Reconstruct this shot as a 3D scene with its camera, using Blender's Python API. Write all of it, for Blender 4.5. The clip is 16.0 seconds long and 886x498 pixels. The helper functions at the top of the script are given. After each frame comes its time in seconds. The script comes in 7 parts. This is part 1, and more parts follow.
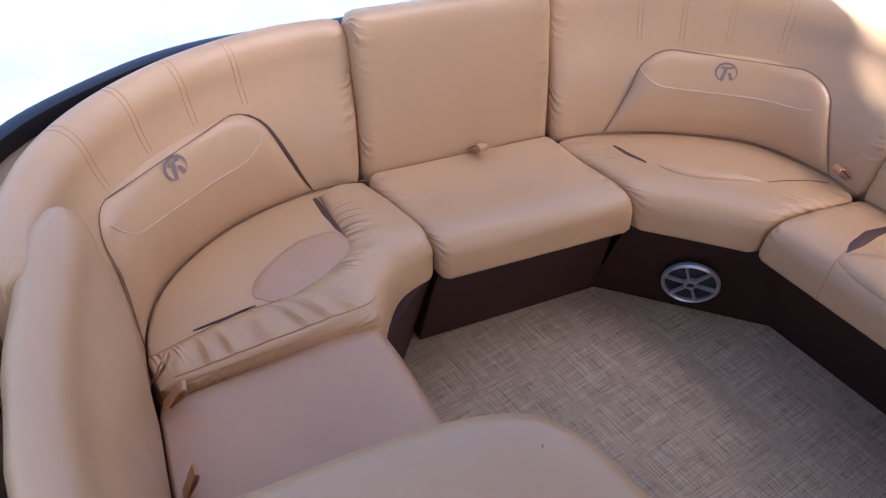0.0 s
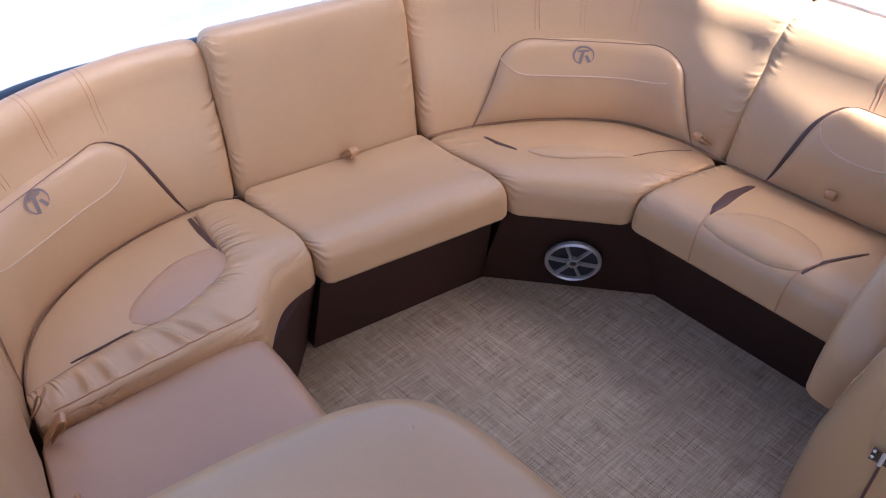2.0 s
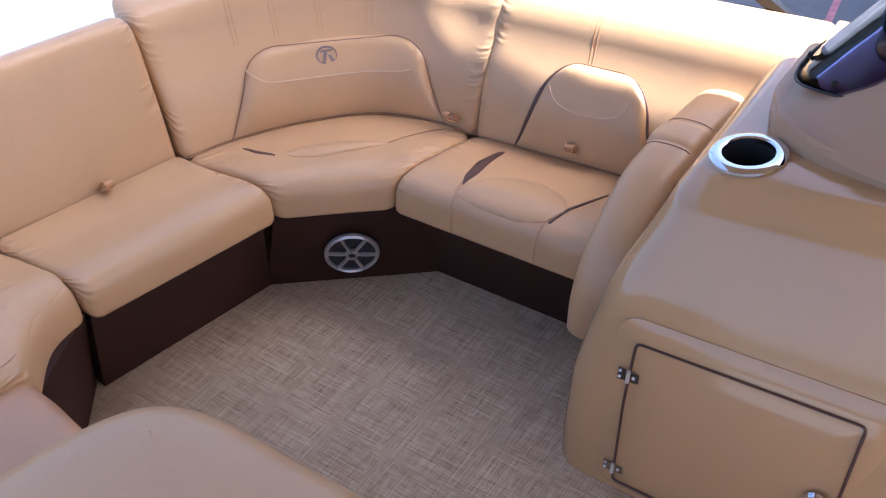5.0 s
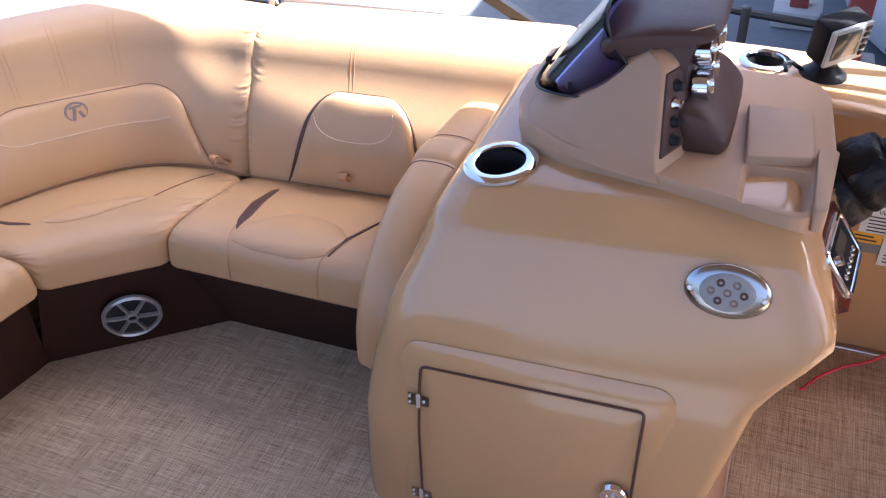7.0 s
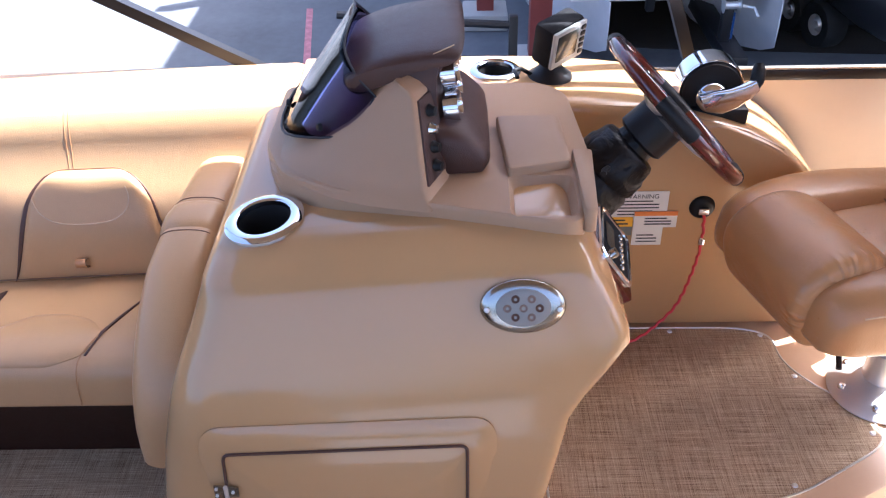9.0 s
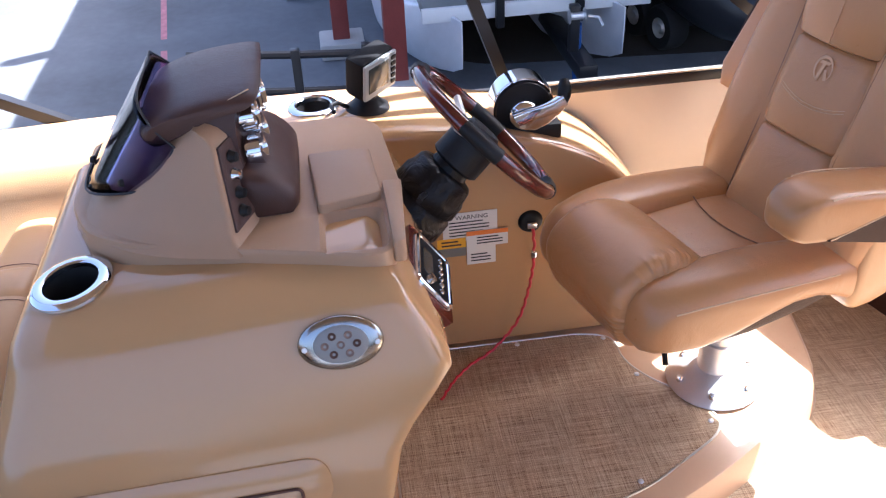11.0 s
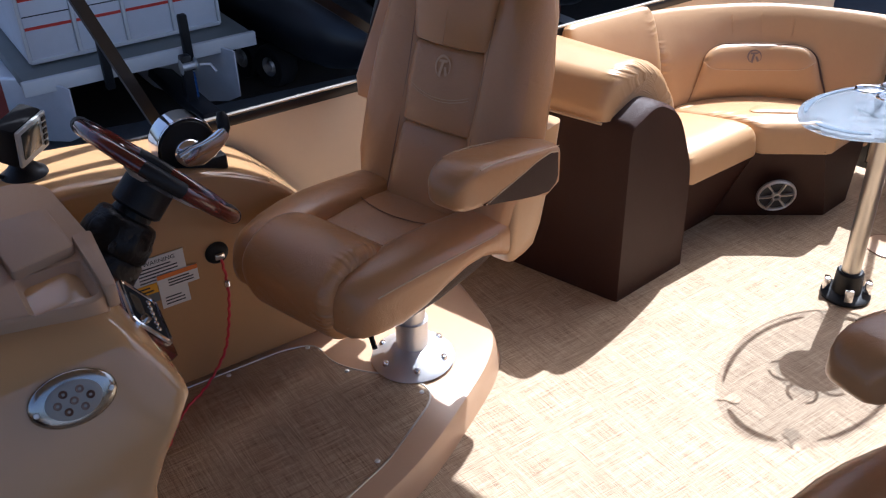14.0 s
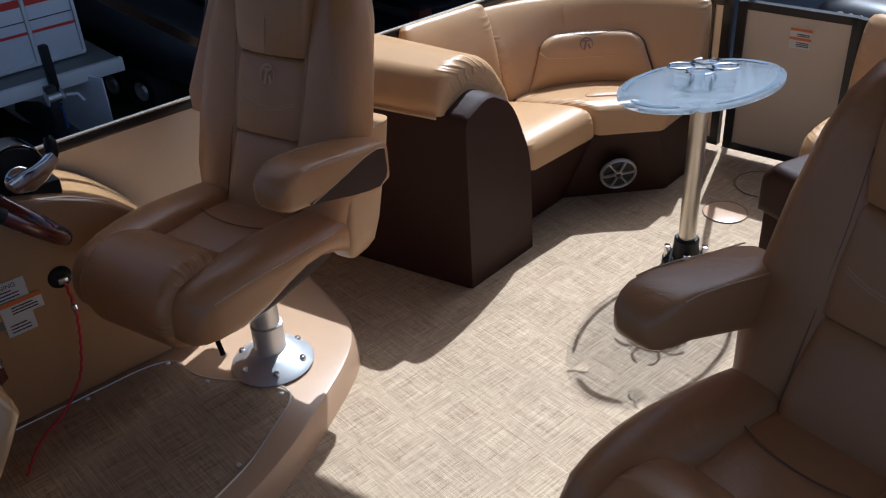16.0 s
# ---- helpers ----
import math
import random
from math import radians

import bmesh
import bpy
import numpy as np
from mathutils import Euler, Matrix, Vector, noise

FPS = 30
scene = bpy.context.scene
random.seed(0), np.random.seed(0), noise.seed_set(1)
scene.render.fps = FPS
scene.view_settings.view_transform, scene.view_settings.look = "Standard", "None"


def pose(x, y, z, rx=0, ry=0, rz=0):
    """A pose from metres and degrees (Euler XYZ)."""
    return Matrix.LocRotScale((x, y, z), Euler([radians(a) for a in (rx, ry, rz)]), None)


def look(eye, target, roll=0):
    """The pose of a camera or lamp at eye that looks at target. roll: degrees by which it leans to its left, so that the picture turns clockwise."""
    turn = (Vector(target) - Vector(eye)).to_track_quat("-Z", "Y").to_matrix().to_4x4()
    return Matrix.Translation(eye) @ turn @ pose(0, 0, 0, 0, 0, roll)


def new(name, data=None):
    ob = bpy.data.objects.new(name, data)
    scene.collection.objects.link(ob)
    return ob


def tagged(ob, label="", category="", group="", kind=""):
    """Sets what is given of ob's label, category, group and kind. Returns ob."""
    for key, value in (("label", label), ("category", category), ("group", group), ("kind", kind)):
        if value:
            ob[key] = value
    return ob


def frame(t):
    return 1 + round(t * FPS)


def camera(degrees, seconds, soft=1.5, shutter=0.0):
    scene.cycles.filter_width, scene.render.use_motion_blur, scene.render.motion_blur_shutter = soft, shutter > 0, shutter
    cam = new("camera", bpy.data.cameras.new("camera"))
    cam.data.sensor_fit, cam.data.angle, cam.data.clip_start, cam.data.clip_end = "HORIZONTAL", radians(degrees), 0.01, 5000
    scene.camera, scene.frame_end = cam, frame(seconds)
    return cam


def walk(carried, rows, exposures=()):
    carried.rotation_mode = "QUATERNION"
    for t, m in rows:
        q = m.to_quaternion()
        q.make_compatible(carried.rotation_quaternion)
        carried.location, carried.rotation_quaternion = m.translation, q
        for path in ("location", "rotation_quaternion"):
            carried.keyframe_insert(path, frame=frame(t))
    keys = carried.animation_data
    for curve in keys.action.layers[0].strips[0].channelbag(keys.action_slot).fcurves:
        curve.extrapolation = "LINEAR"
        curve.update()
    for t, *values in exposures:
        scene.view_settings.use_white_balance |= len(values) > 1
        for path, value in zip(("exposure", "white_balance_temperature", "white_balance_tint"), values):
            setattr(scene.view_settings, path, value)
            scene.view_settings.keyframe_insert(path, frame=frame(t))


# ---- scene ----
cam = camera(51.38, 16.0, soft=1.2)
PATH = [
    (0.0, -1.179, 0.329, 1.641, 49.24, -4.49, -36.33),
    (0.5, -1.167, 0.313, 1.643, 49.25, -4.41, -37.71),
    (1.0, -1.152, 0.290, 1.646, 49.69, -3.94, -39.09),
    (1.5, -1.140, 0.261, 1.643, 50.21, -3.26, -41.15),
    (2.0, -1.127, 0.227, 1.639, 50.60, -2.43, -44.03),
    (2.5, -1.113, 0.201, 1.637, 50.84, -1.71, -46.83),
    (3.0, -1.100, 0.168, 1.639, 50.93, -1.19, -48.84),
    (3.5, -1.090, 0.138, 1.639, 50.94, -0.19, -51.93),
    (4.0, -1.069, 0.106, 1.643, 50.88, 0.06, -54.18),
    (4.2, -1.064, 0.094, 1.646, 50.92, 0.22, -54.88),
    (6.3, -0.989, -0.144, 1.623, 53.92, 1.42, -62.13),
    (6.5, -0.981, -0.144, 1.625, 53.89, 1.51, -63.75),
    (7.0, -0.944, -0.102, 1.616, 53.39, 1.04, -69.92),
    (7.5, -0.906, -0.047, 1.609, 53.42, 1.02, -75.50),
    (8.0, -0.883, -0.021, 1.605, 53.46, 1.00, -80.77),
    (8.5, -0.864, -0.005, 1.600, 54.12, 0.74, -85.63),
    (9.0, -0.862, -0.013, 1.602, 54.54, 0.98, -89.79),
    (9.2, -0.864, -0.033, 1.603, 54.57, 0.94, -90.24),
    (11.3, -0.867, -0.155, 1.624, 55.79, 2.25, -100.73),
    (11.5, -0.860, -0.121, 1.626, 55.84, 2.07, -102.47),
    (12.0, -0.832, -0.049, 1.623, 56.29, 1.29, -109.38),
    (12.5, -0.828, -0.015, 1.623, 56.00, 0.37, -113.97),
    (13.0, -0.864, -0.018, 1.636, 56.79, -0.07, -119.44),
    (13.5, -0.922, -0.015, 1.636, 56.68, 0.92, -122.21),
    (14.0, -0.976, -0.013, 1.640, 57.59, 1.45, -123.83),
    (14.5, -1.023, -0.034, 1.645, 57.98, 1.94, -126.20),
    (15.0, -1.058, -0.064, 1.651, 57.87, 2.25, -127.53),
    (15.5, -1.105, -0.082, 1.654, 57.73, 2.95, -129.35),
    (16.0, -1.144, -0.100, 1.647, 57.79, 3.12, -131.41),
]

EXPOSURE = [(0.0, 2.28, 5150, 16), (2.0, 2.36, 5200, 16), (4.0, 2.46, 5300, 16), (9.0, 2.65, 5450, 15), (12.0, 2.28, 5450, 14), (13.0, 1.76, 5400, 13), (14.0, 0.98, 5250, 12), (15.0, 0.48, 5150, 10), (16.0, 0.16, 5000, 6)]
walk(cam, [(t, pose(x, y, z, rx, ry, rz)) for t, x, y, z, rx, ry, rz in PATH], EXPOSURE)

# ---- daylight: high sun from the starboard quarter ----
SUN = Vector((0.172, -0.38, 0.60)).normalized()
world = bpy.data.worlds.new("sky")
scene.world = world
world.use_nodes = True
wn = world.node_tree
sky = wn.nodes.new("ShaderNodeTexSky")
sky.sky_type = "NISHITA"
sky.sun_disc = False
sky.air_density = 0.8
sky.dust_density = 5.0
sky.ozone_density = 0.4
sky.sun_elevation = math.asin(SUN.z)
sky.sun_rotation = math.atan2(SUN.x, SUN.y)
wn.links.new(sky.outputs[0], wn.nodes["Background"].inputs[0])
wn.nodes["Background"].inputs[1].default_value = 0.095
sun_data = bpy.data.lights.new("sun", "SUN")
sun_data.energy = 4.7
sun_data.angle = radians(0.53)
sun_data.color = (1.0, 0.95, 0.88)
sun = new("sun", sun_data)
sun.matrix_world = look(SUN * 30, (0, 0, 0))

# ---- materials ----
def material(name, color, rough=0.5, metal=0.0, spots=None, grain=0.0, grain_scale=400.0, mottle=0.06, mottle_scale=6.0,
             wrinkle=0.0, wrinkle_scale=14.0, coat=0.0, random_tint=0.0, gather=0.0, spec=0.5, coat_rough=0.12):
    m = bpy.data.materials.new(name)
    m.use_nodes = True
    nt = m.node_tree
    n, l = nt.nodes, nt.links
    b = n["Principled BSDF"]
    b.inputs["Base Color"].default_value = (*color, 1)
    b.inputs["Roughness"].default_value = rough
    b.inputs["Metallic"].default_value = metal
    b.inputs["Coat Weight"].default_value = coat
    b.inputs["Specular IOR Level"].default_value = spec
    b.inputs["Coat Roughness"].default_value = coat_rough
    tc = n.new("ShaderNodeTexCoord")
    if mottle:
        big = n.new("ShaderNodeTexNoise")
        big.inputs["Scale"].default_value = mottle_scale
        big.inputs["Detail"].default_value = 5
        l.new(tc.outputs["Object"], big.inputs["Vector"])
        fine = n.new("ShaderNodeTexNoise")
        fine.inputs["Scale"].default_value = mottle_scale * 14
        fine.inputs["Detail"].default_value = 3
        l.new(tc.outputs["Object"], fine.inputs["Vector"])
        mix = n.new("ShaderNodeMath")
        mix.operation = "MULTIPLY_ADD"
        l.new(fine.outputs[0], mix.inputs[0])
        mix.inputs[1].default_value = 0.35
        l.new(big.outputs[0], mix.inputs[2])
        rng = n.new("ShaderNodeMapRange")
        rng.inputs[1].default_value, rng.inputs[2].default_value = 0.35, 1.0
        rng.inputs[3].default_value, rng.inputs[4].default_value = 1 - mottle, 1 + mottle
        l.new(mix.outputs[0], rng.inputs[0])
        val = rng.outputs[0]
        if random_tint:
            oi = n.new("ShaderNodeObjectInfo")
            r2 = n.new("ShaderNodeMapRange")
            r2.inputs[3].default_value, r2.inputs[4].default_value = 1 - random_tint, 1 + random_tint
            l.new(oi.outputs["Random"], r2.inputs[0])
            mm = n.new("ShaderNodeMath")
            mm.operation = "MULTIPLY"
            l.new(val, mm.inputs[0])
            l.new(r2.outputs[0], mm.inputs[1])
            val = mm.outputs[0]
        vm = n.new("ShaderNodeVectorMath")
        vm.operation = "SCALE"
        vm.inputs[0].default_value = color
        l.new(val, vm.inputs["Scale"])
        l.new(vm.outputs[0], b.inputs["Base Color"])
        rr = n.new("ShaderNodeMapRange")
        rr.inputs[3].default_value, rr.inputs[4].default_value = max(0.02, rough - 0.06), min(1, rough + 0.08)
        l.new(fine.outputs[0], rr.inputs[0])
        l.new(rr.outputs[0], b.inputs["Roughness"])
    last = None
    if wrinkle:
        wv = n.new("ShaderNodeTexNoise")
        wv.inputs["Scale"].default_value = wrinkle_scale
        wv.inputs["Detail"].default_value = 3
        wv.inputs["Distortion"].default_value = 1.2
        l.new(tc.outputs["Object"], wv.inputs["Vector"])
        bp = n.new("ShaderNodeBump")
        bp.inputs["Strength"].default_value = wrinkle
        bp.inputs["Distance"].default_value = 0.012
        l.new(wv.outputs[0], bp.inputs["Height"])
        last = bp
    if gather:
        # puckers along sewn ends: 'edge' is the distance to the seam, 'along' runs beside it
        ae, aa = n.new("ShaderNodeAttribute"), n.new("ShaderNodeAttribute")
        ae.attribute_name, aa.attribute_name = "edge", "along"
        cb = n.new("ShaderNodeCombineXYZ")
        l.new(ae.outputs["Fac"], cb.inputs[0])
        l.new(aa.outputs["Fac"], cb.inputs[1])
        mp = n.new("ShaderNodeMapping")
        mp.inputs["Scale"].default_value = (6.0, 44.0, 1.0)
        l.new(cb.outputs[0], mp.inputs["Vector"])
        gn = n.new("ShaderNodeTexNoise")
        gn.inputs["Scale"].default_value = 1.0
        gn.inputs["Detail"].default_value = 1.0
        l.new(mp.outputs[0], gn.inputs["Vector"])
        fall = n.new("ShaderNodeMapRange")
        fall.interpolation_type = "SMOOTHSTEP"
        fall.inputs[1].default_value, fall.inputs[2].default_value = 0.0, 0.055
        fall.inputs[3].default_value, fall.inputs[4].default_value = 1.0, 0.0
        l.new(ae.outputs["Fac"], fall.inputs[0])
        crisp = n.new("ShaderNodeMapRange")
        crisp.interpolation_type = "SMOOTHSTEP"
        crisp.inputs[1].default_value, crisp.inputs[2].default_value = 0.42, 0.66
        l.new(gn.outputs[0], crisp.inputs[0])
        spare = n.new("ShaderNodeTexNoise")
        spare.inputs["Scale"].default_value = 7.0
        spare.inputs["Detail"].default_value = 0.0
        l.new(cb.outputs[0], spare.inputs["Vector"])
        where = n.new("ShaderNodeMapRange")
        where.interpolation_type = "SMOOTHSTEP"
        where.inputs[1].default_value, where.inputs[2].default_value = 0.44, 0.66
        where.inputs[3].default_value = 0.06
        l.new(spare.outputs[0], where.inputs[0])
        gw = n.new("ShaderNodeMath")
        gw.operation = "MULTIPLY"
        l.new(crisp.outputs[0], gw.inputs[0])
        l.new(where.outputs[0], gw.inputs[1])
        gm = n.new("ShaderNodeMath")
        gm.operation = "MULTIPLY"
        l.new(gw.outputs[0], gm.inputs[0])
        l.new(fall.outputs[0], gm.inputs[1])
        bp = n.new("ShaderNodeBump")
        bp.inputs["Strength"].default_value = gather
        bp.inputs["Distance"].default_value = 0.012
        l.new(gm.outputs[0], bp.inputs["Height"])
        if last:
            l.new(last.outputs[0], bp.inputs["Normal"])
        last = bp
    if grain:
        vo = n.new("ShaderNodeTexVoronoi")
        vo.inputs["Scale"].default_value = grain_scale
        l.new(tc.outputs["Object"], vo.inputs["Vector"])
        bp = n.new("ShaderNodeBump")
        bp.inputs["Strength"].default_value = grain
        bp.inputs["Distance"].default_value = 0.001
        l.new(vo.outputs["Distance"], bp.inputs["Height"])
        if last:
            l.new(last.outputs[0], bp.inputs["Normal"])
        last = bp
    if last:
        l.new(last.outputs[0], b.inputs["Normal"])
    return m


TAN = (0.54, 0.322, 0.15)
M_VINYL = material("tan_vinyl", TAN, 0.34, grain=0.25, grain_scale=520, mottle=0.05, wrinkle=0.13, wrinkle_scale=7, gather=0.42, coat=0.11, coat_rough=0.28)
M_GATHER = material("gathered_tan_vinyl", TAN, 0.34, grain=0.25, grain_scale=520, mottle=0.05, wrinkle=0.2, wrinkle_scale=8, gather=0.9, coat=0.11, coat_rough=0.28)
M_LENS = material("milky_lens", (0.27, 0.265, 0.25), 0.3, mottle=0.06, mottle_scale=40)
M_VINYL_D = material("tan_vinyl_dark", (0.468, 0.234, 0.093), 0.30, grain=0.25, grain_scale=520, mottle=0.05, wrinkle=0.2, coat=0.11, coat_rough=0.28)
M_GATHER_D = material("gathered_dark_tan_vinyl", (0.468, 0.234, 0.093), 0.30, grain=0.25, grain_scale=520, mottle=0.05, wrinkle=0.2, gather=0.5, coat=0.11, coat_rough=0.28)
M_MAUVE = material("rose_tan_vinyl", (0.48, 0.275, 0.145), 0.36, grain=0.25, grain_scale=520, mottle=0.05, wrinkle=0.2, coat=0.11, coat_rough=0.28)
M_BROWN = material("brown_vinyl", (0.038, 0.0155, 0.010), 0.5, grain=0.5, grain_scale=420, mottle=0.15, spec=0.22)
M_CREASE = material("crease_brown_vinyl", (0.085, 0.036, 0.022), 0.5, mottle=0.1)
M_THREAD = material("tan_thread", (0.62, 0.43, 0.26), 0.7, mottle=0.1, mottle_scale=60)
M_GEL = material("tan_gelcoat", (0.50, 0.295, 0.135), 0.10, mottle=0.025, mottle_scale=4, coat=0.4)
M_DASH = material("tan_dash_plastic", (0.42, 0.265, 0.155), 0.45, grain=0.4, grain_scale=700, mottle=0.04)
M_HOOD = material("brown_dash_leather", (0.070, 0.034, 0.026), 0.40, spec=0.4, grain=0.5, grain_scale=520, mottle=0.1)
M_FENCE = material("tan_aluminium_panel", (0.66, 0.55, 0.41), 0.33, mottle=0.04, mottle_scale=3, coat=0.2)
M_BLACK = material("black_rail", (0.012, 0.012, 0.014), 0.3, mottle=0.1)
M_RUBBER = material("black_rubber", (0.010, 0.010, 0.011), 0.45, mottle=0.12, grain=0.3, spec=0.3)
M_BOOT = material("black_boot_rubber", (0.006, 0.006, 0.007), 0.38, mottle=0.1, wrinkle=0.6, wrinkle_scale=22, spec=0.25)
M_CHROME = material("chrome", (0.78, 0.78, 0.80), 0.08, 1.0, mottle=0.03)
M_STEEL = material("brushed_steel", (0.80, 0.79, 0.77), 0.46, 0.85, mottle=0.05, mottle_scale=20)
M_BEZEL = material("dull_chrome", (0.42, 0.41, 0.39), 0.20, 1.0, mottle=0.05, mottle_scale=20)
M_ALU = material("satin_aluminium", (0.66, 0.62, 0.55), 0.35, 0.9, mottle=0.05)
M_SILVER = material("silver_plastic", (0.50, 0.47, 0.43), 0.35, 0.6, mottle=0.05)
M_CONE = material("speaker_cone", (0.02, 0.02, 0.024), 0.5, mottle=0.1)
M_WOOD = material("varnished_burl", (0.10, 0.012, 0.008), 0.12, mottle=0.5, mottle_scale=18, coat=0.8)
M_WHITE = material("white_plastic", (0.72, 0.72, 0.70), 0.4, mottle=0.04)
M_GREY = material("grey_plastic", (0.17, 0.18, 0.17), 0.4, mottle=0.06)
M_PAPER = material("label_white", (0.72, 0.70, 0.66), 0.5, mottle=0.03)
M_ORANGE = material("label_orange", (0.72, 0.20, 0.03), 0.5, mottle=0.03)
M_YELLOW = material("label_yellow", (0.80, 0.42, 0.02), 0.5, mottle=0.03)
M_INK = material("label_ink", (0.03, 0.03, 0.035), 0.6, mottle=0.03)
M_LOGO = material("embroidery_grey", (0.23, 0.16, 0.13), 0.6, mottle=0.08, mottle_scale=60)
M_SEAM = material("seam_vinyl", (0.23, 0.118, 0.062), 0.5, mottle=0.1)
M_LOGO_L = material("embroidery_tan", (0.58, 0.37, 0.21), 0.6, mottle=0.08, mottle_scale=60)
M_RED = material("red_cord", (0.62, 0.035, 0.05), 0.5, mottle=0.1, mottle_scale=90)
M_PLATFORM = material("tan_platform_gelcoat", (0.56, 0.36, 0.215), 0.3, mottle=0.04, coat=0.2)
M_SCREEN = material("dark_screen", (0.05, 0.055, 0.05), 0.12, mottle=0.05)
M_HOUSE = material("dull_black_housing", (0.008, 0.008, 0.009), 0.7, mottle=0.08, spec=0.15)
M_BEZEL_G = material("pale_grey_plastic", (0.40, 0.41, 0.39), 0.42, mottle=0.05)
M_DARK = material("dark_recess", (0.012, 0.011, 0.011), 0.6, mottle=0.05)


def glassy(name, color, rough=0.02, haze=0.0, ior=1.5):
    m = bpy.data.materials.new(name)
    m.use_nodes = True
    n, l = m.node_tree.nodes, m.node_tree.links
    out = n["Material Output"]
    tr = n.new("ShaderNodeBsdfTransparent")
    tr.inputs[0].default_value = (*color, 1)
    gl = n.new("ShaderNodeBsdfGlossy")
    gl.inputs["Roughness"].default_value = rough
    fr = n.new("ShaderNodeFresnel")
    fr.inputs[0].default_value = ior
    mx = n.new("ShaderNodeMixShader")
    l.new(fr.outputs[0], mx.inputs[0])
    l.new(tr.outputs[0], mx.inputs[1])
    l.new(gl.outputs[0], mx.inputs[2])
    last = mx
    if haze:
        df = n.new("ShaderNodeBsdfDiffuse")
        df.inputs[0].default_value = (0.75, 0.82, 0.90, 1)
        m2 = n.new("ShaderNodeMixShader")
        m2.inputs[0].default_value = haze
        l.new(mx.outputs[0], m2.inputs[1])
        l.new(df.outputs[0], m2.inputs[2])
        last = m2
    l.new(last.outputs[0], out.inputs[0])
    return m


M_SMOKE = glassy("smoked_acrylic", (0.58, 0.54, 0.72), ior=1.28)
M_CLEAR = glassy("clear_acrylic", (0.95, 0.97, 0.985), 0.04, 0.12)
M_FROST = material("frosted_acrylic", (0.13, 0.17, 0.22), 0.35, mottle=0.05)


def woven(name):
    """Woven vinyl deck: crossed threads of beige and dark brown in uneven runs."""
    m = bpy.data.materials.new(name)
    m.use_nodes = True
    n, l = m.node_tree.nodes, m.node_tree.links
    b = n["Principled BSDF"]
    b.inputs["Roughness"].default_value = 0.62
    b.inputs["Specular IOR Level"].default_value = 0.28
    tc = n.new("ShaderNodeTexCoord")

    def streaks(sx, sy, detail=2.0):
        mp = n.new("ShaderNodeMapping")
        mp.inputs["Scale"].default_value = (sx, sy, 1)
        l.new(tc.outputs["Object"], mp.inputs["Vector"])
        t = n.new("ShaderNodeTexNoise")
        t.inputs["Scale"].default_value = 1.0
        t.inputs["Detail"].default_value = detail
        t.inputs["Roughness"].default_value = 0.75
        l.new(mp.outputs[0], t.inputs["Vector"])
        return t.outputs[0]

    def op(kind, a, c):
        q = n.new("ShaderNodeMath")
        q.operation = kind
        for i, v in enumerate((a, c)):
            if isinstance(v, (int, float)):
                q.inputs[i].default_value = v
            else:
                l.new(v, q.inputs[i])
        return q.outputs[0]

    warp = streaks(520, 6, 2)
    weft = streaks(6, 520, 2)
    finex = streaks(1100, 26, 1)
    finey = streaks(26, 1100, 1)
    bandx = streaks(190, 3.5, 2)
    bandy = streaks(3.5, 190, 2)
    total = op("ADD", op("MULTIPLY", op("ADD", warp, weft), 0.27), op("MULTIPLY", op("ADD", finex, finey), 0.165))
    total = op("ADD", total, op("MULTIPLY", op("ADD", bandx, bandy), 0.065))
    ramp = n.new("ShaderNodeValToRGB")
    l.new(total, ramp.inputs[0])
    e = ramp.color_ramp.elements
    e[0].position, e[0].color = 0.365, (0.05, 0.027, 0.014, 1)
    e[1].position, e[1].color = 0.625, (0.735, 0.580, 0.388, 1)
    k = e.new(0.425)
    k.color = (0.215, 0.124, 0.066, 1)
    k = e.new(0.51)
    k.color = (0.468, 0.338, 0.207, 1)
    tone = n.new("ShaderNodeMapRange")
    tone.inputs[1].default_value, tone.inputs[2].default_value = 0.3, 0.7
    tone.inputs[3].default_value, tone.inputs[4].default_value = 0.92, 1.06
    l.new(streaks(4.5, 4.5, 3), tone.inputs[0])
    tv = n.new("ShaderNodeVectorMath")
    tv.operation = "SCALE"
    l.new(ramp.outputs[0], tv.inputs[0])
    l.new(tone.outputs[0], tv.inputs["Scale"])
    l.new(tv.outputs[0], b.inputs["Base Color"])
    bp = n.new("ShaderNodeBump")
    bp.inputs["Strength"].default_value = 0.35
    bp.inputs["Distance"].default_value = 0.0015
    l.new(op("ADD", warp, weft), bp.inputs["Height"])
    l.new(bp.outputs[0], b.inputs["Normal"])
    return m


M_WOVEN = woven("woven_vinyl_deck")

# ---- building tools ----
def link(name, verts, faces, mat, parent=None, label="", smooth=True):
    me = bpy.data.meshes.new(name)
    me.from_pydata([tuple(v) for v in verts], [], faces)
    me.materials.append(mat)
    bm = bmesh.new()
    bm.from_mesh(me)
    bmesh.ops.recalc_face_normals(bm, faces=bm.faces)
    bm.to_mesh(me)
    bm.free()
    if smooth:
        me.polygons.foreach_set("use_smooth", [True] * len(me.polygons))
        me.set_sharp_from_angle(angle=radians(42))
    ob = new(name, me)
    if parent is not None:
        ob.parent = parent
    if label:
        ob["label"] = label
    return ob


def thing(name, label, category, group="", at=(0, 0, 0), kind=""):
    ob = new(name)
    ob.location = at
    ob.empty_display_size = 0.05
    return tagged(ob, label, category, group, kind)


def rel(parent, pts):
    """Points of the world, seen from a parent that has not been turned."""
    o = Vector((0, 0, 0))
    q = parent
    while q is not None:
        o += q.location
        q = q.parent
    return [Vector(p) - o for p in pts]


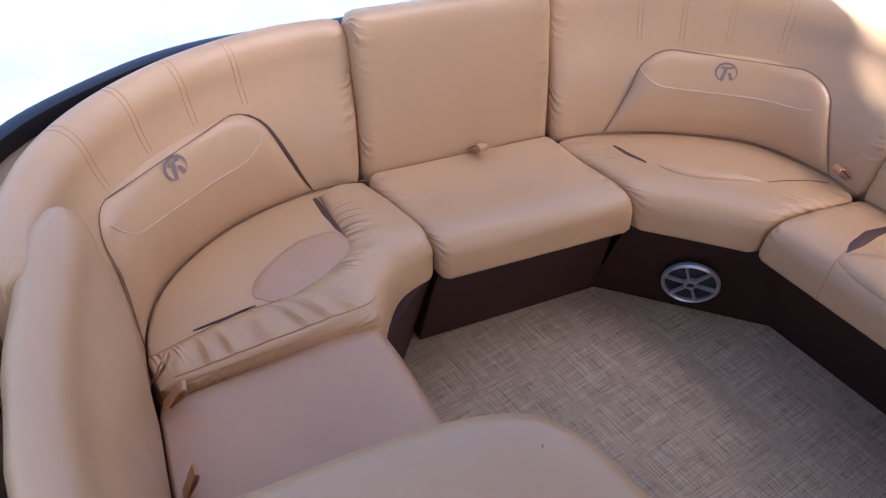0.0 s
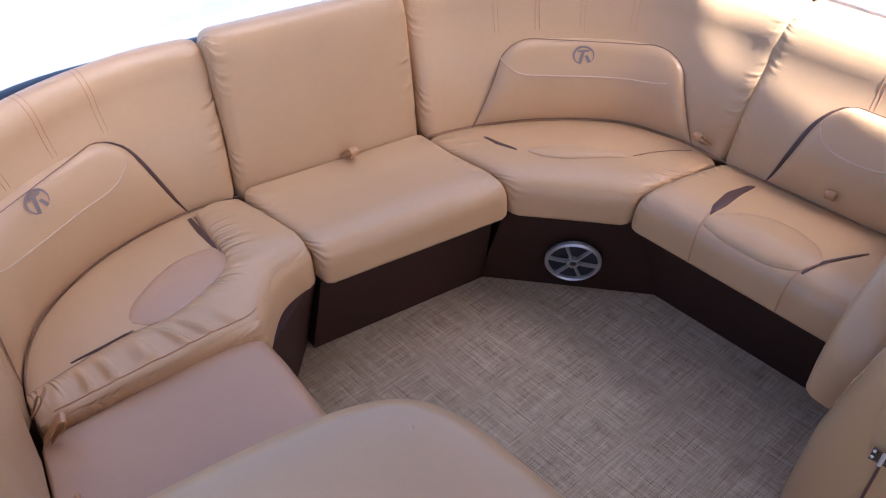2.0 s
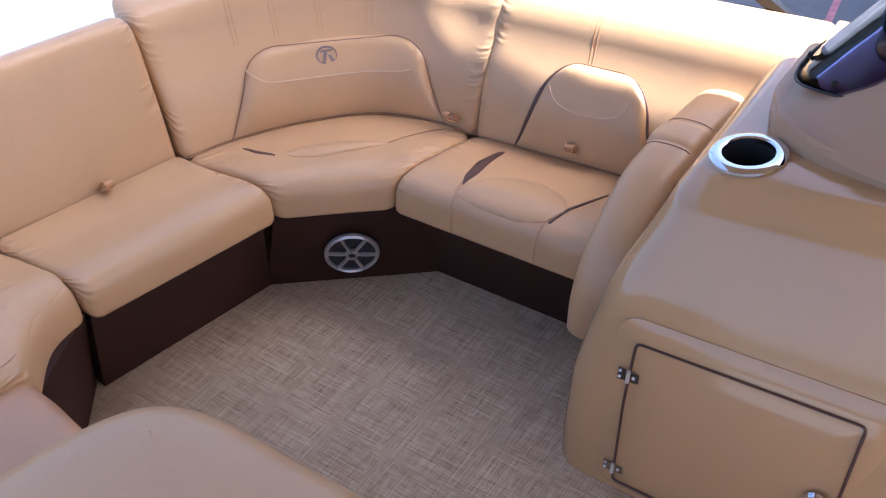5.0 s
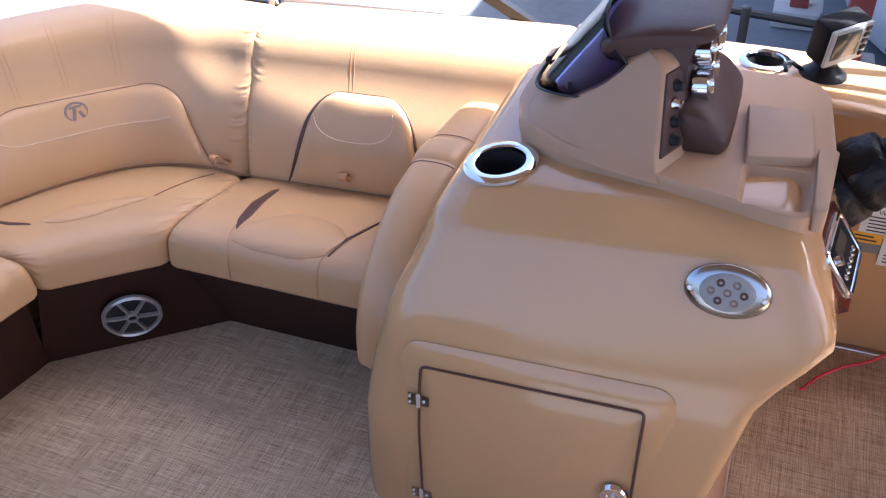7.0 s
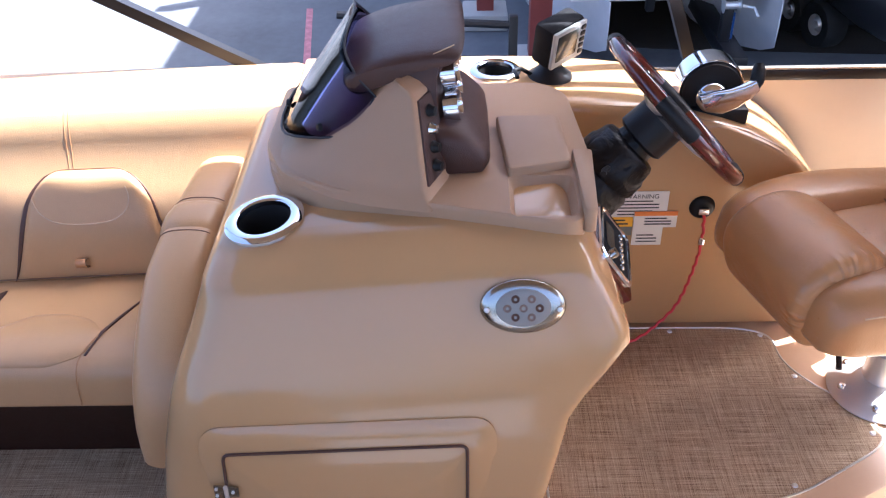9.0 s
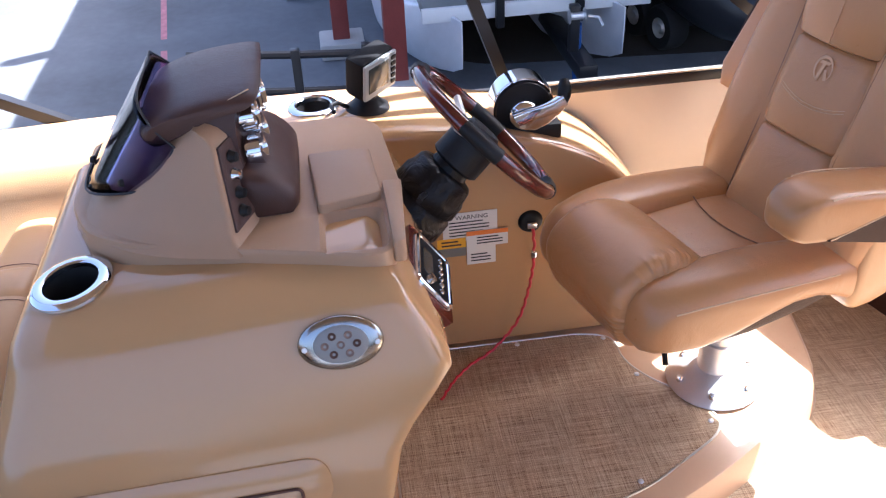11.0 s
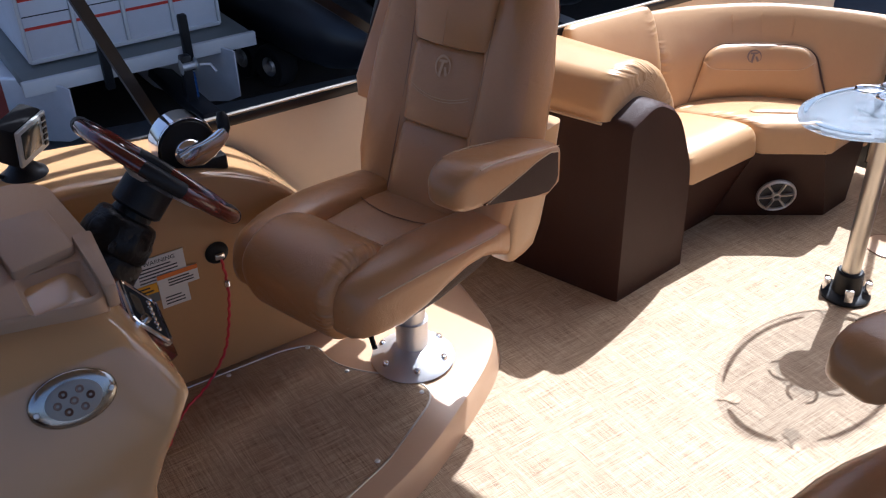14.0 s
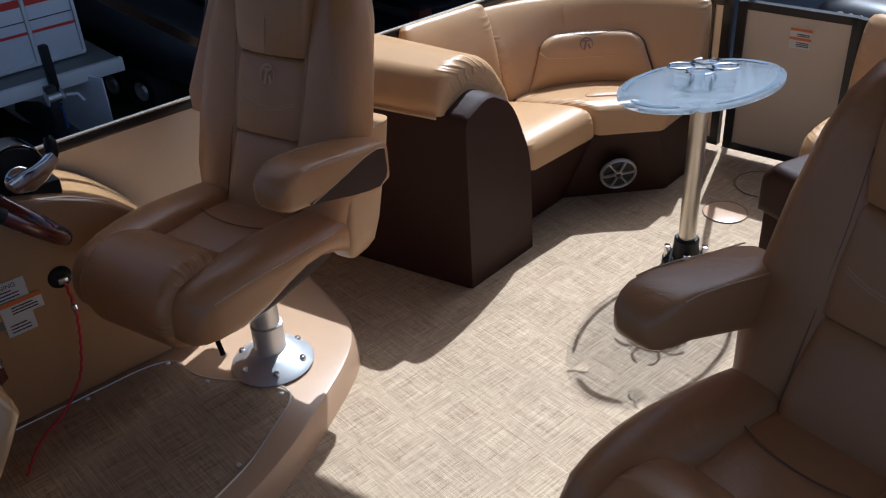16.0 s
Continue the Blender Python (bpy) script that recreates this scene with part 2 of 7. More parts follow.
def loft(rings, closed=True, caps=True):
    n = len(rings[0])
    verts = [v for r in rings for v in r]
    faces = []
    for i in range(len(rings) - 1):
        for j in range(n if closed else n - 1):
            k = (j + 1) % n
            faces.append((i * n + j, i * n + k, (i + 1) * n + k, (i + 1) * n + j))
    if caps and closed:
        faces.append(tuple(range(n))[::-1])
        faces.append(tuple(range((len(rings) - 1) * n, len(rings) * n)))
    return verts, faces


def roundpoly(pts, r, n=4):
    out = []
    m = len(pts)
    for i, p in enumerate(pts):
        a, b, c = Vector(pts[i - 1]), Vector(p), Vector(pts[(i + 1) % m])
        rr = r[i] if isinstance(r, (list, tuple)) else r
        d0 = min(rr, (a - b).length * 0.48)
        d1 = min(rr, (c - b).length * 0.48)
        if rr <= 0:
            out.append(b)
            continue
        s, e = b + (a - b).normalized() * d0, b + (c - b).normalized() * d1
        for k in range(n + 1):
            t = k / n
            out.append(s * (1 - t) ** 2 + b * 2 * t * (1 - t) + e * t * t)
    return out


def curve_of(pts, smooth=False):
    """A curve through points: u in 0..1 by length."""
    P = [Vector(p) for p in pts]
    if smooth and len(P) > 2:
        Q = []
        for i in range(len(P) - 1):
            p0, p1, p2, p3 = P[max(i - 1, 0)], P[i], P[i + 1], P[min(i + 2, len(P) - 1)]
            for k in range(8):
                t = k / 8
                Q.append(0.5 * ((2 * p1) + (p2 - p0) * t + (2 * p0 - 5 * p1 + 4 * p2 - p3) * t * t + (3 * p1 - p0 - 3 * p2 + p3) * t ** 3))
        P = Q + [P[-1]]
    L = [0.0]
    for a, b in zip(P, P[1:]):
        L.append(L[-1] + (b - a).length)

    def at(u):
        s = min(max(u, 0), 1) * L[-1]
        for i in range(len(P) - 1):
            if s <= L[i + 1] + 1e-9:
                return P[i].lerp(P[i + 1], (s - L[i]) / max(L[i + 1] - L[i], 1e-9))
        return P[-1].copy()
    return at


def offset_curve(c, side=1.0):
    """Unit normals in plan of a curve, to its left (side 1) or right."""
    def n(u):
        a, b = c(max(u - 0.03, 0)), c(min(u + 0.03, 1))
        d = (b - a).normalized()
        return Vector((-d.y, d.x)) * side
    return n


def pad(name, F, B, prof, mat, parent, label="", n=28, er=0.03, puff=0.0, warp=None):
    """A soft upholstered body: the closed profile of (depth share, height) carried from the front curve F to the back curve B."""
    cv = sum(p[0] for p in prof) / len(prof)
    cz = sum(p[1] for p in prof) / len(prof)
    hv = max(p[0] for p in prof) - cv
    hz = max(p[1] for p in prof) - cz
    length = max((F(1) - F(0)).length, 0.05)
    depth = max((B(0.5) - F(0.5)).length, 0.05)
    us = [(0.0, 1.0), (0.12, 0.52), (0.4, 0.18), (1.0, 0.0)]
    rows = [(er / length * a, s * er) for a, s in us]
    rows += [(er / length + (1 - 2 * er / length) * k / n, 0.0) for k in range(1, n)]
    rows += [(1 - er / length * a, s * er) for a, s in reversed(us)]
    rings = []
    for u, inset in rows:
        f, b = F(u), B(u)
        ring = []
        for v, z in prof:
            sv = 1 - inset / max(hv * depth, inset * 1.3)
            sz = 1 - inset / max(hz, inset * 1.3)
            vv, zz = cv + (v - cv) * sv, cz + (z - cz) * sz
            if puff and z > cz:
                zz += puff * math.sin(math.pi * u) ** 0.6
            p = f.lerp(b, vv)
            q = Vector((p.x, p.y, zz))
            ring.append(warp(u, q) if warp else q)
        rings.append(ring)
    v, fc = loft([rel(parent, r) for r in rings])
    ob = link(name, v, fc, mat, parent, label)
    edge, along = [], []
    for (u, inset), ring in zip(rows, rings):
        s = 0.0
        for i, p in enumerate(ring):
            s += (p - ring[i - 1]).length if i else 0.0
            edge.append(min(u, 1 - u) * length)
            along.append(s + (3.7 if u > 0.5 else 0.0))
    for nm, vals in (("edge", edge), ("along", along)):
        ob.data.attributes.new(nm, "FLOAT", "POINT").data.foreach_set("value", vals)
    return ob


def tube(name, pts, r, mat, parent=None, label="", n=8, closed=False):
    P = rel(parent, pts)
    rings = []
    m = len(P)
    prev = None
    for i, p in enumerate(P):
        if closed:
            d = (P[(i + 1) % m] - P[i - 1]).normalized()
        else:
            d = (P[min(i + 1, m - 1)] - P[max(i - 1, 0)]).normalized()
        if prev is None:
            up = Vector((0, 0, 1)) if abs(d.z) < 0.9 else Vector((1, 0, 0))
            a = d.cross(up).normalized()
        else:
            a = (prev - d * prev.dot(d)).normalized()
        prev = a
        b = d.cross(a)
        rr = r[i] if isinstance(r, (list, tuple)) else r
        rings.append([p + (a * math.cos(2 * math.pi * k / n) + b * math.sin(2 * math.pi * k / n)) * rr for k in range(n)])
    if closed:
        rings.append(rings[0])
    v, f = loft(rings, caps=not closed)
    return link(name, v, f, mat, parent, label)


def turned(name, prof, mat, parent=None, at=(0, 0, 0), axis=(0, 0, 1), n=32, label=""):
    """A turned body: profile of (radius, height) round an axis through a point."""
    q = Vector((0, 0, 1)).rotation_difference(Vector(axis).normalized())
    rings = [[Vector(at) + q @ Vector((r * math.cos(2 * math.pi * k / n), r * math.sin(2 * math.pi * k / n), h)) for k in range(n)] for r, h in prof]
    v, f = loft([rel(parent, r) for r in rings], caps=False)
    return link(name, v, f, mat, parent, label)


def block(name, lo, hi, mat, parent=None, label="", bevel=0.004, turn=None, at=None):
    """A box with eased edges. turn, at: a pose for it."""
    bm = bmesh.new()
    bmesh.ops.create_cube(bm, size=1)
    lo, hi = Vector(lo), Vector(hi)
    for v in bm.verts:
        v.co = Vector([(lo[i] + hi[i]) / 2 + v.co[i] * (hi[i] - lo[i]) for i in range(3)])
    if bevel:
        bmesh.ops.bevel(bm, geom=bm.edges[:], offset=bevel, segments=2, affect="EDGES", profile=0.5)
    if turn is not None:
        bm.transform(turn)
    vs = rel(parent, [v.co.copy() for v in bm.verts])
    bm.verts.index_update()
    fs = [tuple(v.index for v in f.verts) for f in bm.faces]
    bm.free()
    return link(name, vs, fs, mat, parent, label)


def slab(name, outline, z0, z1, mat, parent=None, label="", bevel=0.006):
    """A plate of an outline in plan, with an eased upper edge."""
    o = [Vector((p[0], p[1])) for p in outline]
    c = sum(o, Vector((0, 0))) / len(o)
    size = max((p - c).length for p in o)

    def ring(z, inset):
        return [Vector((*(c + (p - c) * (1 - inset / size)), z)) for p in o]
    rings = [ring(z0, 0), ring(z1 - bevel, 0), ring(z1 - bevel * 0.3, bevel * 0.3), ring(z1, bevel)]
    v, f = loft([rel(parent, r) for r in rings])
    return link(name, v, f, mat, parent, label)


def patch(name, surf, outline, bulge, mat, parent, label="", rings=5, lift=0.002, power=3.0):
    """A raised pad on a surface: the outline is star-shaped in the surface's own (a, b)."""
    ca = sum(p[0] for p in outline) / len(outline)
    cb = sum(p[1] for p in outline) / len(outline)
    R = []
    for k in range(rings + 2):
        s = 1.0 if k == 0 else 1.0 - 0.96 * ((k - 1) / rings) ** 1.6
        h = -0.004 if k == 0 else lift + bulge * (1 - s ** power) ** 0.5
        ring = []
        for a, b in outline:
            p, nn = surf(ca + (a - ca) * s, cb + (b - cb) * s)
            ring.append(p + nn * h)
        R.append(ring)
    v, f = loft([rel(parent, r) for r in R], caps=True)
    return link(name, v, f, mat, parent, label)


def stitch(name, surf, pts, r, mat, parent, label="", lift=0.001):
    P = []
    for a, b in pts:
        p, nn = surf(a, b)
        P.append(p + nn * lift)
    return tube(name, P, r, mat, parent, label, n=6)


def emblem(surf, a, b, w, h, mat, parent, lift):
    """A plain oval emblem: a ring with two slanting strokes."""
    def at(q, s):
        p, nn = surf(a - q * w, b + s * h)
        return p + nn * lift
    quads = []
    for k in range(24):
        t0, t1 = [math.radians(-40 + 300 * i / 24) for i in (k, k + 1)]
        w0 = 0.09 * math.sin(math.pi * k / 24) + 0.03
        quads.append([(0.5 * math.cos(t0), 0.5 * math.sin(t0)), (0.5 * math.cos(t1), 0.5 * math.sin(t1)),
                      ((0.5 - w0) * math.cos(t1), (0.5 - w0) * math.sin(t1)), ((0.5 - w0) * math.cos(t0), (0.5 - w0) * math.sin(t0))])
    quads += [[(-0.24, -0.40), (-0.08, -0.43), (0.06, 0.20), (-0.10, 0.20)], [(-0.30, 0.16), (0.24, 0.18), (0.32, 0.30), (-0.22, 0.28)],
              [(0.06, -0.02), (0.20, 0.0), (0.36, -0.36), (0.20, -0.41)]]
    vs, fs = [], []
    for q in quads:
        i = len(vs)
        vs += [at(*p) for p in q]
        fs.append((i, i + 1, i + 2, i + 3))
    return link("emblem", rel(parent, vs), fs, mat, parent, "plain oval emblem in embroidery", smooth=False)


def bore(ob, at, axis, r, depth):
    """Sinks a round hole into a mesh."""
    q = Vector((0, 0, 1)).rotation_difference(Vector(axis).normalized())
    carve(ob, [[Vector(at) + q @ Vector((r * math.cos(2 * math.pi * k / 40), r * math.sin(2 * math.pi * k / 40), h)) for k in range(40)] for h in (-depth, 0.05)])


def carve(ob, rings):
    """Cuts the body that the rings enclose out of a mesh."""
    bpy.context.view_layer.update()
    v, f = loft(rings)
    cutter = link("cutter", v, f, M_DARK, smooth=False)
    md = ob.modifiers.new("bore", "BOOLEAN")
    md.object, md.operation, md.solver = cutter, "DIFFERENCE", "EXACT"
    dg = bpy.context.evaluated_depsgraph_get()
    cut = bpy.data.meshes.new_from_object(ob.evaluated_get(dg))
    ob.modifiers.clear()
    ob.data = cut
    bpy.data.objects.remove(cutter)
    cut.polygons.foreach_set("use_smooth", [True] * len(cut.polygons))
    cut.set_sharp_from_angle(angle=radians(35))


def over(F, B, prof):
    """The upper face of a cushion as a function of the plan's x and y."""
    def env(v):
        best = -1.0
        for (a0, z0), (a1, z1) in zip(prof, prof[1:] + prof[:1]):
            if min(a0, a1) - 1e-6 <= v <= max(a0, a1) + 1e-6 and abs(a1 - a0) > 1e-6:
                best = max(best, z0 + (z1 - z0) * (v - a0) / (a1 - a0))
        return best

    def s(x, y):
        p = Vector((x, y))
        best = None
        for k in range(61):
            f, b = F(k / 60), B(k / 60)
            d = b - f
            v = max(0.0, min(1.0, (p - f).dot(d) / d.dot(d)))
            e = (f + d * v - p).length
            if best is None or e < best[0]:
                best = (e, v)
        return Vector((x, y, env(best[1]))), Vector((0, 0, 1))
    return s

# ---- the boat: deck, fence, gate ----
deck_outline = roundpoly([(-1.27, -3.7), (1.25, -3.7), (1.25, 1.3), (0.8, 2.0), (-0.7, 2.25), (-1.27, 1.75)], [0.05, 0.05, 0.3, 0.3, 0.3, 0.3], 6)
floor = slab("floor", deck_outline, -0.05, 0.0, M_WOVEN, None, bevel=0.003)
tagged(floor, "beige and brown woven vinyl boat deck floor", "floor", kind="structure")
deck_edge = slab("deck_edge", [(p[0] * 1.012, p[1] * 1.012) for p in deck_outline], -0.16, -0.052, M_ALU)
tagged(deck_edge, "satin aluminium deck edge trim under the floor", "trim", kind="structure")

FENCE_PATH = curve_of([(1.19, -3.3), (1.19, -2.2), (1.19, -1.0), (1.19, 0.2), (1.19, 1.1), (1.16, 1.38), (1.02, 1.60), (0.80, 1.76), (0.35, 1.90), (-0.15, 1.985), (-0.5, 2.035),
                       (-0.75, 1.985), (-0.96, 1.88), (-1.13, 1.66), (-1.2, 1.35), (-1.24, 0.7)], True)


def fence_panel(name, u0, u1, path, label, n=24, z0=0.03, z1=0.600):
    N = offset_curve(path)
    rings = []
    for k in range(n + 1):
        u = u0 + (u1 - u0) * k / n
        c, nn = path(u), N(u)
        rings.append([Vector((*(c + nn * d), z)) for d, z in ((-0.008, z0), (0.008, z0), (0.008, z1), (-0.008, z1))])
    v, f = loft(rings)
    return tagged(link(name, v, f, M_FENCE), label, "fence", kind="structure")


def fence_rail(name, u0, u1, path, z0, z1, label, w=0.017, n=60):
    N = offset_curve(path)
    sec = roundpoly([(-w, z0), (w, z0), (w, z1), (-w, z1)], 0.005, 2)
    rings = []
    for k in range(n + 1):
        u = u0 + (u1 - u0) * k / n
        c, nn = path(u), N(u)
        rings.append([Vector((*(c + nn * d), z)) for d, z in sec])
    v, f = loft(rings)
    return tagged(link(name, v, f, M_BLACK), label, "rail", kind="structure")


fence_panel("fence_starboard", 0.0, 0.5, FENCE_PATH, "tan aluminium fence panel along the boat side", z1=0.634)
fence_panel("fence_bow", 0.502, 1.0, FENCE_PATH, "tan aluminium fence panel round the bow", n=60)
fence_rail("top_rail", 0.0, 0.56, FENCE_PATH, 0.636, 0.663, "black square top rail on the fence", n=80)
fence_rail("bow_rail", 0.5605, 1.0, FENCE_PATH, 0.602, 0.645, "black square top rail round the bow fence", n=80)
fence_rail("bottom_rail", 0.0, 1.0, FENCE_PATH, 0.002, 0.028, "black square bottom rail of the fence", n=120)
PORT_PATH = curve_of([(-1.25, -0.35), (-1.25, -3.3)])
fence_panel("fence_port", 0, 1, PORT_PATH, "tan aluminium fence panel on the port side", n=4)
fence_rail("top_rail_port", 0, 1, PORT_PATH, 0.602, 0.645, "black square top rail on the port fence", n=4)
rail_strip = link("rail_strip", *loft([[Vector((1.176 + dx, y, z)) for dx, z in ((0, 0.6635), (0.012, 0.6635), (0.012, 0.668), (0, 0.668))] for y in (-3.2, 0.6)]), M_ALU)
tagged(rail_strip, "thin bright aluminium strip along the top rail", "trim", kind="structure")


def stern_gate(name, x0, x1, y0, y1, z0, z1, label):
    """A framed gate across the stern, black tube frame and tan panel."""
    g = thing(name, label, "gate", kind="structure", at=(x0, y0, 0))
    d = Vector((x1 - x0, y1 - y0, 0))
    nrm = Vector((-d.y, d.x, 0)).normalized() * 0.014

    def bar(nm, a, b, w):
        a, b = Vector(a), Vector(b)
        up = (b - a).normalized()
        s = up.cross(nrm.normalized()) * w
        v, f = loft([rel(g, [p - s - nrm, p + s - nrm, p + s + nrm, p - s + nrm]) for p in (a, b)])
        link(nm, v, f, M_BLACK, g)
    A, B = Vector((x0, y0, 0)), Vector((x1, y1, 0))
    bar("gate_post", A + Vector((0, 0, z0)), A + Vector((0, 0, z1)), 0.016)
    bar("gate_post", B + Vector((0, 0, z0)), B + Vector((0, 0, z1)), 0.016)
    bar("gate_bar", A + Vector((0, 0, z0 + 0.012)), B + Vector((0, 0, z0 + 0.012)), 0.012)
    bar("gate_bar", A + Vector((0, 0, z1 - 0.012)), B + Vector((0, 0, z1 - 0.012)), 0.014)
    h = nrm * 0.3
    v, f = loft([rel(g, [p - h + Vector((0, 0, z0 + 0.02)), p + h + Vector((0, 0, z0 + 0.02)), p + h + Vector((0, 0, z1 - 0.02)), p - h + Vector((0, 0, z1 - 0.02))]) for p in (A, B)])
    link("gate_panel", v, f, M_FENCE, g, "tan aluminium panel")
    return g


stern_gate("gate_1", 0.602, 0.215, -2.988, -3.06, 0.03, 0.60, "black framed stern gate with a tan panel and warning label")
stern_gate("gate_2", 0.72, 0.656, -2.97, -2.98, 0.03, 0.60, "narrow black framed fence section beside the stern gate")
stern_gate("gate_3", 0.185, -1.23, -3.06, -3.06, 0.03, 0.60, "black framed stern fence with a tan panel")

# ---- bow lounge ----


def seat_profile(top=0.372, lip=0.268, back=0.348, front=0.03):
    return roundpoly([(0.05, lip), (0.0, lip + 0.004), (front, top - 0.012), (0.22, top + 0.004), (0.6, top - 0.006), (1.0, back), (1.0, lip)],
                     [0.01, 0.012, 0.14, 0.1, 0.1, 0.02, 0.02], 5)


def top_surf(F, B, zf, zb):
    def s(u, v):
        p = F(u).lerp(B(u), v)
        z = zf + (zb - zf) * max(0, min(1, (v - 0.2) / 0.8)) ** 1.2
        return Vector((p.x, p.y, z)), Vector((0, 0, 1))
    return s


def back_profile(lean=0.11, z0=0.33, z1=0.645, thick=0.14, foot=0.0):
    return roundpoly([(foot, z0), (foot + lean * 0.35, z0 + (z1 - z0) * 0.5), (foot + lean, z1 - 0.035), (foot + lean + thick * 0.5, z1), (foot + lean + thick, z1 - 0.05), (foot + lean + thick, z0 - 0.2),
                      (foot + 0.06, z0 - 0.05)], [0.01, 0.1, 0.05, 0.06, 0.05, 0.02, 0.02], 5)


def back_surf(G, N, lean, z0, z1, foot=0.0):
    """The padded face of a backrest: u along, w up."""
    def s(u, w):
        c, nn = G(u), N(u)
        d = foot + lean * (0.7 * w if w < 0.5 else 0.35 + 1.3 * (w - 0.5)) - 0.008 * math.sin(math.pi * min(max(w, 0), 1))
        z = z0 + (z1 - 0.035 - z0) * w
        p = c + nn * d
        slope = Vector((lean, (z1 - z0)))
        slope.normalize()
        return Vector((p.x, p.y, z)), Vector((-nn.x * slope.y, -nn.y * slope.y, slope.x))
    return s


def base_panel(name, top, bottom, parent, ztop=0.275, depth=0.3, label="dark brown vinyl seat base"):
    """A seat base whose face leans inward to the floor."""
    T, Bm = curve_of(top), curve_of(bottom)
    n = 10
    rings = []
    for k in range(n + 1):
        u = k / n
        t, b = T(u), Bm(u)
        c = offset_curve(Bm, -1.0)(u)
        rings.append([Vector((b.x, b.y, 0.001)), Vector((b.x, b.y, 0.012)), Vector((t.x, t.y, ztop)), Vector((t.x + c.x * depth, t.y + c.y * depth, ztop)), Vector((b.x + c.x * depth, b.y + c.y * depth, 0.001))])
    v, f = loft([rel(parent, r) for r in rings])
    return link(name, v, f, M_BROWN, parent, label)


def pull_strap(parent, p, d, label="folded tan pull strap"):
    """A folded webbing loop that sticks out of a seam."""
    d = Vector(d).normalized()
    side = d.cross(Vector((0, 0, 1))).normalized() * 0.0115
    P = Vector(p)
    up = Vector((0, 0, 1))
    loop = curve_of([P + d * a + up * h for a, h in ((-0.012, 0.003), (0.010, 0.012), (0.026, 0.020), (0.040, 0.018), (0.046, 0.008), (0.040, -0.001), (0.024, -0.002), (0.004, -0.004))], True)
    path = [loop(k / 22) for k in range(23)]
    rings = []
    for i, q in enumerate(path):
        t = (path[min(i + 1, 22)] - path[max(i - 1, 0)]).normalized()
        nn = t.cross(side.normalized()) * 0.0014
        rings.append(rel(parent, [q - side - nn, q + side - nn, q + side + nn, q - side + nn]))
    v, f = loft(rings)
    return link("pull_strap", v, f, M_VINYL_D, parent, label)


def speaker(at, facing, r, label):
    """A round marine speaker: dark cone, silver ring, six spokes and hub."""
    s = thing("speaker", label, "speaker", "seat base speakers", at=at)
    ax = Vector(facing).normalized()
    turned("cone", [(0.0, -0.004), (r * 0.3, 0.001), (r * 0.45, -0.003), (r * 0.8, 0.004), (r * 0.9, 0.002), (r * 0.9, -0.01), (0.0, -0.01)], M_CONE, s, at, ax, 40)
    turned("grille_ring", [(r * 0.87, 0.0), (r * 0.87, 0.010), (r * 0.93, 0.014), (r, 0.009), (r, 0.0)], M_SILVER, s, at, ax, 48, "silver plastic ring")
    turned("hub", [(r * 0.13, 0.012), (r * 0.15, 0.016), (r * 0.21, 0.015), (r * 0.23, 0.010), (r * 0.23, 0.002)], M_SILVER, s, at, ax, 28, "silver hub ring")
    turned("dust_cap", [(0.0, 0.014), (r * 0.08, 0.0125), (r * 0.14, 0.009), (r * 0.14, 0.0)], M_CONE, s, at, ax, 24)
    q = Vector((0, 0, 1)).rotation_difference(ax)
    for k in range(6):
        a = math.radians(60 * k + 2)
        dr = q @ Vector((math.cos(a), math.sin(a), 0))
        tg = q @ Vector((-math.sin(a), math.cos(a), 0))
        rings = []
        for t, w, h in ((0.21, 0.055, 0.013), (0.5, 0.050, 0.014), (0.9, 0.060, 0.012)):
            c = Vector(at) + dr * r * t
            rings.append(rel(s, [c - tg * w * r + ax * 0.004, c - tg * w * r * 0.6 + ax * h, c + tg * w * r * 0.6 + ax * h, c + tg * w * r + ax * 0.004]))
        v, f = loft(rings)
        link("spoke", v, f, M_SILVER, s)
    return s


def seat_insert(surf, outline, parent, label="padded tan seat insert", mat=None):
    return patch("seat_insert", surf, outline, 0.007, mat or M_VINYL, parent, label, lift=0.0015)


# thin dark brown wedge laid on a cushion face
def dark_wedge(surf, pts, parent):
    return patch("accent_wedge", surf, pts, 0.002, M_CREASE, parent, "dark brown wedge", rings=2, lift=0.0015)


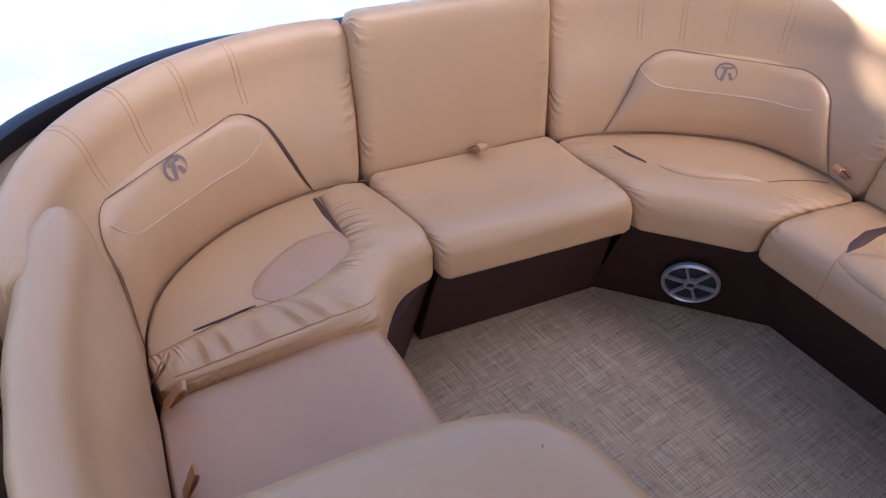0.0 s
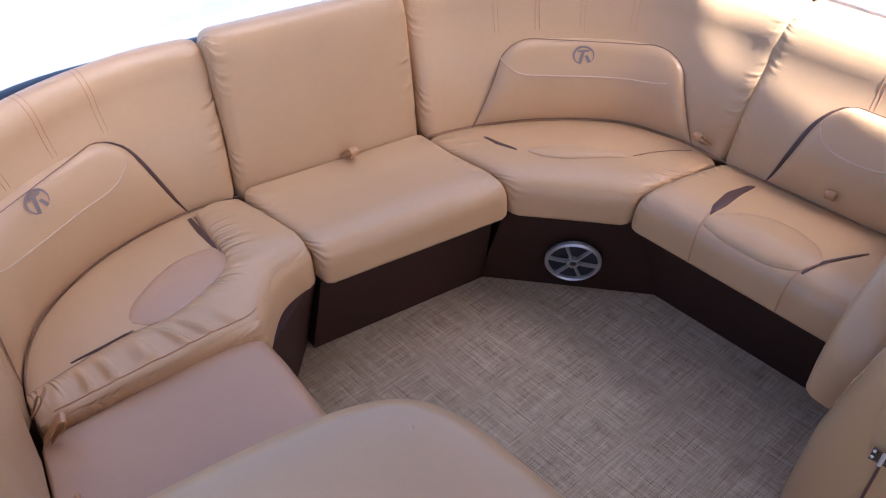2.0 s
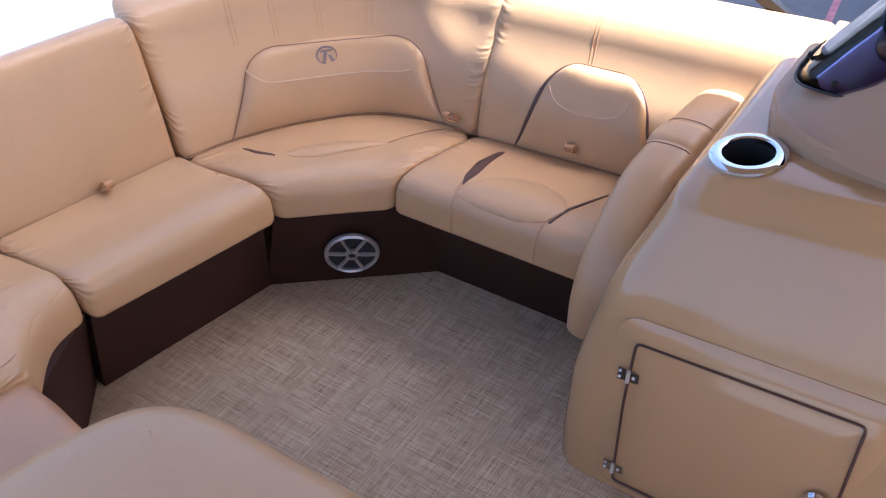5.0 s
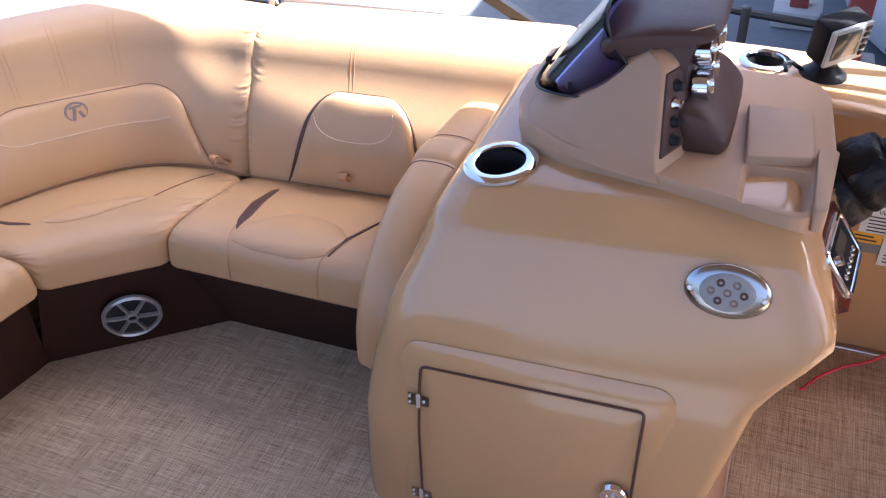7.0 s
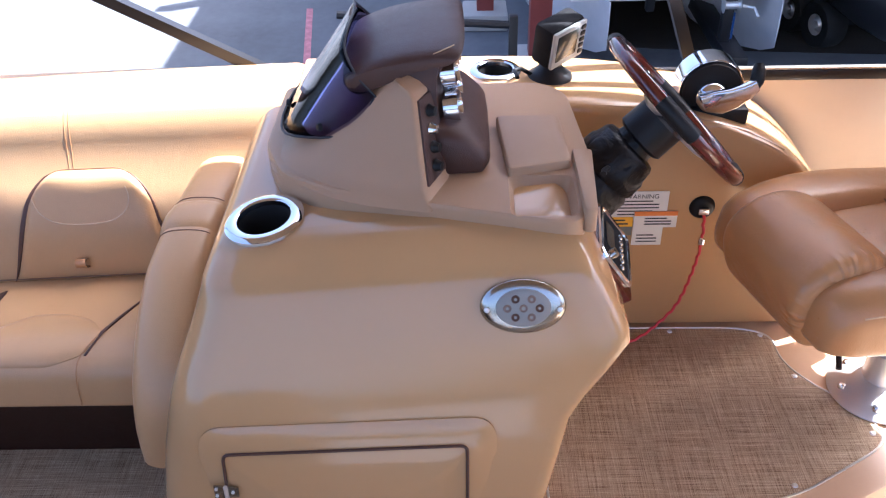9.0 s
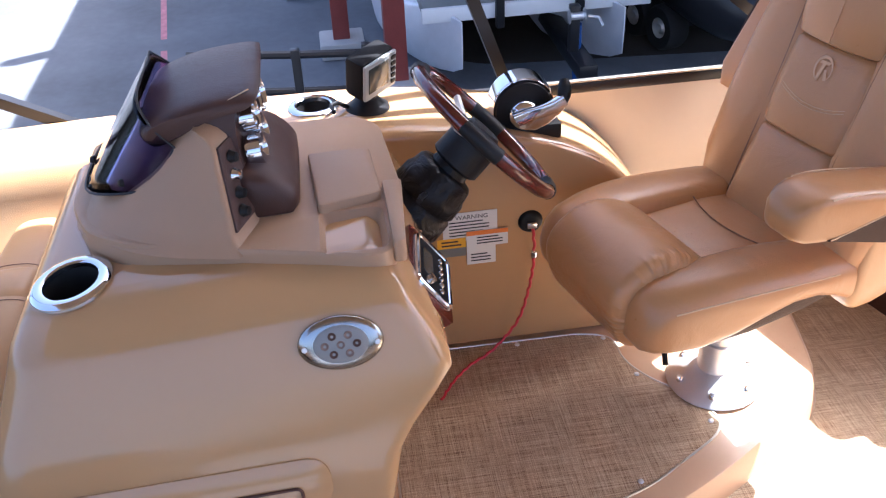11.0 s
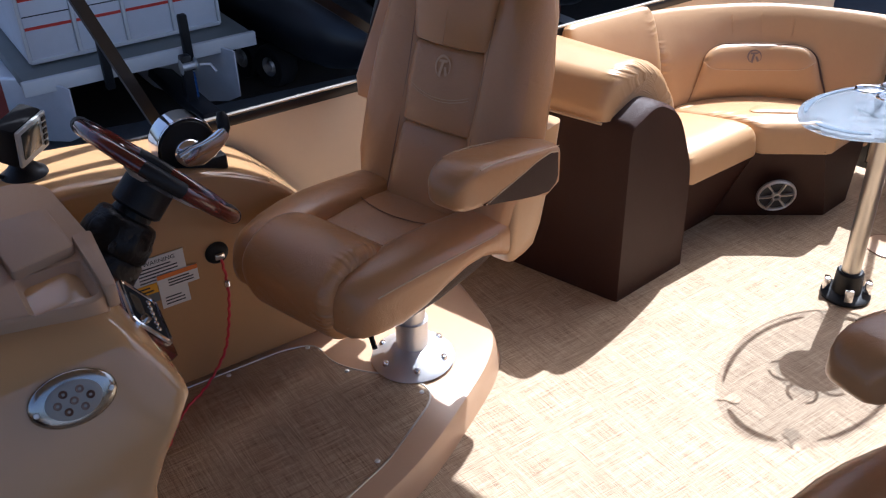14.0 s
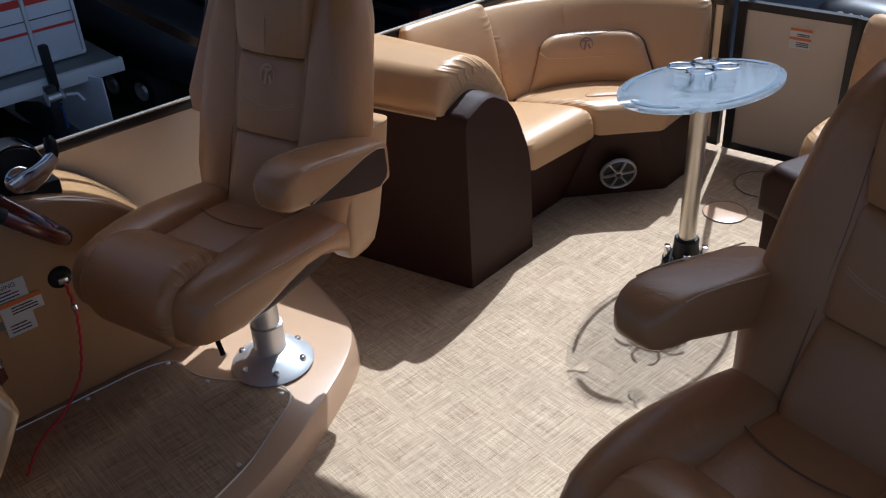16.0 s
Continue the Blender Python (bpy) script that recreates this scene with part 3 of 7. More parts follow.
def back_insert(surf, parent, u0, u1, w0, w1, label, line, logo=None, narrow=0.16, round_=(0.24, 0.13), dark=(0.0, 0.0)):
    """The raised lower panel of a backrest: rounded top corners, groove, stitch line and emblem."""
    a = (u1 - u0) * narrow

    def side(t):
        r = round_[0]
        bend = 0.0 if t < 1 - r else round_[1] * (u1 - u0) * (1 - math.sqrt(max(0.0, 1 - ((t - 1 + r) / r) ** 2)))
        return a * t ** 0.85 + bend

    ts = [0.0, 0.02, 0.06, 0.14, 0.25, 0.38, 0.5, 0.62, 0.72, 0.79, 0.85, 0.90, 0.94, 0.97, 0.99, 1.0]
    ss = [0.0, 0.008, 0.02, 0.045, 0.08] + [0.12 + 0.76 * k / 24 for k in range(25)] + [0.92, 0.955, 0.98, 0.992, 1.0]
    verts = []
    for t in ts:
        for s_ in ss:
            u = (u0 + side(t)) + (u1 - u0 - 2 * side(t)) * s_
            e = min(s_, 1 - s_) / 0.05
            g = (1 - t) / 0.08
            k = (1 - math.exp(-2.2 * e)) * (1 - math.exp(-2.2 * g)) * (0.12 + 0.88 * (1 - math.exp(-t / 0.14)))
            p, nn = surf(u, w0 + (w1 - w0) * t)
            verts.append(p + nn * (-0.003 + 0.022 * k))
    n = len(ss)
    faces = [(i * n + j, i * n + j + 1, (i + 1) * n + j + 1, (i + 1) * n + j) for i in range(len(ts) - 1) for j in range(n - 1)]
    link("back_insert", rel(parent, verts), faces, M_VINYL, parent, label)
    tt = [k / 16 for k in range(16)] + [0.955, 0.975, 0.99, 1.0]
    rim = [(u0 + side(t), w0 + (w1 - w0) * t) for t in tt] + [(u1 - side(t), w0 + (w1 - w0) * t) for t in reversed(tt)]
    m = len(tt)
    stitch("groove", surf, rim, 0.0012, M_SEAM, parent, lift=0.0008)
    for wide, edge_ in ((dark[0], rim[:m]), (dark[1], rim[m:][::-1])):
        if wide:
            stitch("accent_groove", surf, edge_[:-2], [0.0008 + wide * math.sin(math.pi * k / (m - 3)) for k in range(m - 2)], M_CREASE, parent, lift=0.001)
    sm = curve_of(line, True)
    stitch("stitch_line", surf, [tuple(sm(k / 40)) for k in range(41)], 0.0016, M_THREAD, parent, lift=0.0188)
    if logo:
        emblem(surf, logo[0], logo[1], 0.066, 0.155, M_LOGO, parent, 0.0212)


def top_seams(G, N, us, parent, prof):
    """Twin-needle seams from the raised panel up over the crest of a backrest."""
    rise = [p for p in prof if 0.56 < p[1] and 0.08 < p[0] < 0.185]
    for u in us:
        for d in (-0.006, 0.006):
            c, nn = G(u + d), N(u + d)
            tube("top_seam", [Vector((c.x + nn.x * (p[0] - 0.0002), c.y + nn.y * (p[0] - 0.0002), p[1] + 0.0001)) for p in rise], 0.0008, M_VINYL_D, parent, n=6)


# plan lines: the seat lips and the foot of the backrests
SB_F = curve_of([(0.470, 0.45), (0.468, 1.146)])
SB_B = curve_of([(0.835, 0.45), (0.786, 1.104)])
SC_F = curve_of([(0.473, 1.152), (0.292, 1.366)])
SC_BP = [(0.788, 1.108), (0.792, 1.221), (0.742, 1.391), (0.60, 1.53), (0.43, 1.63), (0.285, 1.677)]
SC_B = curve_of(SC_BP, True)
CE_F = curve_of([(0.285, 1.366), (-0.214, 1.462)])
CE_B = curve_of([(0.277, 1.680), (-0.217, 1.770)])
PC_F = curve_of([(-0.222, 1.480), (-0.33, 1.455), (-0.43, 1.365)], True)
PC_BP = [(-0.222, 1.772), (-0.37, 1.80), (-0.566, 1.775), (-0.74, 1.69), (-0.835, 1.57), (-0.875, 1.432)]
PC_B = curve_of(PC_BP, True)
PB_F = curve_of([(-0.418, 1.395), (-0.424, 1.30), (-0.455, 1.10), (-0.505, 0.78)])
PB_B = curve_of([(-0.878, 1.425), (-0.942, 1.208), (-0.98, 0.80)])

# starboard bench beside the console
bench = thing("starboard_bench", "tan vinyl bench seat with dark brown base", "bench seat", "bow lounge seats", at=(0.7, 0.8, 0))
pad("seat_cushion", SB_F, SB_B, seat_profile(), M_VINYL, bench, er=0.022)
s = over(SB_F, SB_B, seat_profile())
seat_insert(s, roundpoly([(0.505, 0.985), (0.545, 0.972), (0.600, 0.940), (0.645, 0.880), (0.650, 0.815), (0.624, 0.748), (0.585, 0.718), (0.515, 0.735), (0.492, 0.80), (0.492, 0.92)], 0.02, 4), bench)
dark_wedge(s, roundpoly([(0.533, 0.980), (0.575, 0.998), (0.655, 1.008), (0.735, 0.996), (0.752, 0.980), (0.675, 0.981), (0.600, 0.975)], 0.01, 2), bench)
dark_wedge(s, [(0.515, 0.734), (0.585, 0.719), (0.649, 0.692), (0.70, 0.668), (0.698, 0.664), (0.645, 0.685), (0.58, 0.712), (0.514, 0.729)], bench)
for pts in ([(0.545, 0.985, 0.3795), (0.515, 0.980, 0.379), (0.490, 0.976, 0.371), (0.476, 0.973, 0.350), (0.470, 0.972, 0.318), (0.468, 0.971, 0.275)],
            [(0.560, 0.722, 0.3775), (0.523, 0.732, 0.379), (0.492, 0.738, 0.371), (0.477, 0.741, 0.350), (0.471, 0.743, 0.318), (0.469, 0.744, 0.275)]):
    cv_ = curve_of(pts, True)
    tube("seam_line", [cv_(k / 24) for k in range(25)], 0.0012, M_VINYL_D, bench, n=6)
SB_G = curve_of([(0.838, 0.30), (0.788, 1.104)])
SB_N = offset_curve(SB_G, -1)
tall = roundpoly([(0.0, 0.335), (0.0385, 0.49), (0.105, 0.60), (0.123, 0.667), (0.163, 0.704), (0.335, 0.708), (0.352, 0.68), (0.352, 0.14), (0.06, 0.285)], [0.01, 0.1, 0.07, 0.035, 0.05, 0.04, 0.02, 0.02, 0.02], 5)
pad("backrest", SB_G, lambda u: SB_G(u) + SB_N(u), tall, M_VINYL, bench, er=0.03)
s = back_surf(SB_G, SB_N, 0.11, 0.335, 0.645)
back_insert(s, bench, 0.372, 0.852, 0.03, 0.885, "raised tan lower back panel", [(0.762, 0.70), (0.742, 0.60), (0.701, 0.532), (0.630, 0.510), (0.552, 0.528), (0.510, 0.600), (0.500, 0.690), (0.508, 0.765)],
            narrow=0.19, round_=(0.34, 0.17), dark=(0.003, 0.0075))
top_seams(SB_G, SB_N, (0.655,), bench, tall)
tube("junction_crease", [Vector((*(SB_G(k / 20) - SB_N(k / 20) * 0.005), 0.3535)) for k in range(21)], 0.0013, M_SEAM, bench, n=6)
base_panel("seat_base", [(0.495, 0.45), (0.495, 1.14)], [(0.604, 0.45), (0.604, 1.10)], bench, label="dark brown base leaning in to the floor")
pull_strap(bench, (0.819, 0.822, 0.374), (-0.9, -0.1, 0.45))

# starboard corner
corner_s = thing("starboard_corner_seat", "tan vinyl corner seat with emblem and dark brown base", "corner seat", "bow lounge seats", at=(0.55, 1.35, 0))
pad("seat_cushion", SC_F, SC_B, seat_profile(), M_VINYL, corner_s, er=0.018)
s = over(SC_F, SC_B, seat_profile())
seat_insert(s, roundpoly([(0.418, 1.455), (0.49, 1.418), (0.56, 1.342), (0.605, 1.252), (0.545, 1.288), (0.457, 1.351), (0.42, 1.41)], 0.03, 4), corner_s)
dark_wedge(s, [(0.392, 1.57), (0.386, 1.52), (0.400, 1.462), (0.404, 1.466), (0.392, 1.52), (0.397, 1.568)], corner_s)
stitch("seam_line", s, [(0.605, 1.252), (0.66, 1.235), (0.72, 1.21), (0.765, 1.18)], 0.0013, M_SEAM, corner_s)
SC_N = offset_curve(SC_B, -1)
pad("backrest", SC_B, lambda u: SC_B(u) + SC_N(u), [(min(a, 0.26 + 0.1 * (a - 0.26)), z) for a, z in tall], M_VINYL, corner_s, er=0.03, n=40)
s = back_surf(SC_B, SC_N, 0.11, 0.335, 0.645)
back_insert(s, corner_s, 0.105, 0.835, 0.03, 0.785, "raised tan lower back panel with emblem", [(0.745, 0.66), (0.722, 0.58), (0.681, 0.509), (0.60, 0.482), (0.493, 0.472), (0.38, 0.475), (0.283, 0.486), (0.235, 0.52)],
            (0.489, 0.652), round_=(0.24, 0.11))
top_seams(SC_B, SC_N, (0.36, 0.49, 0.62, 0.74), corner_s, tall)
tube("junction_crease", [Vector((*(SC_B(k / 30) - SC_N(k / 30) * 0.005), 0.354)) for k in range(31)], 0.0013, M_SEAM, corner_s, n=6)
base_panel("seat_base", [(0.50, 1.145), (0.298, 1.392)], [(0.612, 1.092), (0.306, 1.464)], corner_s)
pull_strap(corner_s, (0.793, 1.163, 0.374), (-0.9, 0.2, 0.45))
pn = Vector((-0.765, -0.63, -0.18)).normalized()
speaker(Vector((0.398, 1.234, 0.122)) + Vector((0.765, 0.63, 0)) * 0.038, pn, 0.073, "silver and black round speaker set in the dark seat base")

# centre seat
centre = thing("centre_seat", "tan vinyl centre seat with taller square backrest", "bench seat", "bow lounge seats", at=(0.03, 1.55, 0))
pad("seat_cushion", CE_F, CE_B, seat_profile(0.370, 0.266, 0.369), M_VINYL, centre, er=0.022)
CE_N = offset_curve(CE_B, -1)
pad("backrest", CE_B, lambda u: CE_B(u) + CE_N(u), roundpoly([(0.0, 0.33), (0.035, 0.5), (0.088, 0.692), (0.12, 0.717), (0.19, 0.69), (0.19, 0.3), (0.06, 0.27)],
    [0.02, 0.1, 0.03, 0.03, 0.03, 0.02, 0.02], 5), M_VINYL, centre, er=0.028)
base_panel("seat_base", [(0.26, 1.400), (-0.205, 1.488)], [(0.31, 1.458), (-0.196, 1.545)], centre)
pull_strap(centre, (0.058, 1.724, 0.370), (0, -0.9, 0.4))

# port corner
corner_p = thing("port_corner_seat", "tan vinyl corner seat with emblem and gathered front edge", "corner seat", "bow lounge seats", at=(-0.55, 1.6, 0))
pad("seat_cushion", PC_F, PC_B, seat_profile(0.376, 0.268), M_VINYL, corner_p, er=0.018, n=36)
s = over(PC_F, PC_B, seat_profile(0.376, 0.268))
seat_insert(s, roundpoly([(-0.632, 1.540), (-0.602, 1.582), (-0.533, 1.620), (-0.467, 1.642), (-0.397, 1.632), (-0.376, 1.600), (-0.390, 1.555), (-0.437, 1.522), (-0.507, 1.500), (-0.591, 1.489)], 0.02, 4), corner_p, "rose tan seat insert", M_MAUVE)
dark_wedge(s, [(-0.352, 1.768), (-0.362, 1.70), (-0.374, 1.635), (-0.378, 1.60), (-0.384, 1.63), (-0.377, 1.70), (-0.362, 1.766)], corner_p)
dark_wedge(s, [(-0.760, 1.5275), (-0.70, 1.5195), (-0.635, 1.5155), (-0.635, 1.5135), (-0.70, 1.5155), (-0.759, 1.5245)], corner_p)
ROLL_O = curve_of([(-0.226, 1.764), (-0.223, 1.62), (-0.226, 1.515), (-0.27, 1.490), (-0.335, 1.474), (-0.422, 1.394), (-0.52, 1.386), (-0.68, 1.402), (-0.866, 1.434)], True)
ROLL_I = curve_of([(-0.345, 1.764), (-0.366, 1.68), (-0.381, 1.605), (-0.400, 1.560), (-0.440, 1.530), (-0.507, 1.508), (-0.585, 1.499), (-0.68, 1.512), (-0.858, 1.512)], True)
rings, edge, along, piped = [], [], [], []
for k in range(301):
    u = k / 300
    a, c = ROLL_O(u), ROLL_I(u)
    ring = []
    pucker = math.sin(u * 118 + 2.2 * math.sin(u * 31)) * (0.35 + 0.65 * (0.5 + 0.5 * math.sin(u * 23 + 1.0)))
    for q in range(25):
        w = q / 24
        p = a.lerp(c, w)
        z = s(p.x, p.y)[0].z
        h = 0.017 * max(0.0, math.sin(math.pi * w ** 1.5)) ** 0.62 if 0 < q < 24 else -0.005
        if u < 0.52:
            fold = 0.0018 * pucker * math.exp(-((w - 0.78) / 0.22) ** 2)
        else:
            ph = u * 92 + 3.6 * w + 1.3 * math.sin(u * 29)
            fold = (0.0120 * (0.5 + 0.5 * math.sin(ph)) ** 3.5 - 0.0032) * max(0.0, min(1.0, (w - 0.10) / 0.14)) * math.exp(-(max(0.0, w - 0.30) / 0.36) ** 2) * min(1, (u - 0.52) * 12)
        h += fold * min(1, u * 8) * min(1, (1 - u) * 8)
        ring.append(Vector((p.x, p.y, z + h)))
        if q == 3 and 0.50 < u < 0.97:
            piped.append(Vector((p.x, p.y, z + h + 0.0008)))
        edge.append((1 - w) * (a - c).length * 0.7)
        along.append(u * 0.95)
    rings.append(ring)
v, f = loft([rel(corner_p, r) for r in rings], closed=False)
roll = link("seat_bolster", v, f, M_GATHER, corner_p, "tan seat bolster gathered along its piped front seam")
tube("piping", piped, 0.0015, M_VINYL_D, corner_p, n=6)
for nm, vals in (("edge", edge), ("along", along)):
    roll.data.attributes.new(nm, "FLOAT", "POINT").data.foreach_set("value", vals)
tube("seam_line", [Vector((*ROLL_I(k / 50), s(*ROLL_I(k / 50))[0].z + 0.002)) for k in range(51)], 0.0016, M_SEAM, corner_p, n=6)
PC_N = offset_curve(PC_B, -1)
port_back = roundpoly([(0.0, 0.335), (0.0385, 0.49), (0.105, 0.60), (0.120, 0.656), (0.160, 0.688), (0.212, 0.66), (0.212, 0.14), (0.06, 0.285)], [0.01, 0.1, 0.07, 0.035, 0.045, 0.04, 0.02, 0.02], 5)
pad("backrest", PC_B, lambda u: PC_B(u) + PC_N(u), port_back, M_VINYL, corner_p, er=0.03, n=40)
s = back_surf(PC_B, PC_N, 0.11, 0.335, 0.645)
back_insert(s, corner_p, 0.140, 0.865, 0.03, 0.82, "raised tan lower back panel with emblem", [(0.735, 0.745), (0.718, 0.65), (0.681, 0.554), (0.60, 0.505), (0.506, 0.485), (0.41, 0.492), (0.332, 0.511), (0.285, 0.580), (0.262, 0.665)],
            (0.509, 0.712), round_=(0.24, 0.09), dark=(0.005, 0.0))
top_seams(PC_B, PC_N, (0.27, 0.40, 0.53, 0.66), corner_p, port_back)
tube("junction_crease", [Vector((*(PC_B(k / 30) - PC_N(k / 30) * 0.005), 0.354)) for k in range(31)], 0.0013, M_SEAM, corner_p, n=6)
base_panel("seat_base", [(-0.21, 1.50), (-0.41, 1.39)], [(-0.20, 1.57), (-0.36, 1.43)], corner_p)

# port bench
bench_p = thing("port_bench", "tan vinyl bench seat with flat cushion", "bench seat", "bow lounge seats", at=(-0.7, 1.1, 0))
pad("seat_cushion", PB_F, PB_B, seat_profile(0.345, 0.24, 0.335), M_MAUVE, bench_p, er=0.03)
PB_N = offset_curve(PB_B, -1)
def port_lean(u, p):
    """The forward end of the port backrest leans over the corner as it rises."""
    k = 0.66 * max(0.0, p.z - 0.37) * max(0.0, 1 - u / 0.6)
    e = 0.055 * max(0.0, 1 - u / 0.5) * max(0.0, min(1.0, (p.z - 0.36) / 0.2))
    return Vector((p.x + 0.30 * k + e, p.y + 0.95 * k - 0.3 * e, p.z))


pad("backrest", PB_B, lambda u: PB_B(u) + PB_N(u), port_back, M_VINYL, bench_p, er=0.06, warp=port_lean)
base_panel("seat_base", [(-0.47, 1.345), (-0.56, 0.78)], [(-0.43, 1.345), (-0.52, 0.78)], bench_p, ztop=0.25)
pull_strap(corner_p, (-0.862, 1.447, 0.372), (0.35, -0.3, 0.8), "folded rose tan pull strap")
pull_strap(bench_p, (-0.868, 1.392, 0.352), (0.5, -0.2, 0.5))
pull_strap(bench_p, (-0.915, 1.215, 0.345), (0.4, -0.1, 0.8))

# end of the port lounge: padded top over a dark base
end_p = thing("port_lounge_end", "padded tan lounge end over a dark brown base", "lounge end", at=(-0.75, 0.8, 0))
def end_ring(z, k):
    """The end pad in plan at a height, drawn in by k."""
    o = roundpoly([(-1.19, 1.045 - k), (-0.80, 1.015 - k), (-0.545, 0.965 - k), (-0.428 - k, 0.865 - k * 0.5), (-0.428 - k, 0.40 + k), (-1.19, 0.40 + k)], [0.03, 0.15, 0.12, 0.09, 0.05, 0.03], 7)
    return [Vector((p.x, p.y, z - 0.03 * max(0.0, p.x + 0.75) ** 1.5)) for p in o]


v, f = loft([rel(end_p, end_ring(z, k)) for z, k in ((0.40, 0.02), (0.402, 0.006), (0.425, 0.0), (0.49, -0.002), (0.55, 0.004), (0.585, 0.016), (0.61, 0.036), (0.625, 0.068), (0.633, 0.115), (0.636, 0.17))])
link("padded_top", v, f, M_VINYL, end_p)
slab("lounge_base", roundpoly([(-1.19, 0.97), (-0.49, 0.90), (-0.388, 0.80), (-0.388, 0.40), (-1.19, 0.40)], [0.02, 0.06, 0.06, 0.02, 0.02], 5), 0.001, 0.402, M_BROWN, end_p, "dark brown vinyl base", bevel=0.01)

# ---- helm console ----
RINGS = [(0.0, 0.195, 0.53, -0.10), (0.10, 0.19, 0.53, -0.13), (0.28, 0.187, 0.52, -0.165), (0.40, 0.203, 0.50, -0.19), (0.47, 0.222, 0.485, -0.207),
         (0.51, 0.237, 0.475, -0.235), (0.555, 0.255, 0.463, -0.275), (0.59, 0.270, 0.452, -0.302), (0.61, 0.278, 0.446, -0.300), (0.65, 0.295, 0.435, -0.28), (0.69, 0.312, 0.425, -0.255),
         (0.705, 0.319, 0.421, -0.246), (0.716, 0.327, 0.418, -0.238), (0.724, 0.338, 0.414, -0.231), (0.7315, 0.352, 0.409, -0.224), (0.741, 0.375, 0.402, -0.214), (0.749, 0.402, 0.392, -0.204), (0.756, 0.44, 0.38, -0.19)]


def port_x(z):
    for a, b in zip(RINGS, RINGS[1:]):
        if z <= b[0]:
            return a[1] + (b[1] - a[1]) * (z - a[0]) / (b[0] - a[0])
    return RINGS[-1][1]


def deck_drop(y, z):
    """The top falls towards the bow."""
    return 0.055 * max(0.0, min(1.0, (y - 0.05) / 0.38)) * max(0.0, min(1.0, (z - 0.5) / 0.2))


console = thing("helm_console", "glossy tan fibreglass helm console with storage door", "helm console", at=(0.6, 0.15, 0))
rings = []
for z, xp, yf, ya in RINGS:
    o = roundpoly([(xp, yf), (0.925, yf), (0.925, ya), (xp, ya)], [0.075, 0.02, 0.03, 0.035], 6)
    rings.append([Vector((p.x, p.y, z - deck_drop(p.y, z))) for p in o])
v, f = loft([rel(console, r) for r in rings])
shell = link("shell", v, f, M_GEL, console)


def port_face(y, z):
    dx = port_x(z + 0.02) - port_x(z - 0.02)
    return Vector((port_x(z), y, z)), Vector((-1, 0, dx / 0.04)).normalized()


frame_o = roundpoly([(0.425, 0.02), (-0.080, 0.02), (-0.080, 0.484), (0.425, 0.468)], 0.045, 7)
patch("door_frame", port_face, frame_o, 0.008, M_GEL, console, "raised tan door frame", lift=0.004, rings=6, power=9)
door_o = roundpoly([(0.382, 0.045), (-0.030, 0.045), (-0.030, 0.438), (0.382, 0.424)], 0.012, 4)
door = patch("door", port_face, door_o, 0.004, M_GEL, console, "tan storage door", lift=0.0105, rings=4, power=12)
groove = [tuple(a.lerp(b, k / 12)) for a, b in zip(door_o, door_o[1:] + door_o[:1]) for k in range(12 if (b - a).length > 0.05 else 1)]
groove.append(groove[0])
stitch("door_gap", port_face, groove, 0.0030, M_CREASE, console, lift=0.0135)
for hz in (0.351, 0.088):
    h = []
    for y, z in ((0.404, hz - 0.014), (0.404, hz + 0.014), (0.362, hz + 0.010), (0.362, hz - 0.010)):
        p, nn = port_face(y, z)
        h.append(p + nn * 0.0135)
    p, nn = port_face(0.38, hz)
    vs = h + [q + nn * 0.003 for q in h]
    hg = link("hinge", rel(console, vs), [(0, 1, 2, 3), (4, 5, 6, 7), (0, 1, 5, 4), (1, 2, 6, 5), (2, 3, 7, 6), (3, 0, 4, 7)], M_BEZEL, console, "small stainless hinge", smooth=False)
    tube("hinge_pin", [p + nn * 0.018 + Vector((0, 0.003, -0.015)), p + nn * 0.018 + Vector((0, 0.003, 0.015))], 0.004, M_STEEL, console)
    for dy, dz in ((0.016, 0.007), (0.016, -0.007), (-0.012, 0.0)):
        q, nn = port_face(0.384 + dy, hz + dz)
        turned("screw", [(0, 0.003), (0.003, 0.002), (0.003, 0)], M_STEEL, console, q + nn * 0.0165, nn, 8)
p, nn = port_face(0.0, 0.245)
turned("latch", [(0, 0.006), (0.010, 0.006), (0.013, 0.010), (0.024, 0.009), (0.027, 0.0)], M_CHROME, console, p + nn * 0.014, nn, 32, "round chrome door latch")
block("latch_grip", (-0.010, -0.004, 0.0), (0.010, 0.004, 0.014), M_STEEL, console, turn=Matrix.Translation(p + nn * 0.018) @ Vector((0, 0, 1)).rotation_difference(nn).to_matrix().to_4x4())

# docking light
lc_y, lc_z = -0.122, 0.660
oval = lambda a, b, n=36: [(lc_y + a * math.cos(2 * math.pi * k / n), lc_z + b * math.sin(2 * math.pi * k / n)) for k in range(n)]
bezel = patch("docking_light", port_face, oval(0.070, 0.042), 0.010, M_BEZEL, console, "oval chrome docking light", lift=0.002, rings=6, power=4)
patch("lens", port_face, oval(0.045, 0.029), 0.003, M_LENS, bezel, "milky lens", lift=0.0125, rings=4, power=6)
for k in range(7):
    a = 2 * math.pi * k / 6
    y, z = (lc_y, lc_z) if k == 6 else (lc_y + 0.026 * math.cos(a), lc_z + 0.016 * math.sin(a))
    q, nn = port_face(y, z)
    turned("led", [(0.0, 0.0005), (0.0045, 0.0012), (0.0062, 0.0028), (0.0074, 0.0)], M_CREASE if k % 2 else M_LOGO, bezel, q + nn * 0.0145, nn, 12)
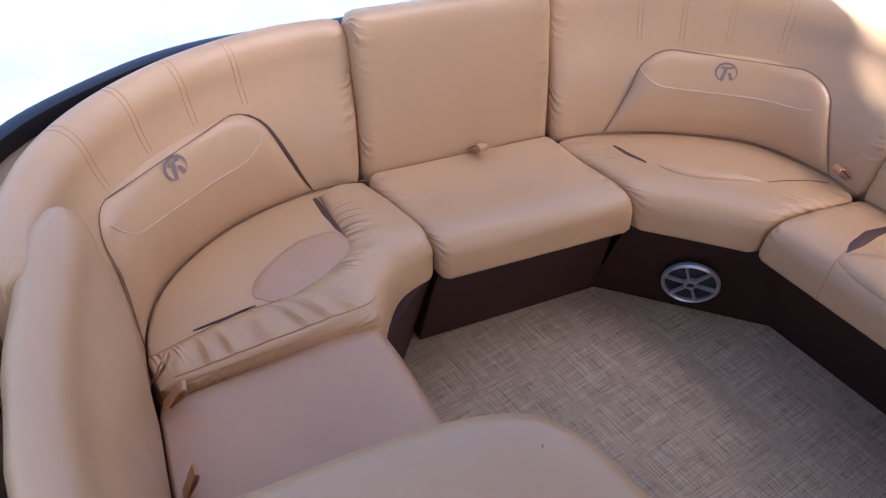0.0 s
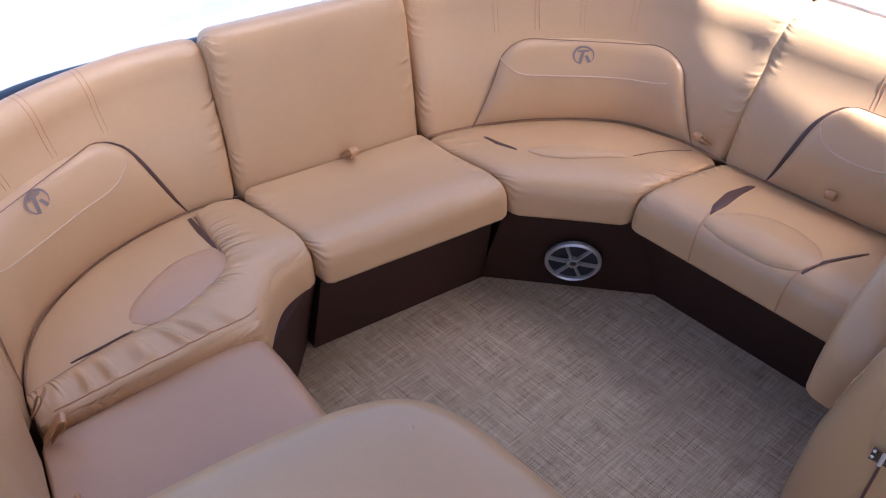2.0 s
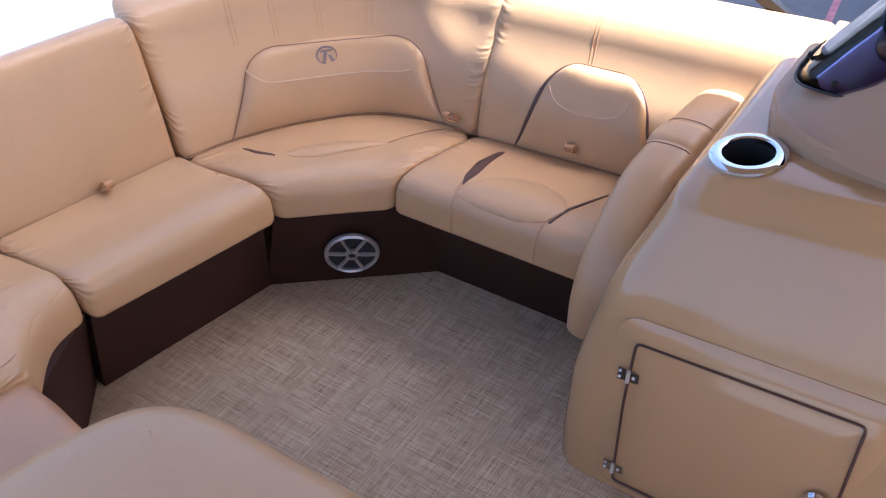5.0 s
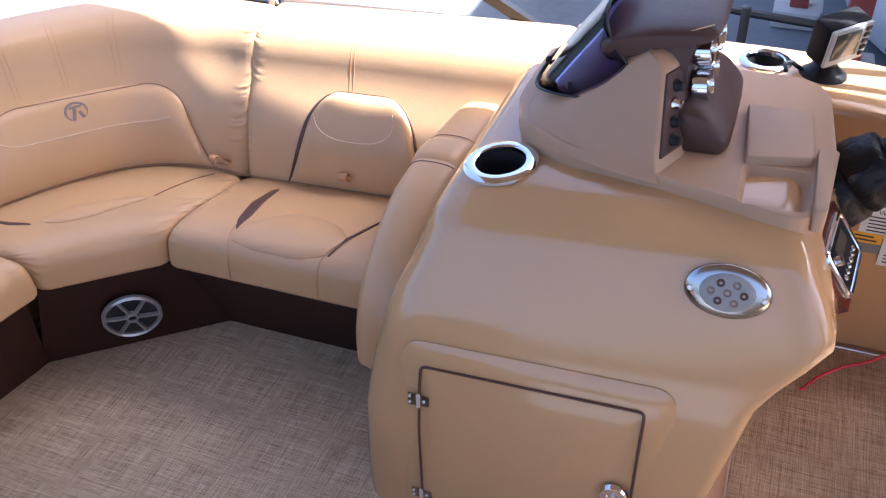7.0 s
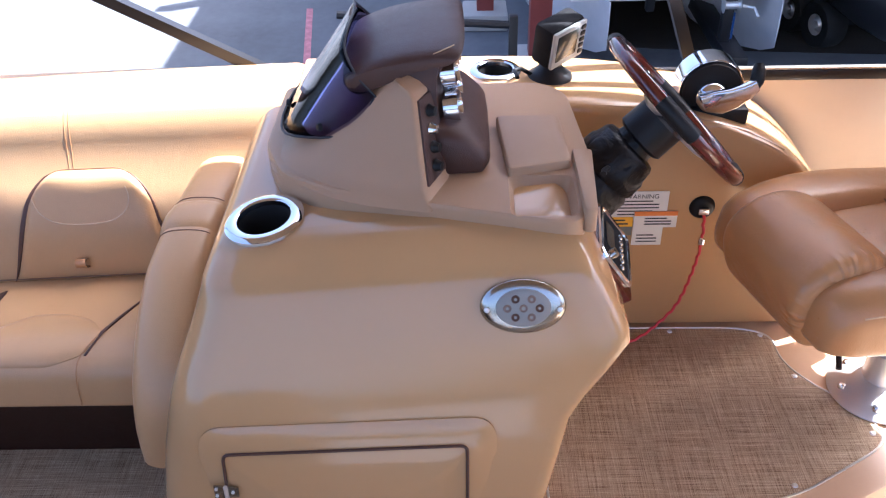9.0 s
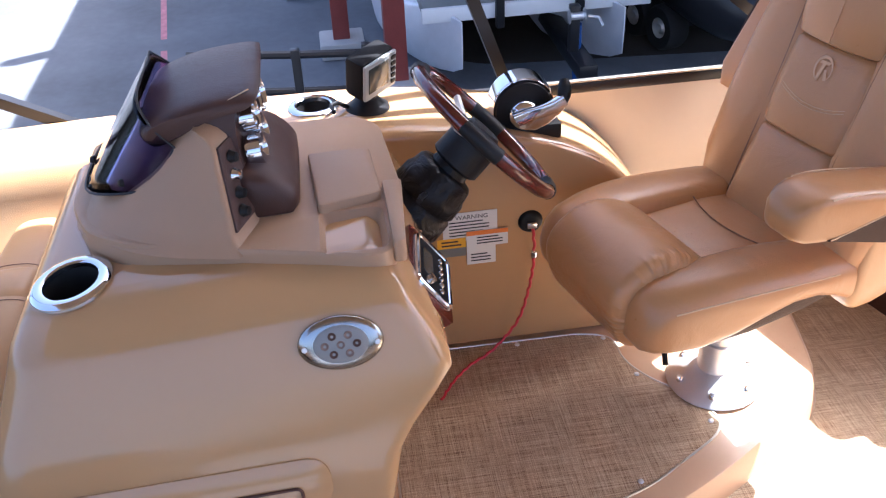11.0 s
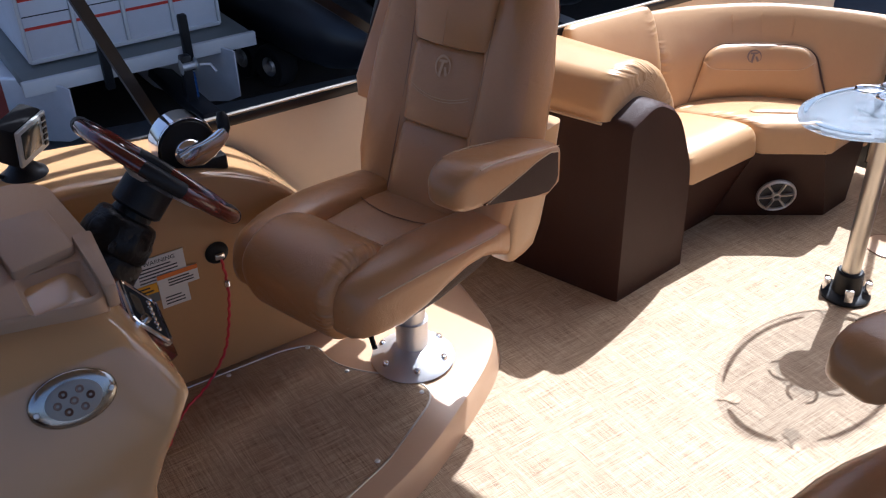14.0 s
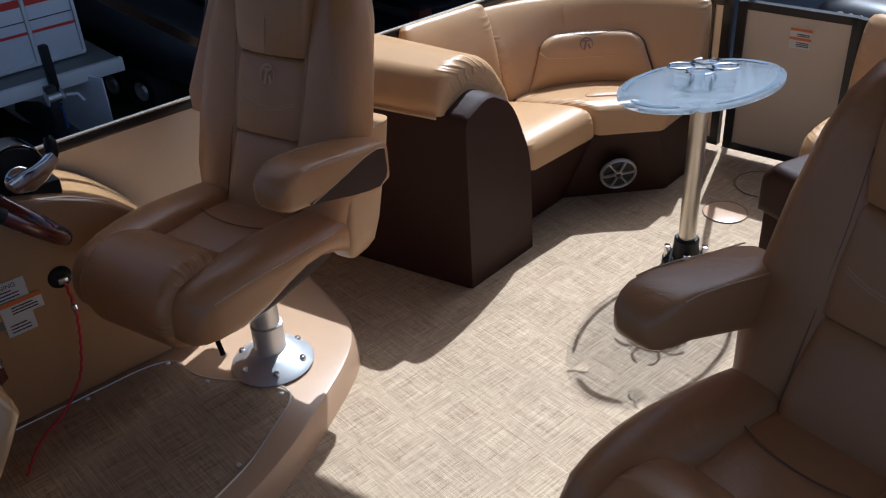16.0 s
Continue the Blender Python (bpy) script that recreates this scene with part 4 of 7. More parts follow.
for sy in (-1, 1):
    q, nn = port_face(lc_y + sy * 0.059, lc_z - 0.003)
    turned("screw", [(0, 0.003), (0.004, 0.002), (0.005, 0)], M_STEEL, bezel, q + nn * 0.011, nn, 10)


def cup_holder(at, r, parent_label, tilt=(0, 0, 1)):
    c = thing("cup_holder", parent_label, "cup holder", "console cup holders", at=at)
    turned("ring", [(r * 0.66, -0.004), (r * 0.68, 0.004), (r * 0.74, 0.0065), (r * 0.92, 0.005), (r, 0.001), (r, -0.005)], M_CHROME, c, at, tilt, 48, "polished steel ring")
    turned("cup", [(r * 0.68, 0.002), (r * 0.66, -0.03), (r * 0.62, -0.075), (0.0, -0.075), (0.0, -0.078), (r * 0.70, -0.078), (r * 0.70, 0.001)], M_DARK, c, at, tilt, 40, "dark cup well")
    return c


bore(shell, Vector((0.472, 0.318, 0.7205)), (-0.06, 0.13, 1), 0.0485, 0.085)
cup_holder((0.472, 0.318, 0.7205), 0.071, "polished steel cup holder set in the tan console top", (-0.06, 0.13, 1))

# dash moulding
dash = thing("dash", "matte tan moulded dash with brown gauge hood", "dashboard", at=(0.62, 0.05, 0.74))
dash_base = slab("dash_base", roundpoly([(0.66, 0.340), (0.552, 0.298), (0.492, 0.21), (0.438, 0.02), (0.378, -0.195), (0.392, -0.228), (0.60, -0.262), (0.86, -0.245), (0.91, -0.20), (0.91, 0.335)], 0.03, 4), 0.70, 0.768, M_DASH, dash, bevel=0.010)


def pod_ring(z, inset=0.0):
    """The gauge pod in plan at a height: its port face swells from the dash edge and draws in to the top."""
    t = (z - 0.755) / 0.181
    ya = 0.004 + 0.13 * max(0.0, z - 0.766) + 1.2 * max(0.0, z - 0.915)
    yf = 0.318 - 1.28 * (z - 0.755)
    xa = 0.442 + 0.66 * (z - 0.76)
    xf = xa + 0.5 * (yf - 0.02)
    m = Vector(((xa + xf) / 2 - 0.036 * (1 - t) ** 2.6, ya + (yf - ya) * 0.56))
    o = roundpoly([(xa + inset, ya + 0.030 + inset), (m.x + inset, m.y + 0.012), (xf + inset, yf - inset), (0.89, yf - inset), (0.89, ya + inset), (xa + 0.078, ya - 0.004 + inset)], [0.010, 0.13, 0.05, 0.02, 0.02, 0.01], 7)
    return [Vector((p.x, p.y, z)) for p in o]


v, f = loft([rel(dash, pod_ring(z, i)) for z, i in ((0.755, -0.008), (0.7675, -0.005), (0.772, -0.001), (0.785, 0), (0.81, 0), (0.835, 0), (0.86, 0), (0.885, 0), (0.91, 0), (0.922, 0.001), (0.929, 0.004), (0.932, 0.009))])
link("pod", v, f, M_DASH, dash)
# switch panel on the slanting aft face of the pod
def on_panel(a, z, h=0.0):
    ya = 0.004 + 0.13 * max(0.0, z - 0.766) + 1.2 * max(0.0, z - 0.915)
    return Vector((0.442 + 0.66 * (z - 0.76) + 0.078 * a - 0.413 * h, ya + 0.030 - 0.034 * a - 0.911 * h, z))


v, f = loft([rel(dash, [on_panel(a, z, h) for a, h in ((0.12, -0.006), (0.12, 0.004), (0.95, 0.004), (0.95, -0.006))]) for z in (0.785, 0.82, 0.86, 0.905)])
sw = link("switch_panel", v, f, M_HOOD, dash, "dark brown switch panel", smooth=False)
for k, z in enumerate((0.803, 0.829, 0.855, 0.881)):
    turned("switch", [(0, 0.013), (0.008, 0.012), (0.010, 0.004), (0.0125, 0.0)], M_CHROME if k == 2 else M_RUBBER, sw, on_panel(0.5, z, 0.004), (-0.413, -0.911, 0.1), 14)

# gauge hood: a padded visor over the gauge pillar
VISOR = [(0.165, 0.885), (0.186, 0.918), (0.168, 0.942), (0.09, 0.971), (-0.012, 0.981), (-0.040, 0.974), (-0.022, 0.962), (0.05, 0.945), (0.10, 0.915)]
rings = []
for x, s, d in ((0.582, 0.62, -0.004), (0.587, 0.78, -0.003), (0.603, 0.92, -0.001), (0.65, 1.0, 0), (0.72, 1.0, 0.004), (0.79, 0.98, 0.0), (0.845, 0.92, -0.004), (0.862, 0.78, -0.008), (0.868, 0.62, -0.01)):
    pr = roundpoly(VISOR, [0.02, 0.03, 0.05, 0.06, 0.03, 0.02, 0.015, 0.04, 0.02], 4)
    rings.append(rel(dash, [Vector((x, 0.075 + (p.x - 0.075) * (0.5 + 0.5 * s), 0.945 + (p.y - 0.945) * s + d)) for p in pr]))
v, f = loft(rings)
hood = link("gauge_hood", v, f, M_HOOD, dash, "brown leather-look gauge hood with pale stitching")
PILLAR = roundpoly([(0.10, 0.95), (0.01, 0.96), (0.018, 0.90), (-0.004, 0.765), (0.06, 0.75), (0.10, 0.78)], [0.02, 0.01, 0.03, 0.01, 0.01, 0.01], 3)
rings = []
for k in range(7):
    t = k / 6
    rings.append(rel(dash, [Vector((0.545 + 0.30 * (p.y - 0.765) + (0.865 - 0.545 - 0.36 * (p.y - 0.765)) * t, p.x - (0.008 if 0 < k < 6 else 0), p.y)) for p in PILLAR]))
v, f = loft(rings)
link("gauge_pillar", v, f, M_HOOD, dash, "brown gauge pillar")
for dz in (0.0, 0.007):
    tube("hood_stitch", [Vector((x, y, z + dz)) for x, y, z in ((0.607, 0.150, 0.918), (0.592, 0.115, 0.930), (0.590, 0.07, 0.946), (0.592, 0.02, 0.962), (0.606, -0.016, 0.973))], 0.0012, M_THREAD, dash)
# padded lower lip under the gauges
bm_rings = []
for x, s in ((0.535, 0.62), (0.543, 0.84), (0.566, 0.97), (0.64, 1.0), (0.74, 1.0), (0.80, 0.96), (0.825, 0.8), (0.835, 0.55)):
    pr = roundpoly([(0.03, 0.855), (-0.030, 0.85), (-0.082, 0.80), (-0.075, 0.762), (0.03, 0.755)], [0.02, 0.03, 0.03, 0.015, 0.01], 5)
    bm_rings.append(rel(dash, [Vector((x, -0.02 + (p.x + 0.02) * s, 0.79 + (p.y - 0.79) * s)) for p in pr]))
v, f = loft(bm_rings)
link("padded_lip", v, f, M_HOOD, dash, "brown padded lip under the gauges")
for i, (gx, gz, gr) in enumerate(((0.632, 0.918, 0.027), (0.705, 0.918, 0.030), (0.612, 0.862, 0.029), (0.690, 0.862, 0.031), (0.785, 0.892, 0.036))):
    at = (gx, -0.004 + 0.10 * (gz - 0.862), gz)
    g = turned("gauge", [(gr * 0.84, 0.004), (gr * 0.86, 0.018), (gr * 0.95, 0.022), (gr, 0.014), (gr, -0.004)], M_CHROME, dash, at, (-0.12, -1, 0.18), 28, "chrome-ringed gauge")
    turned("gauge_face", [(0, 0.006), (gr * 0.86, 0.006), (gr * 0.86, 0.0), (0, 0.0)], M_PAPER, g, at, (-0.12, -1, 0.18), 24)
# hollow tray and shelf
hollow = []
for z, x0, x1, y0, y1 in ((0.738, 0.420, 0.502, -0.203, -0.128), (0.742, 0.414, 0.510, -0.209, -0.121), (0.758, 0.405, 0.522, -0.216, -0.112), (0.775, 0.396, 0.534, -0.223, -0.102)):
    hollow.append([Vector((p.x, p.y, z)) for p in roundpoly([(x0, y0), (x1, y0), (x1, y1), (x0, y1)], 0.016, 4)])
carve(dash_base, hollow)
slab("dash_shelf", roundpoly([(0.727, -0.094), (0.727, -0.214), (0.552, -0.222), (0.524, -0.108)], 0.012, 4), 0.74, 0.786, M_DASH, dash, bevel=0.007)
slab("tray_wall", roundpoly([(0.392, -0.226), (0.392, -0.247), (0.60, -0.262), (0.60, -0.226)], 0.009, 4), 0.74, 0.783, M_DASH, dash, bevel=0.008)

# windshield
wind = thing("windshield", "smoked curved acrylic wind deflector on the dash", "windshield", at=(0.7, 0.2, 0.8))
foot_c = curve_of([(0.73, 0.312, 0.790), (0.65, 0.300, 0.802), (0.600, 0.266, 0.815), (0.570, 0.187, 0.830), (0.570, 0.141, 0.865), (0.580, 0.120, 0.897)], True)
head_c = curve_of([(0.73, 0.160, 0.998), (0.67, 0.168, 0.990), (0.618, 0.172, 0.970), (0.586, 0.152, 0.936), (0.581, 0.128, 0.907), (0.580, 0.120, 0.8975)], True)


def wrap(c, a):
    p = c(abs(a))
    return Vector((p.x if a < 0 else 1.46 - p.x, p.y, p.z))


rows = [[wrap(foot_c, -1 + i / 12).lerp(wrap(head_c, -1 + i / 12), j / 8) for i in range(25)] for j in range(9)]
vs = [p for r in rows for p in r]
fs = [(j * 25 + i, j * 25 + i + 1, (j + 1) * 25 + i + 1, (j + 1) * 25 + i) for j in range(8) for i in range(24)]
sheet = link("sheet", rel(wind, vs), fs, M_SMOKE, wind)
sol = sheet.modifiers.new("thickness", "SOLIDIFY")
sol.thickness = 0.004
tube("lower_trim", [rows[0][i] + Vector((0, 0.003, -0.002)) for i in range(25)], 0.0024, M_INK, wind, "thin dark lower edge")
tube("upper_edge", [rows[8][i] for i in range(25)], 0.0020, M_INK, wind)
for i in (5, 12, 19):
    turned("fastener", [(0, 0.008), (0.006, 0.007), (0.008, 0)], M_RUBBER, wind, rows[1][i] + Vector((0, 0.004, 0)), (rows[1][i] - Vector((0.715, 0.0, 0.8))).normalized(), 12)

# stereo panel on the sloping aft face
stereo = thing("stereo", "black and chrome stereo panel on the console's sloping face", "stereo", at=(0.5, -0.3, 0.6))
sa = Vector((0.182, -0.020, 0.004)).normalized()
sl = Vector((-0.014, -0.070, -0.092)).normalized()
sn = sl.cross(sa).normalized()
if sn.z < 0:
    sn = -sn
so = Vector((0.486, -0.290, 0.640))


def on_stereo(a, b, h=0.0):
    """A place on the panel: across, down the slope, and out of it."""
    return so + sa * a + sl * b + sn * h


for nm, a0, a1, b0, b1, h0, h1, mt, note in (("panel", -0.092, 0.092, -0.058, 0.058, -0.05, 0.005, M_WOOD, "dark varnished panel"), ("face", -0.058, 0.078, -0.036, 0.048, 0.004, 0.009, M_HOUSE, "dull black face"),
                                             ("display", -0.020, 0.050, -0.024, 0.002, 0.008, 0.0105, M_SCREEN, "dark display")):
    o = roundpoly([(a0, b0), (a1, b0), (a1, b1), (a0, b1)], 0.008, 4)
    v, f = loft([rel(stereo, [on_stereo(p.x, p.y, h) for p in o]) for h in (h0, h1)])
    link(nm, v, f, mt, stereo, note, smooth=False)
tube("chrome_frame", [on_stereo(p.x, p.y, 0.007) for p in roundpoly([(-0.060, -0.038), (0.080, -0.038), (0.080, 0.050), (-0.060, 0.050)], 0.014, 5)], 0.0055, M_CHROME, stereo, closed=True)
for a in (-0.034, -0.016, 0.002, 0.020, 0.038, 0.056):
    turned("button", [(0, 0.0035), (0.0045, 0.003), (0.006, 0.0)], M_BEZEL, stereo, on_stereo(a, 0.026, 0.009), sn, 12)
turned("knob", [(0, 0.012), (0.009, 0.011), (0.011, 0.0)], M_BEZEL, stereo, on_stereo(-0.038, -0.010, 0.009), sn, 16)

# side pod along the fence
side_o = [(0.335, 0.712), (-0.20, 0.712), (-0.40, 0.696), (-0.54, 0.668), (-0.66, 0.632), (-0.76, 0.578), (-0.84, 0.50), (-0.91, 0.40), (-0.94, 0.30), (-0.95, 0.076), (0.335, 0.076)]
side = thing("side_console", "glossy tan fibreglass side console along the fence", "side console", at=(1.05, -0.3, 0))
sec = roundpoly(side_o, [0.01, 0.1, 0.1, 0.1, 0.1, 0.1, 0.1, 0.1, 0.1, 0.01, 0.01], 4)
rings = [rel(side, [Vector((x, p.x, 0.35 + (p.y - 0.35) * s)) for p in sec]) for x, s in ((0.930, 0.93), (0.934, 0.965), (0.945, 0.99), (0.965, 1.0), (1.168, 1.0))]
v, f = loft(rings)
side_shell = link("side_shell", v, f, M_GEL, side)
tube("ledge_trim", [Vector((0.9445, y, z + 0.001)) for y, z in ((0.30, 0.702), (0.0, 0.702), (-0.20, 0.701), (-0.40, 0.686), (-0.54, 0.659), (-0.66, 0.623), (-0.75, 0.576))], 0.0045, M_GEL, side, "rolled tan ledge edge")
for zz in (0.11, 0.60):
    for yy in (-0.86, -0.70, -0.30):
        if zz < 0.2 or yy > -0.6:
            turned("screw", [(0, 0.003), (0.004, 0.0025), (0.0055, 0)], M_STEEL, side, (0.9335, yy, zz), (-1, 0, 0), 10)
bore(side_shell, Vector((1.085, -0.11, 0.7125)), (0, 0, 1), 0.0395, 0.085)
cup_holder((1.085, -0.11, 0.7135), 0.058, "polished steel cup holder set in the tan side console")

# throttle lever box
th = thing("throttle", "chrome and black throttle control with lever", "throttle control", at=(1.02, -0.58, 0.64))
block("base", (0.965, -0.665, 0.628), (1.068, -0.505, 0.668), M_RUBBER, th, bevel=0.008)
turned("housing", [(0.0, 0.0), (0.066, 0.0), (0.071, 0.012), (0.071, 0.066), (0.064, 0.078), (0.0, 0.08)], M_RUBBER, th, (1.06, -0.580, 0.702), (-1, 0, 0), 36, "black round housing")
turned("chrome_cap", [(0.060, 0.078), (0.0715, 0.068), (0.0735, 0.05), (0.0735, 0.015), (0.0705, 0.012), (0.0705, 0.074)], M_CHROME, th, (1.06, -0.580, 0.702), (-1, 0, 0), 36, "chrome band")
turned("pivot", [(0.0, 0.028), (0.024, 0.027), (0.034, 0.018), (0.036, 0.0), (0, 0)], M_CHROME, th, (0.982, -0.578, 0.694), (-1, 0, 0), 28)
rings = []
for y, z, w, x in ((-0.555, 0.690, 0.020, 0.953), (-0.585, 0.694, 0.028, 0.949), (-0.615, 0.706, 0.024, 0.944), (-0.640, 0.722, 0.018, 0.940), (-0.660, 0.740, 0.013, 0.938)):
    o = roundpoly([(-0.011, -w), (0.011, -w), (0.009, w), (-0.009, w)], [0.006, 0.006, 0.006, 0.006], 3)
    rings.append(rel(th, [Vector((x + a, y + b * 0.45, z + b * 0.9)) for a, b in o]))
v, f = loft(rings)
link("lever", v, f, M_CHROME, th, "broad chrome lever arm")
tube("grip", [(0.940, -0.655, 0.728), (0.944, -0.660, 0.744), (0.955, -0.664, 0.764), (0.962, -0.664, 0.778)], [0.010, 0.015, 0.015, 0.009], M_RUBBER, th, "black lever grip", n=14)

# fish finder
FZ = 0.704
ff = thing("fish_finder", "grey and black fish finder screen on a swivel mount", "fish finder", at=(1.065, -0.232, FZ))
turned("mount_base", [(0.0, 0.036), (0.022, 0.034), (0.036, 0.018), (0.050, 0.008), (0.052, 0.0), (0, 0)], M_RUBBER, ff, (1.065, -0.232, FZ), n=28)
tube("mount_arm", [(1.065, -0.232, FZ + 0.03), (1.062, -0.238, FZ + 0.05), (1.055, -0.245, FZ + 0.085)], [0.024, 0.024, 0.02], M_RUBBER, ff, n=12)
turned("swivel_knob", [(0, 0.012), (0.008, 0.011), (0.010, 0)], M_RED, ff, (1.040, -0.236, FZ + 0.048), (-1, 0.1, 0), 14, "red swivel knob")
tube("cable", [(1.06, -0.19, FZ + 0.01), (1.05, -0.165, FZ + 0.03), (1.03, -0.15, FZ + 0.034), (1.005, -0.155, FZ + 0.028)], 0.005, M_RUBBER, ff)
hm = Matrix.Translation((1.045, -0.25, 0.80)) @ pose(0, 0, 0, 12, -6, -48) @ Matrix.Scale(0.87, 4)
head = block("screen_housing", (-0.062, -0.020, -0.054), (0.062, 0.042, 0.058), M_HOUSE, ff, bevel=0.012, turn=hm)
block("bezel", (-0.059, -0.029, -0.051), (0.059, -0.018, 0.055), M_BEZEL_G, head, "pale grey bezel", bevel=0.005, turn=hm)
block("screen", (-0.047, -0.0312, -0.030), (0.026, -0.0285, 0.044), M_SCREEN, head, "dark screen", bevel=0.001, turn=hm)
for k in range(5):
    block("key", (0.036, -0.033, -0.038 + 0.018 * k), (0.052, -0.0285, -0.026 + 0.018 * k), M_RUBBER, head, bevel=0.002, turn=hm)

# steering wheel and column
WA = Vector((0.10, -0.72, 0.69)).normalized()
WC = Vector((0.780, -0.451, 0.766))
wheel = thing("steering_wheel", "burl and black steering wheel with tilt column", "steering wheel", at=WC)
q = Vector((0, 0, 1)).rotation_difference(WA)


def on_wheel(a, r, h=0.0):
    return WC + q @ Vector((r * math.cos(a), r * math.sin(a), h))


up = max(range(72), key=lambda k: on_wheel(2 * math.pi * k / 72, 1).z + 0.35 * on_wheel(2 * math.pi * k / 72, 1).x)
for k, (a0, a1, mt) in enumerate(((-14, 14, M_RUBBER), (14, 76, M_WOOD), (76, 104, M_RUBBER), (104, 166, M_WOOD), (166, 194, M_RUBBER), (194, 256, M_WOOD), (256, 284, M_RUBBER), (284, 346, M_WOOD))):
    base = 2 * math.pi * up / 72
    tube("rim_grip" if mt is M_RUBBER else "rim", [on_wheel(base + math.radians(a0 + (a1 - a0) * i / 12), 0.178) for i in range(13)], 0.0165 if mt is M_RUBBER else 0.0155, mt, wheel,
         "black rim grip" if mt is M_RUBBER else "varnished burl rim", n=12)
for k in range(3):
    a = 2 * math.pi * up / 72 + math.radians(60 + 120 * k)
    tube("spoke", [on_wheel(a, 0.03, -0.02), on_wheel(a, 0.09, -0.022), on_wheel(a, 0.172, -0.002)], [0.016, 0.010, 0.008], M_STEEL, wheel)
turned("hub", [(0, 0.006), (0.035, 0.004), (0.045, -0.01), (0.046, -0.03), (0, -0.03)], M_RUBBER, wheel, WC, WA, 28)
turned("tilt_head", [(0, -0.026), (0.048, -0.027), (0.054, -0.033), (0.055, -0.088), (0.048, -0.094), (0, -0.094)], M_RUBBER, wheel, WC, WA, 32, "black round tilt head")
turned("column_boot", [(0.0, -0.09), (0.040, -0.09), (0.043, -0.108), (0.060, -0.112), (0.066, -0.120), (0.070, -0.142), (0.075, -0.150), (0.077, -0.182), (0.072, -0.189), (0.079, -0.197), (0.081, -0.238), (0.072, -0.27), (0, -0.27)], M_BOOT, wheel, WC, WA, 40, "black rubber boot")
tube("tilt_lever", [WC + q @ Vector((-0.05, 0.02, -0.16)), WC + q @ Vector((-0.085, 0.04, -0.17)), WC + q @ Vector((-0.115, 0.05, -0.172))], 0.006, M_RUBBER, wheel)

# kill switch with its cord
kill = thing("kill_switch", "black kill switch with a red coiled lanyard", "kill switch", at=(0.928, -0.585, 0.437))
turned("plate", [(0, 0.010), (0.018, 0.010), (0.027, 0.006), (0.030, 0.0)], M_RUBBER, kill, (0.929, -0.585, 0.437), (-1, 0, 0), 28)
block("clip", (0.906, -0.597, 0.428), (0.920, -0.573, 0.444), M_CHROME, kill, bevel=0.003)
cordp = curve_of([(0.912, -0.587, 0.43), (0.905, -0.590, 0.38), (0.902, -0.588, 0.33), (0.90, -0.575, 0.25), (0.895, -0.55, 0.17), (0.885, -0.50, 0.11), (0.872, -0.46, 0.086), (0.85, -0.42, 0.083), (0.80, -0.37, 0.082), (0.74, -0.33, 0.082)], True)
tube("lanyard", [cordp(k / 60) + Vector((0.0018 * math.sin(k * 2.1), 0.0018 * math.cos(k * 2.1), 0)) for k in range(61)], 0.0036, M_RED, kill, "red lanyard cord", n=6)
turned("hook", [(0.0, 0.0), (0.008, 0.006), (0.008, 0.02), (0.0, 0.026)], M_CHROME, kill, (0.905, -0.589, 0.345), n=12)


def bars(parent, at, w, n, pitch, h, mat, ax=(0, -1, 0), nm="print_line"):
    for k in range(n):
        L = w * (0.95 if k % 3 else 0.8)
        block(nm, (at[0] - 0.0004, at[1] - L if ax[1] < 0 else at[1], at[2] - k * pitch - h), (at[0] + 0.0004, at[1], at[2] - k * pitch), mat, parent, bevel=0)


lab = thing("warning_label", "white warning labels with orange and yellow bands on the side console", "label", at=(0.927, -0.46, 0.43))
block("sheet", (0.9265, -0.505, 0.405), (0.9285, -0.375, 0.482), M_PAPER, lab, "white sheet", bevel=0)
block("sheet", (0.9245, -0.50, 0.335), (0.9262, -0.43, 0.386), M_PAPER, lab, "white sheet", bevel=0)
block("sheet", (0.9240, -0.530, 0.385), (0.9258, -0.43, 0.430), M_PAPER, lab, "white sheet with orange band", bevel=0)
block("band", (0.9230, -0.530, 0.418), (0.9239, -0.43, 0.430), M_ORANGE, lab, "orange band", bevel=0)
block("band", (0.9240, -0.428, 0.388), (0.9258, -0.36, 0.414), M_YELLOW, lab, "yellow label", bevel=0)
block("sheet", (0.9245, -0.428, 0.363), (0.9262, -0.36, 0.387), M_GREY, lab, "grey label", bevel=0)
bars(lab, (0.9262, -0.39, 0.458), 0.10, 5, 0.009, 0.003, M_INK)
bars(lab, (0.9236, -0.455, 0.412), 0.065, 3, 0.008, 0.003, M_INK)
bars(lab, (0.9242, -0.44, 0.365), 0.05, 3, 0.009, 0.003, M_INK)
bars(lab, (0.9238, -0.37, 0.408), 0.05, 2, 0.010, 0.004, M_INK)
tx = bpy.data.curves.new("warning_text", "FONT")
tx.body = "WARNING"
tx.size = 0.016
tx.extrude = 0.0003
tx.materials.append(M_INK)
txo = new("warning_text", tx)
txo.parent = lab
txo.matrix_local = Matrix.Translation(Vector((0.9258, -0.405, 0.464)) - Vector(lab.location)) @ pose(0, 0, 0, 90, 0, -90)

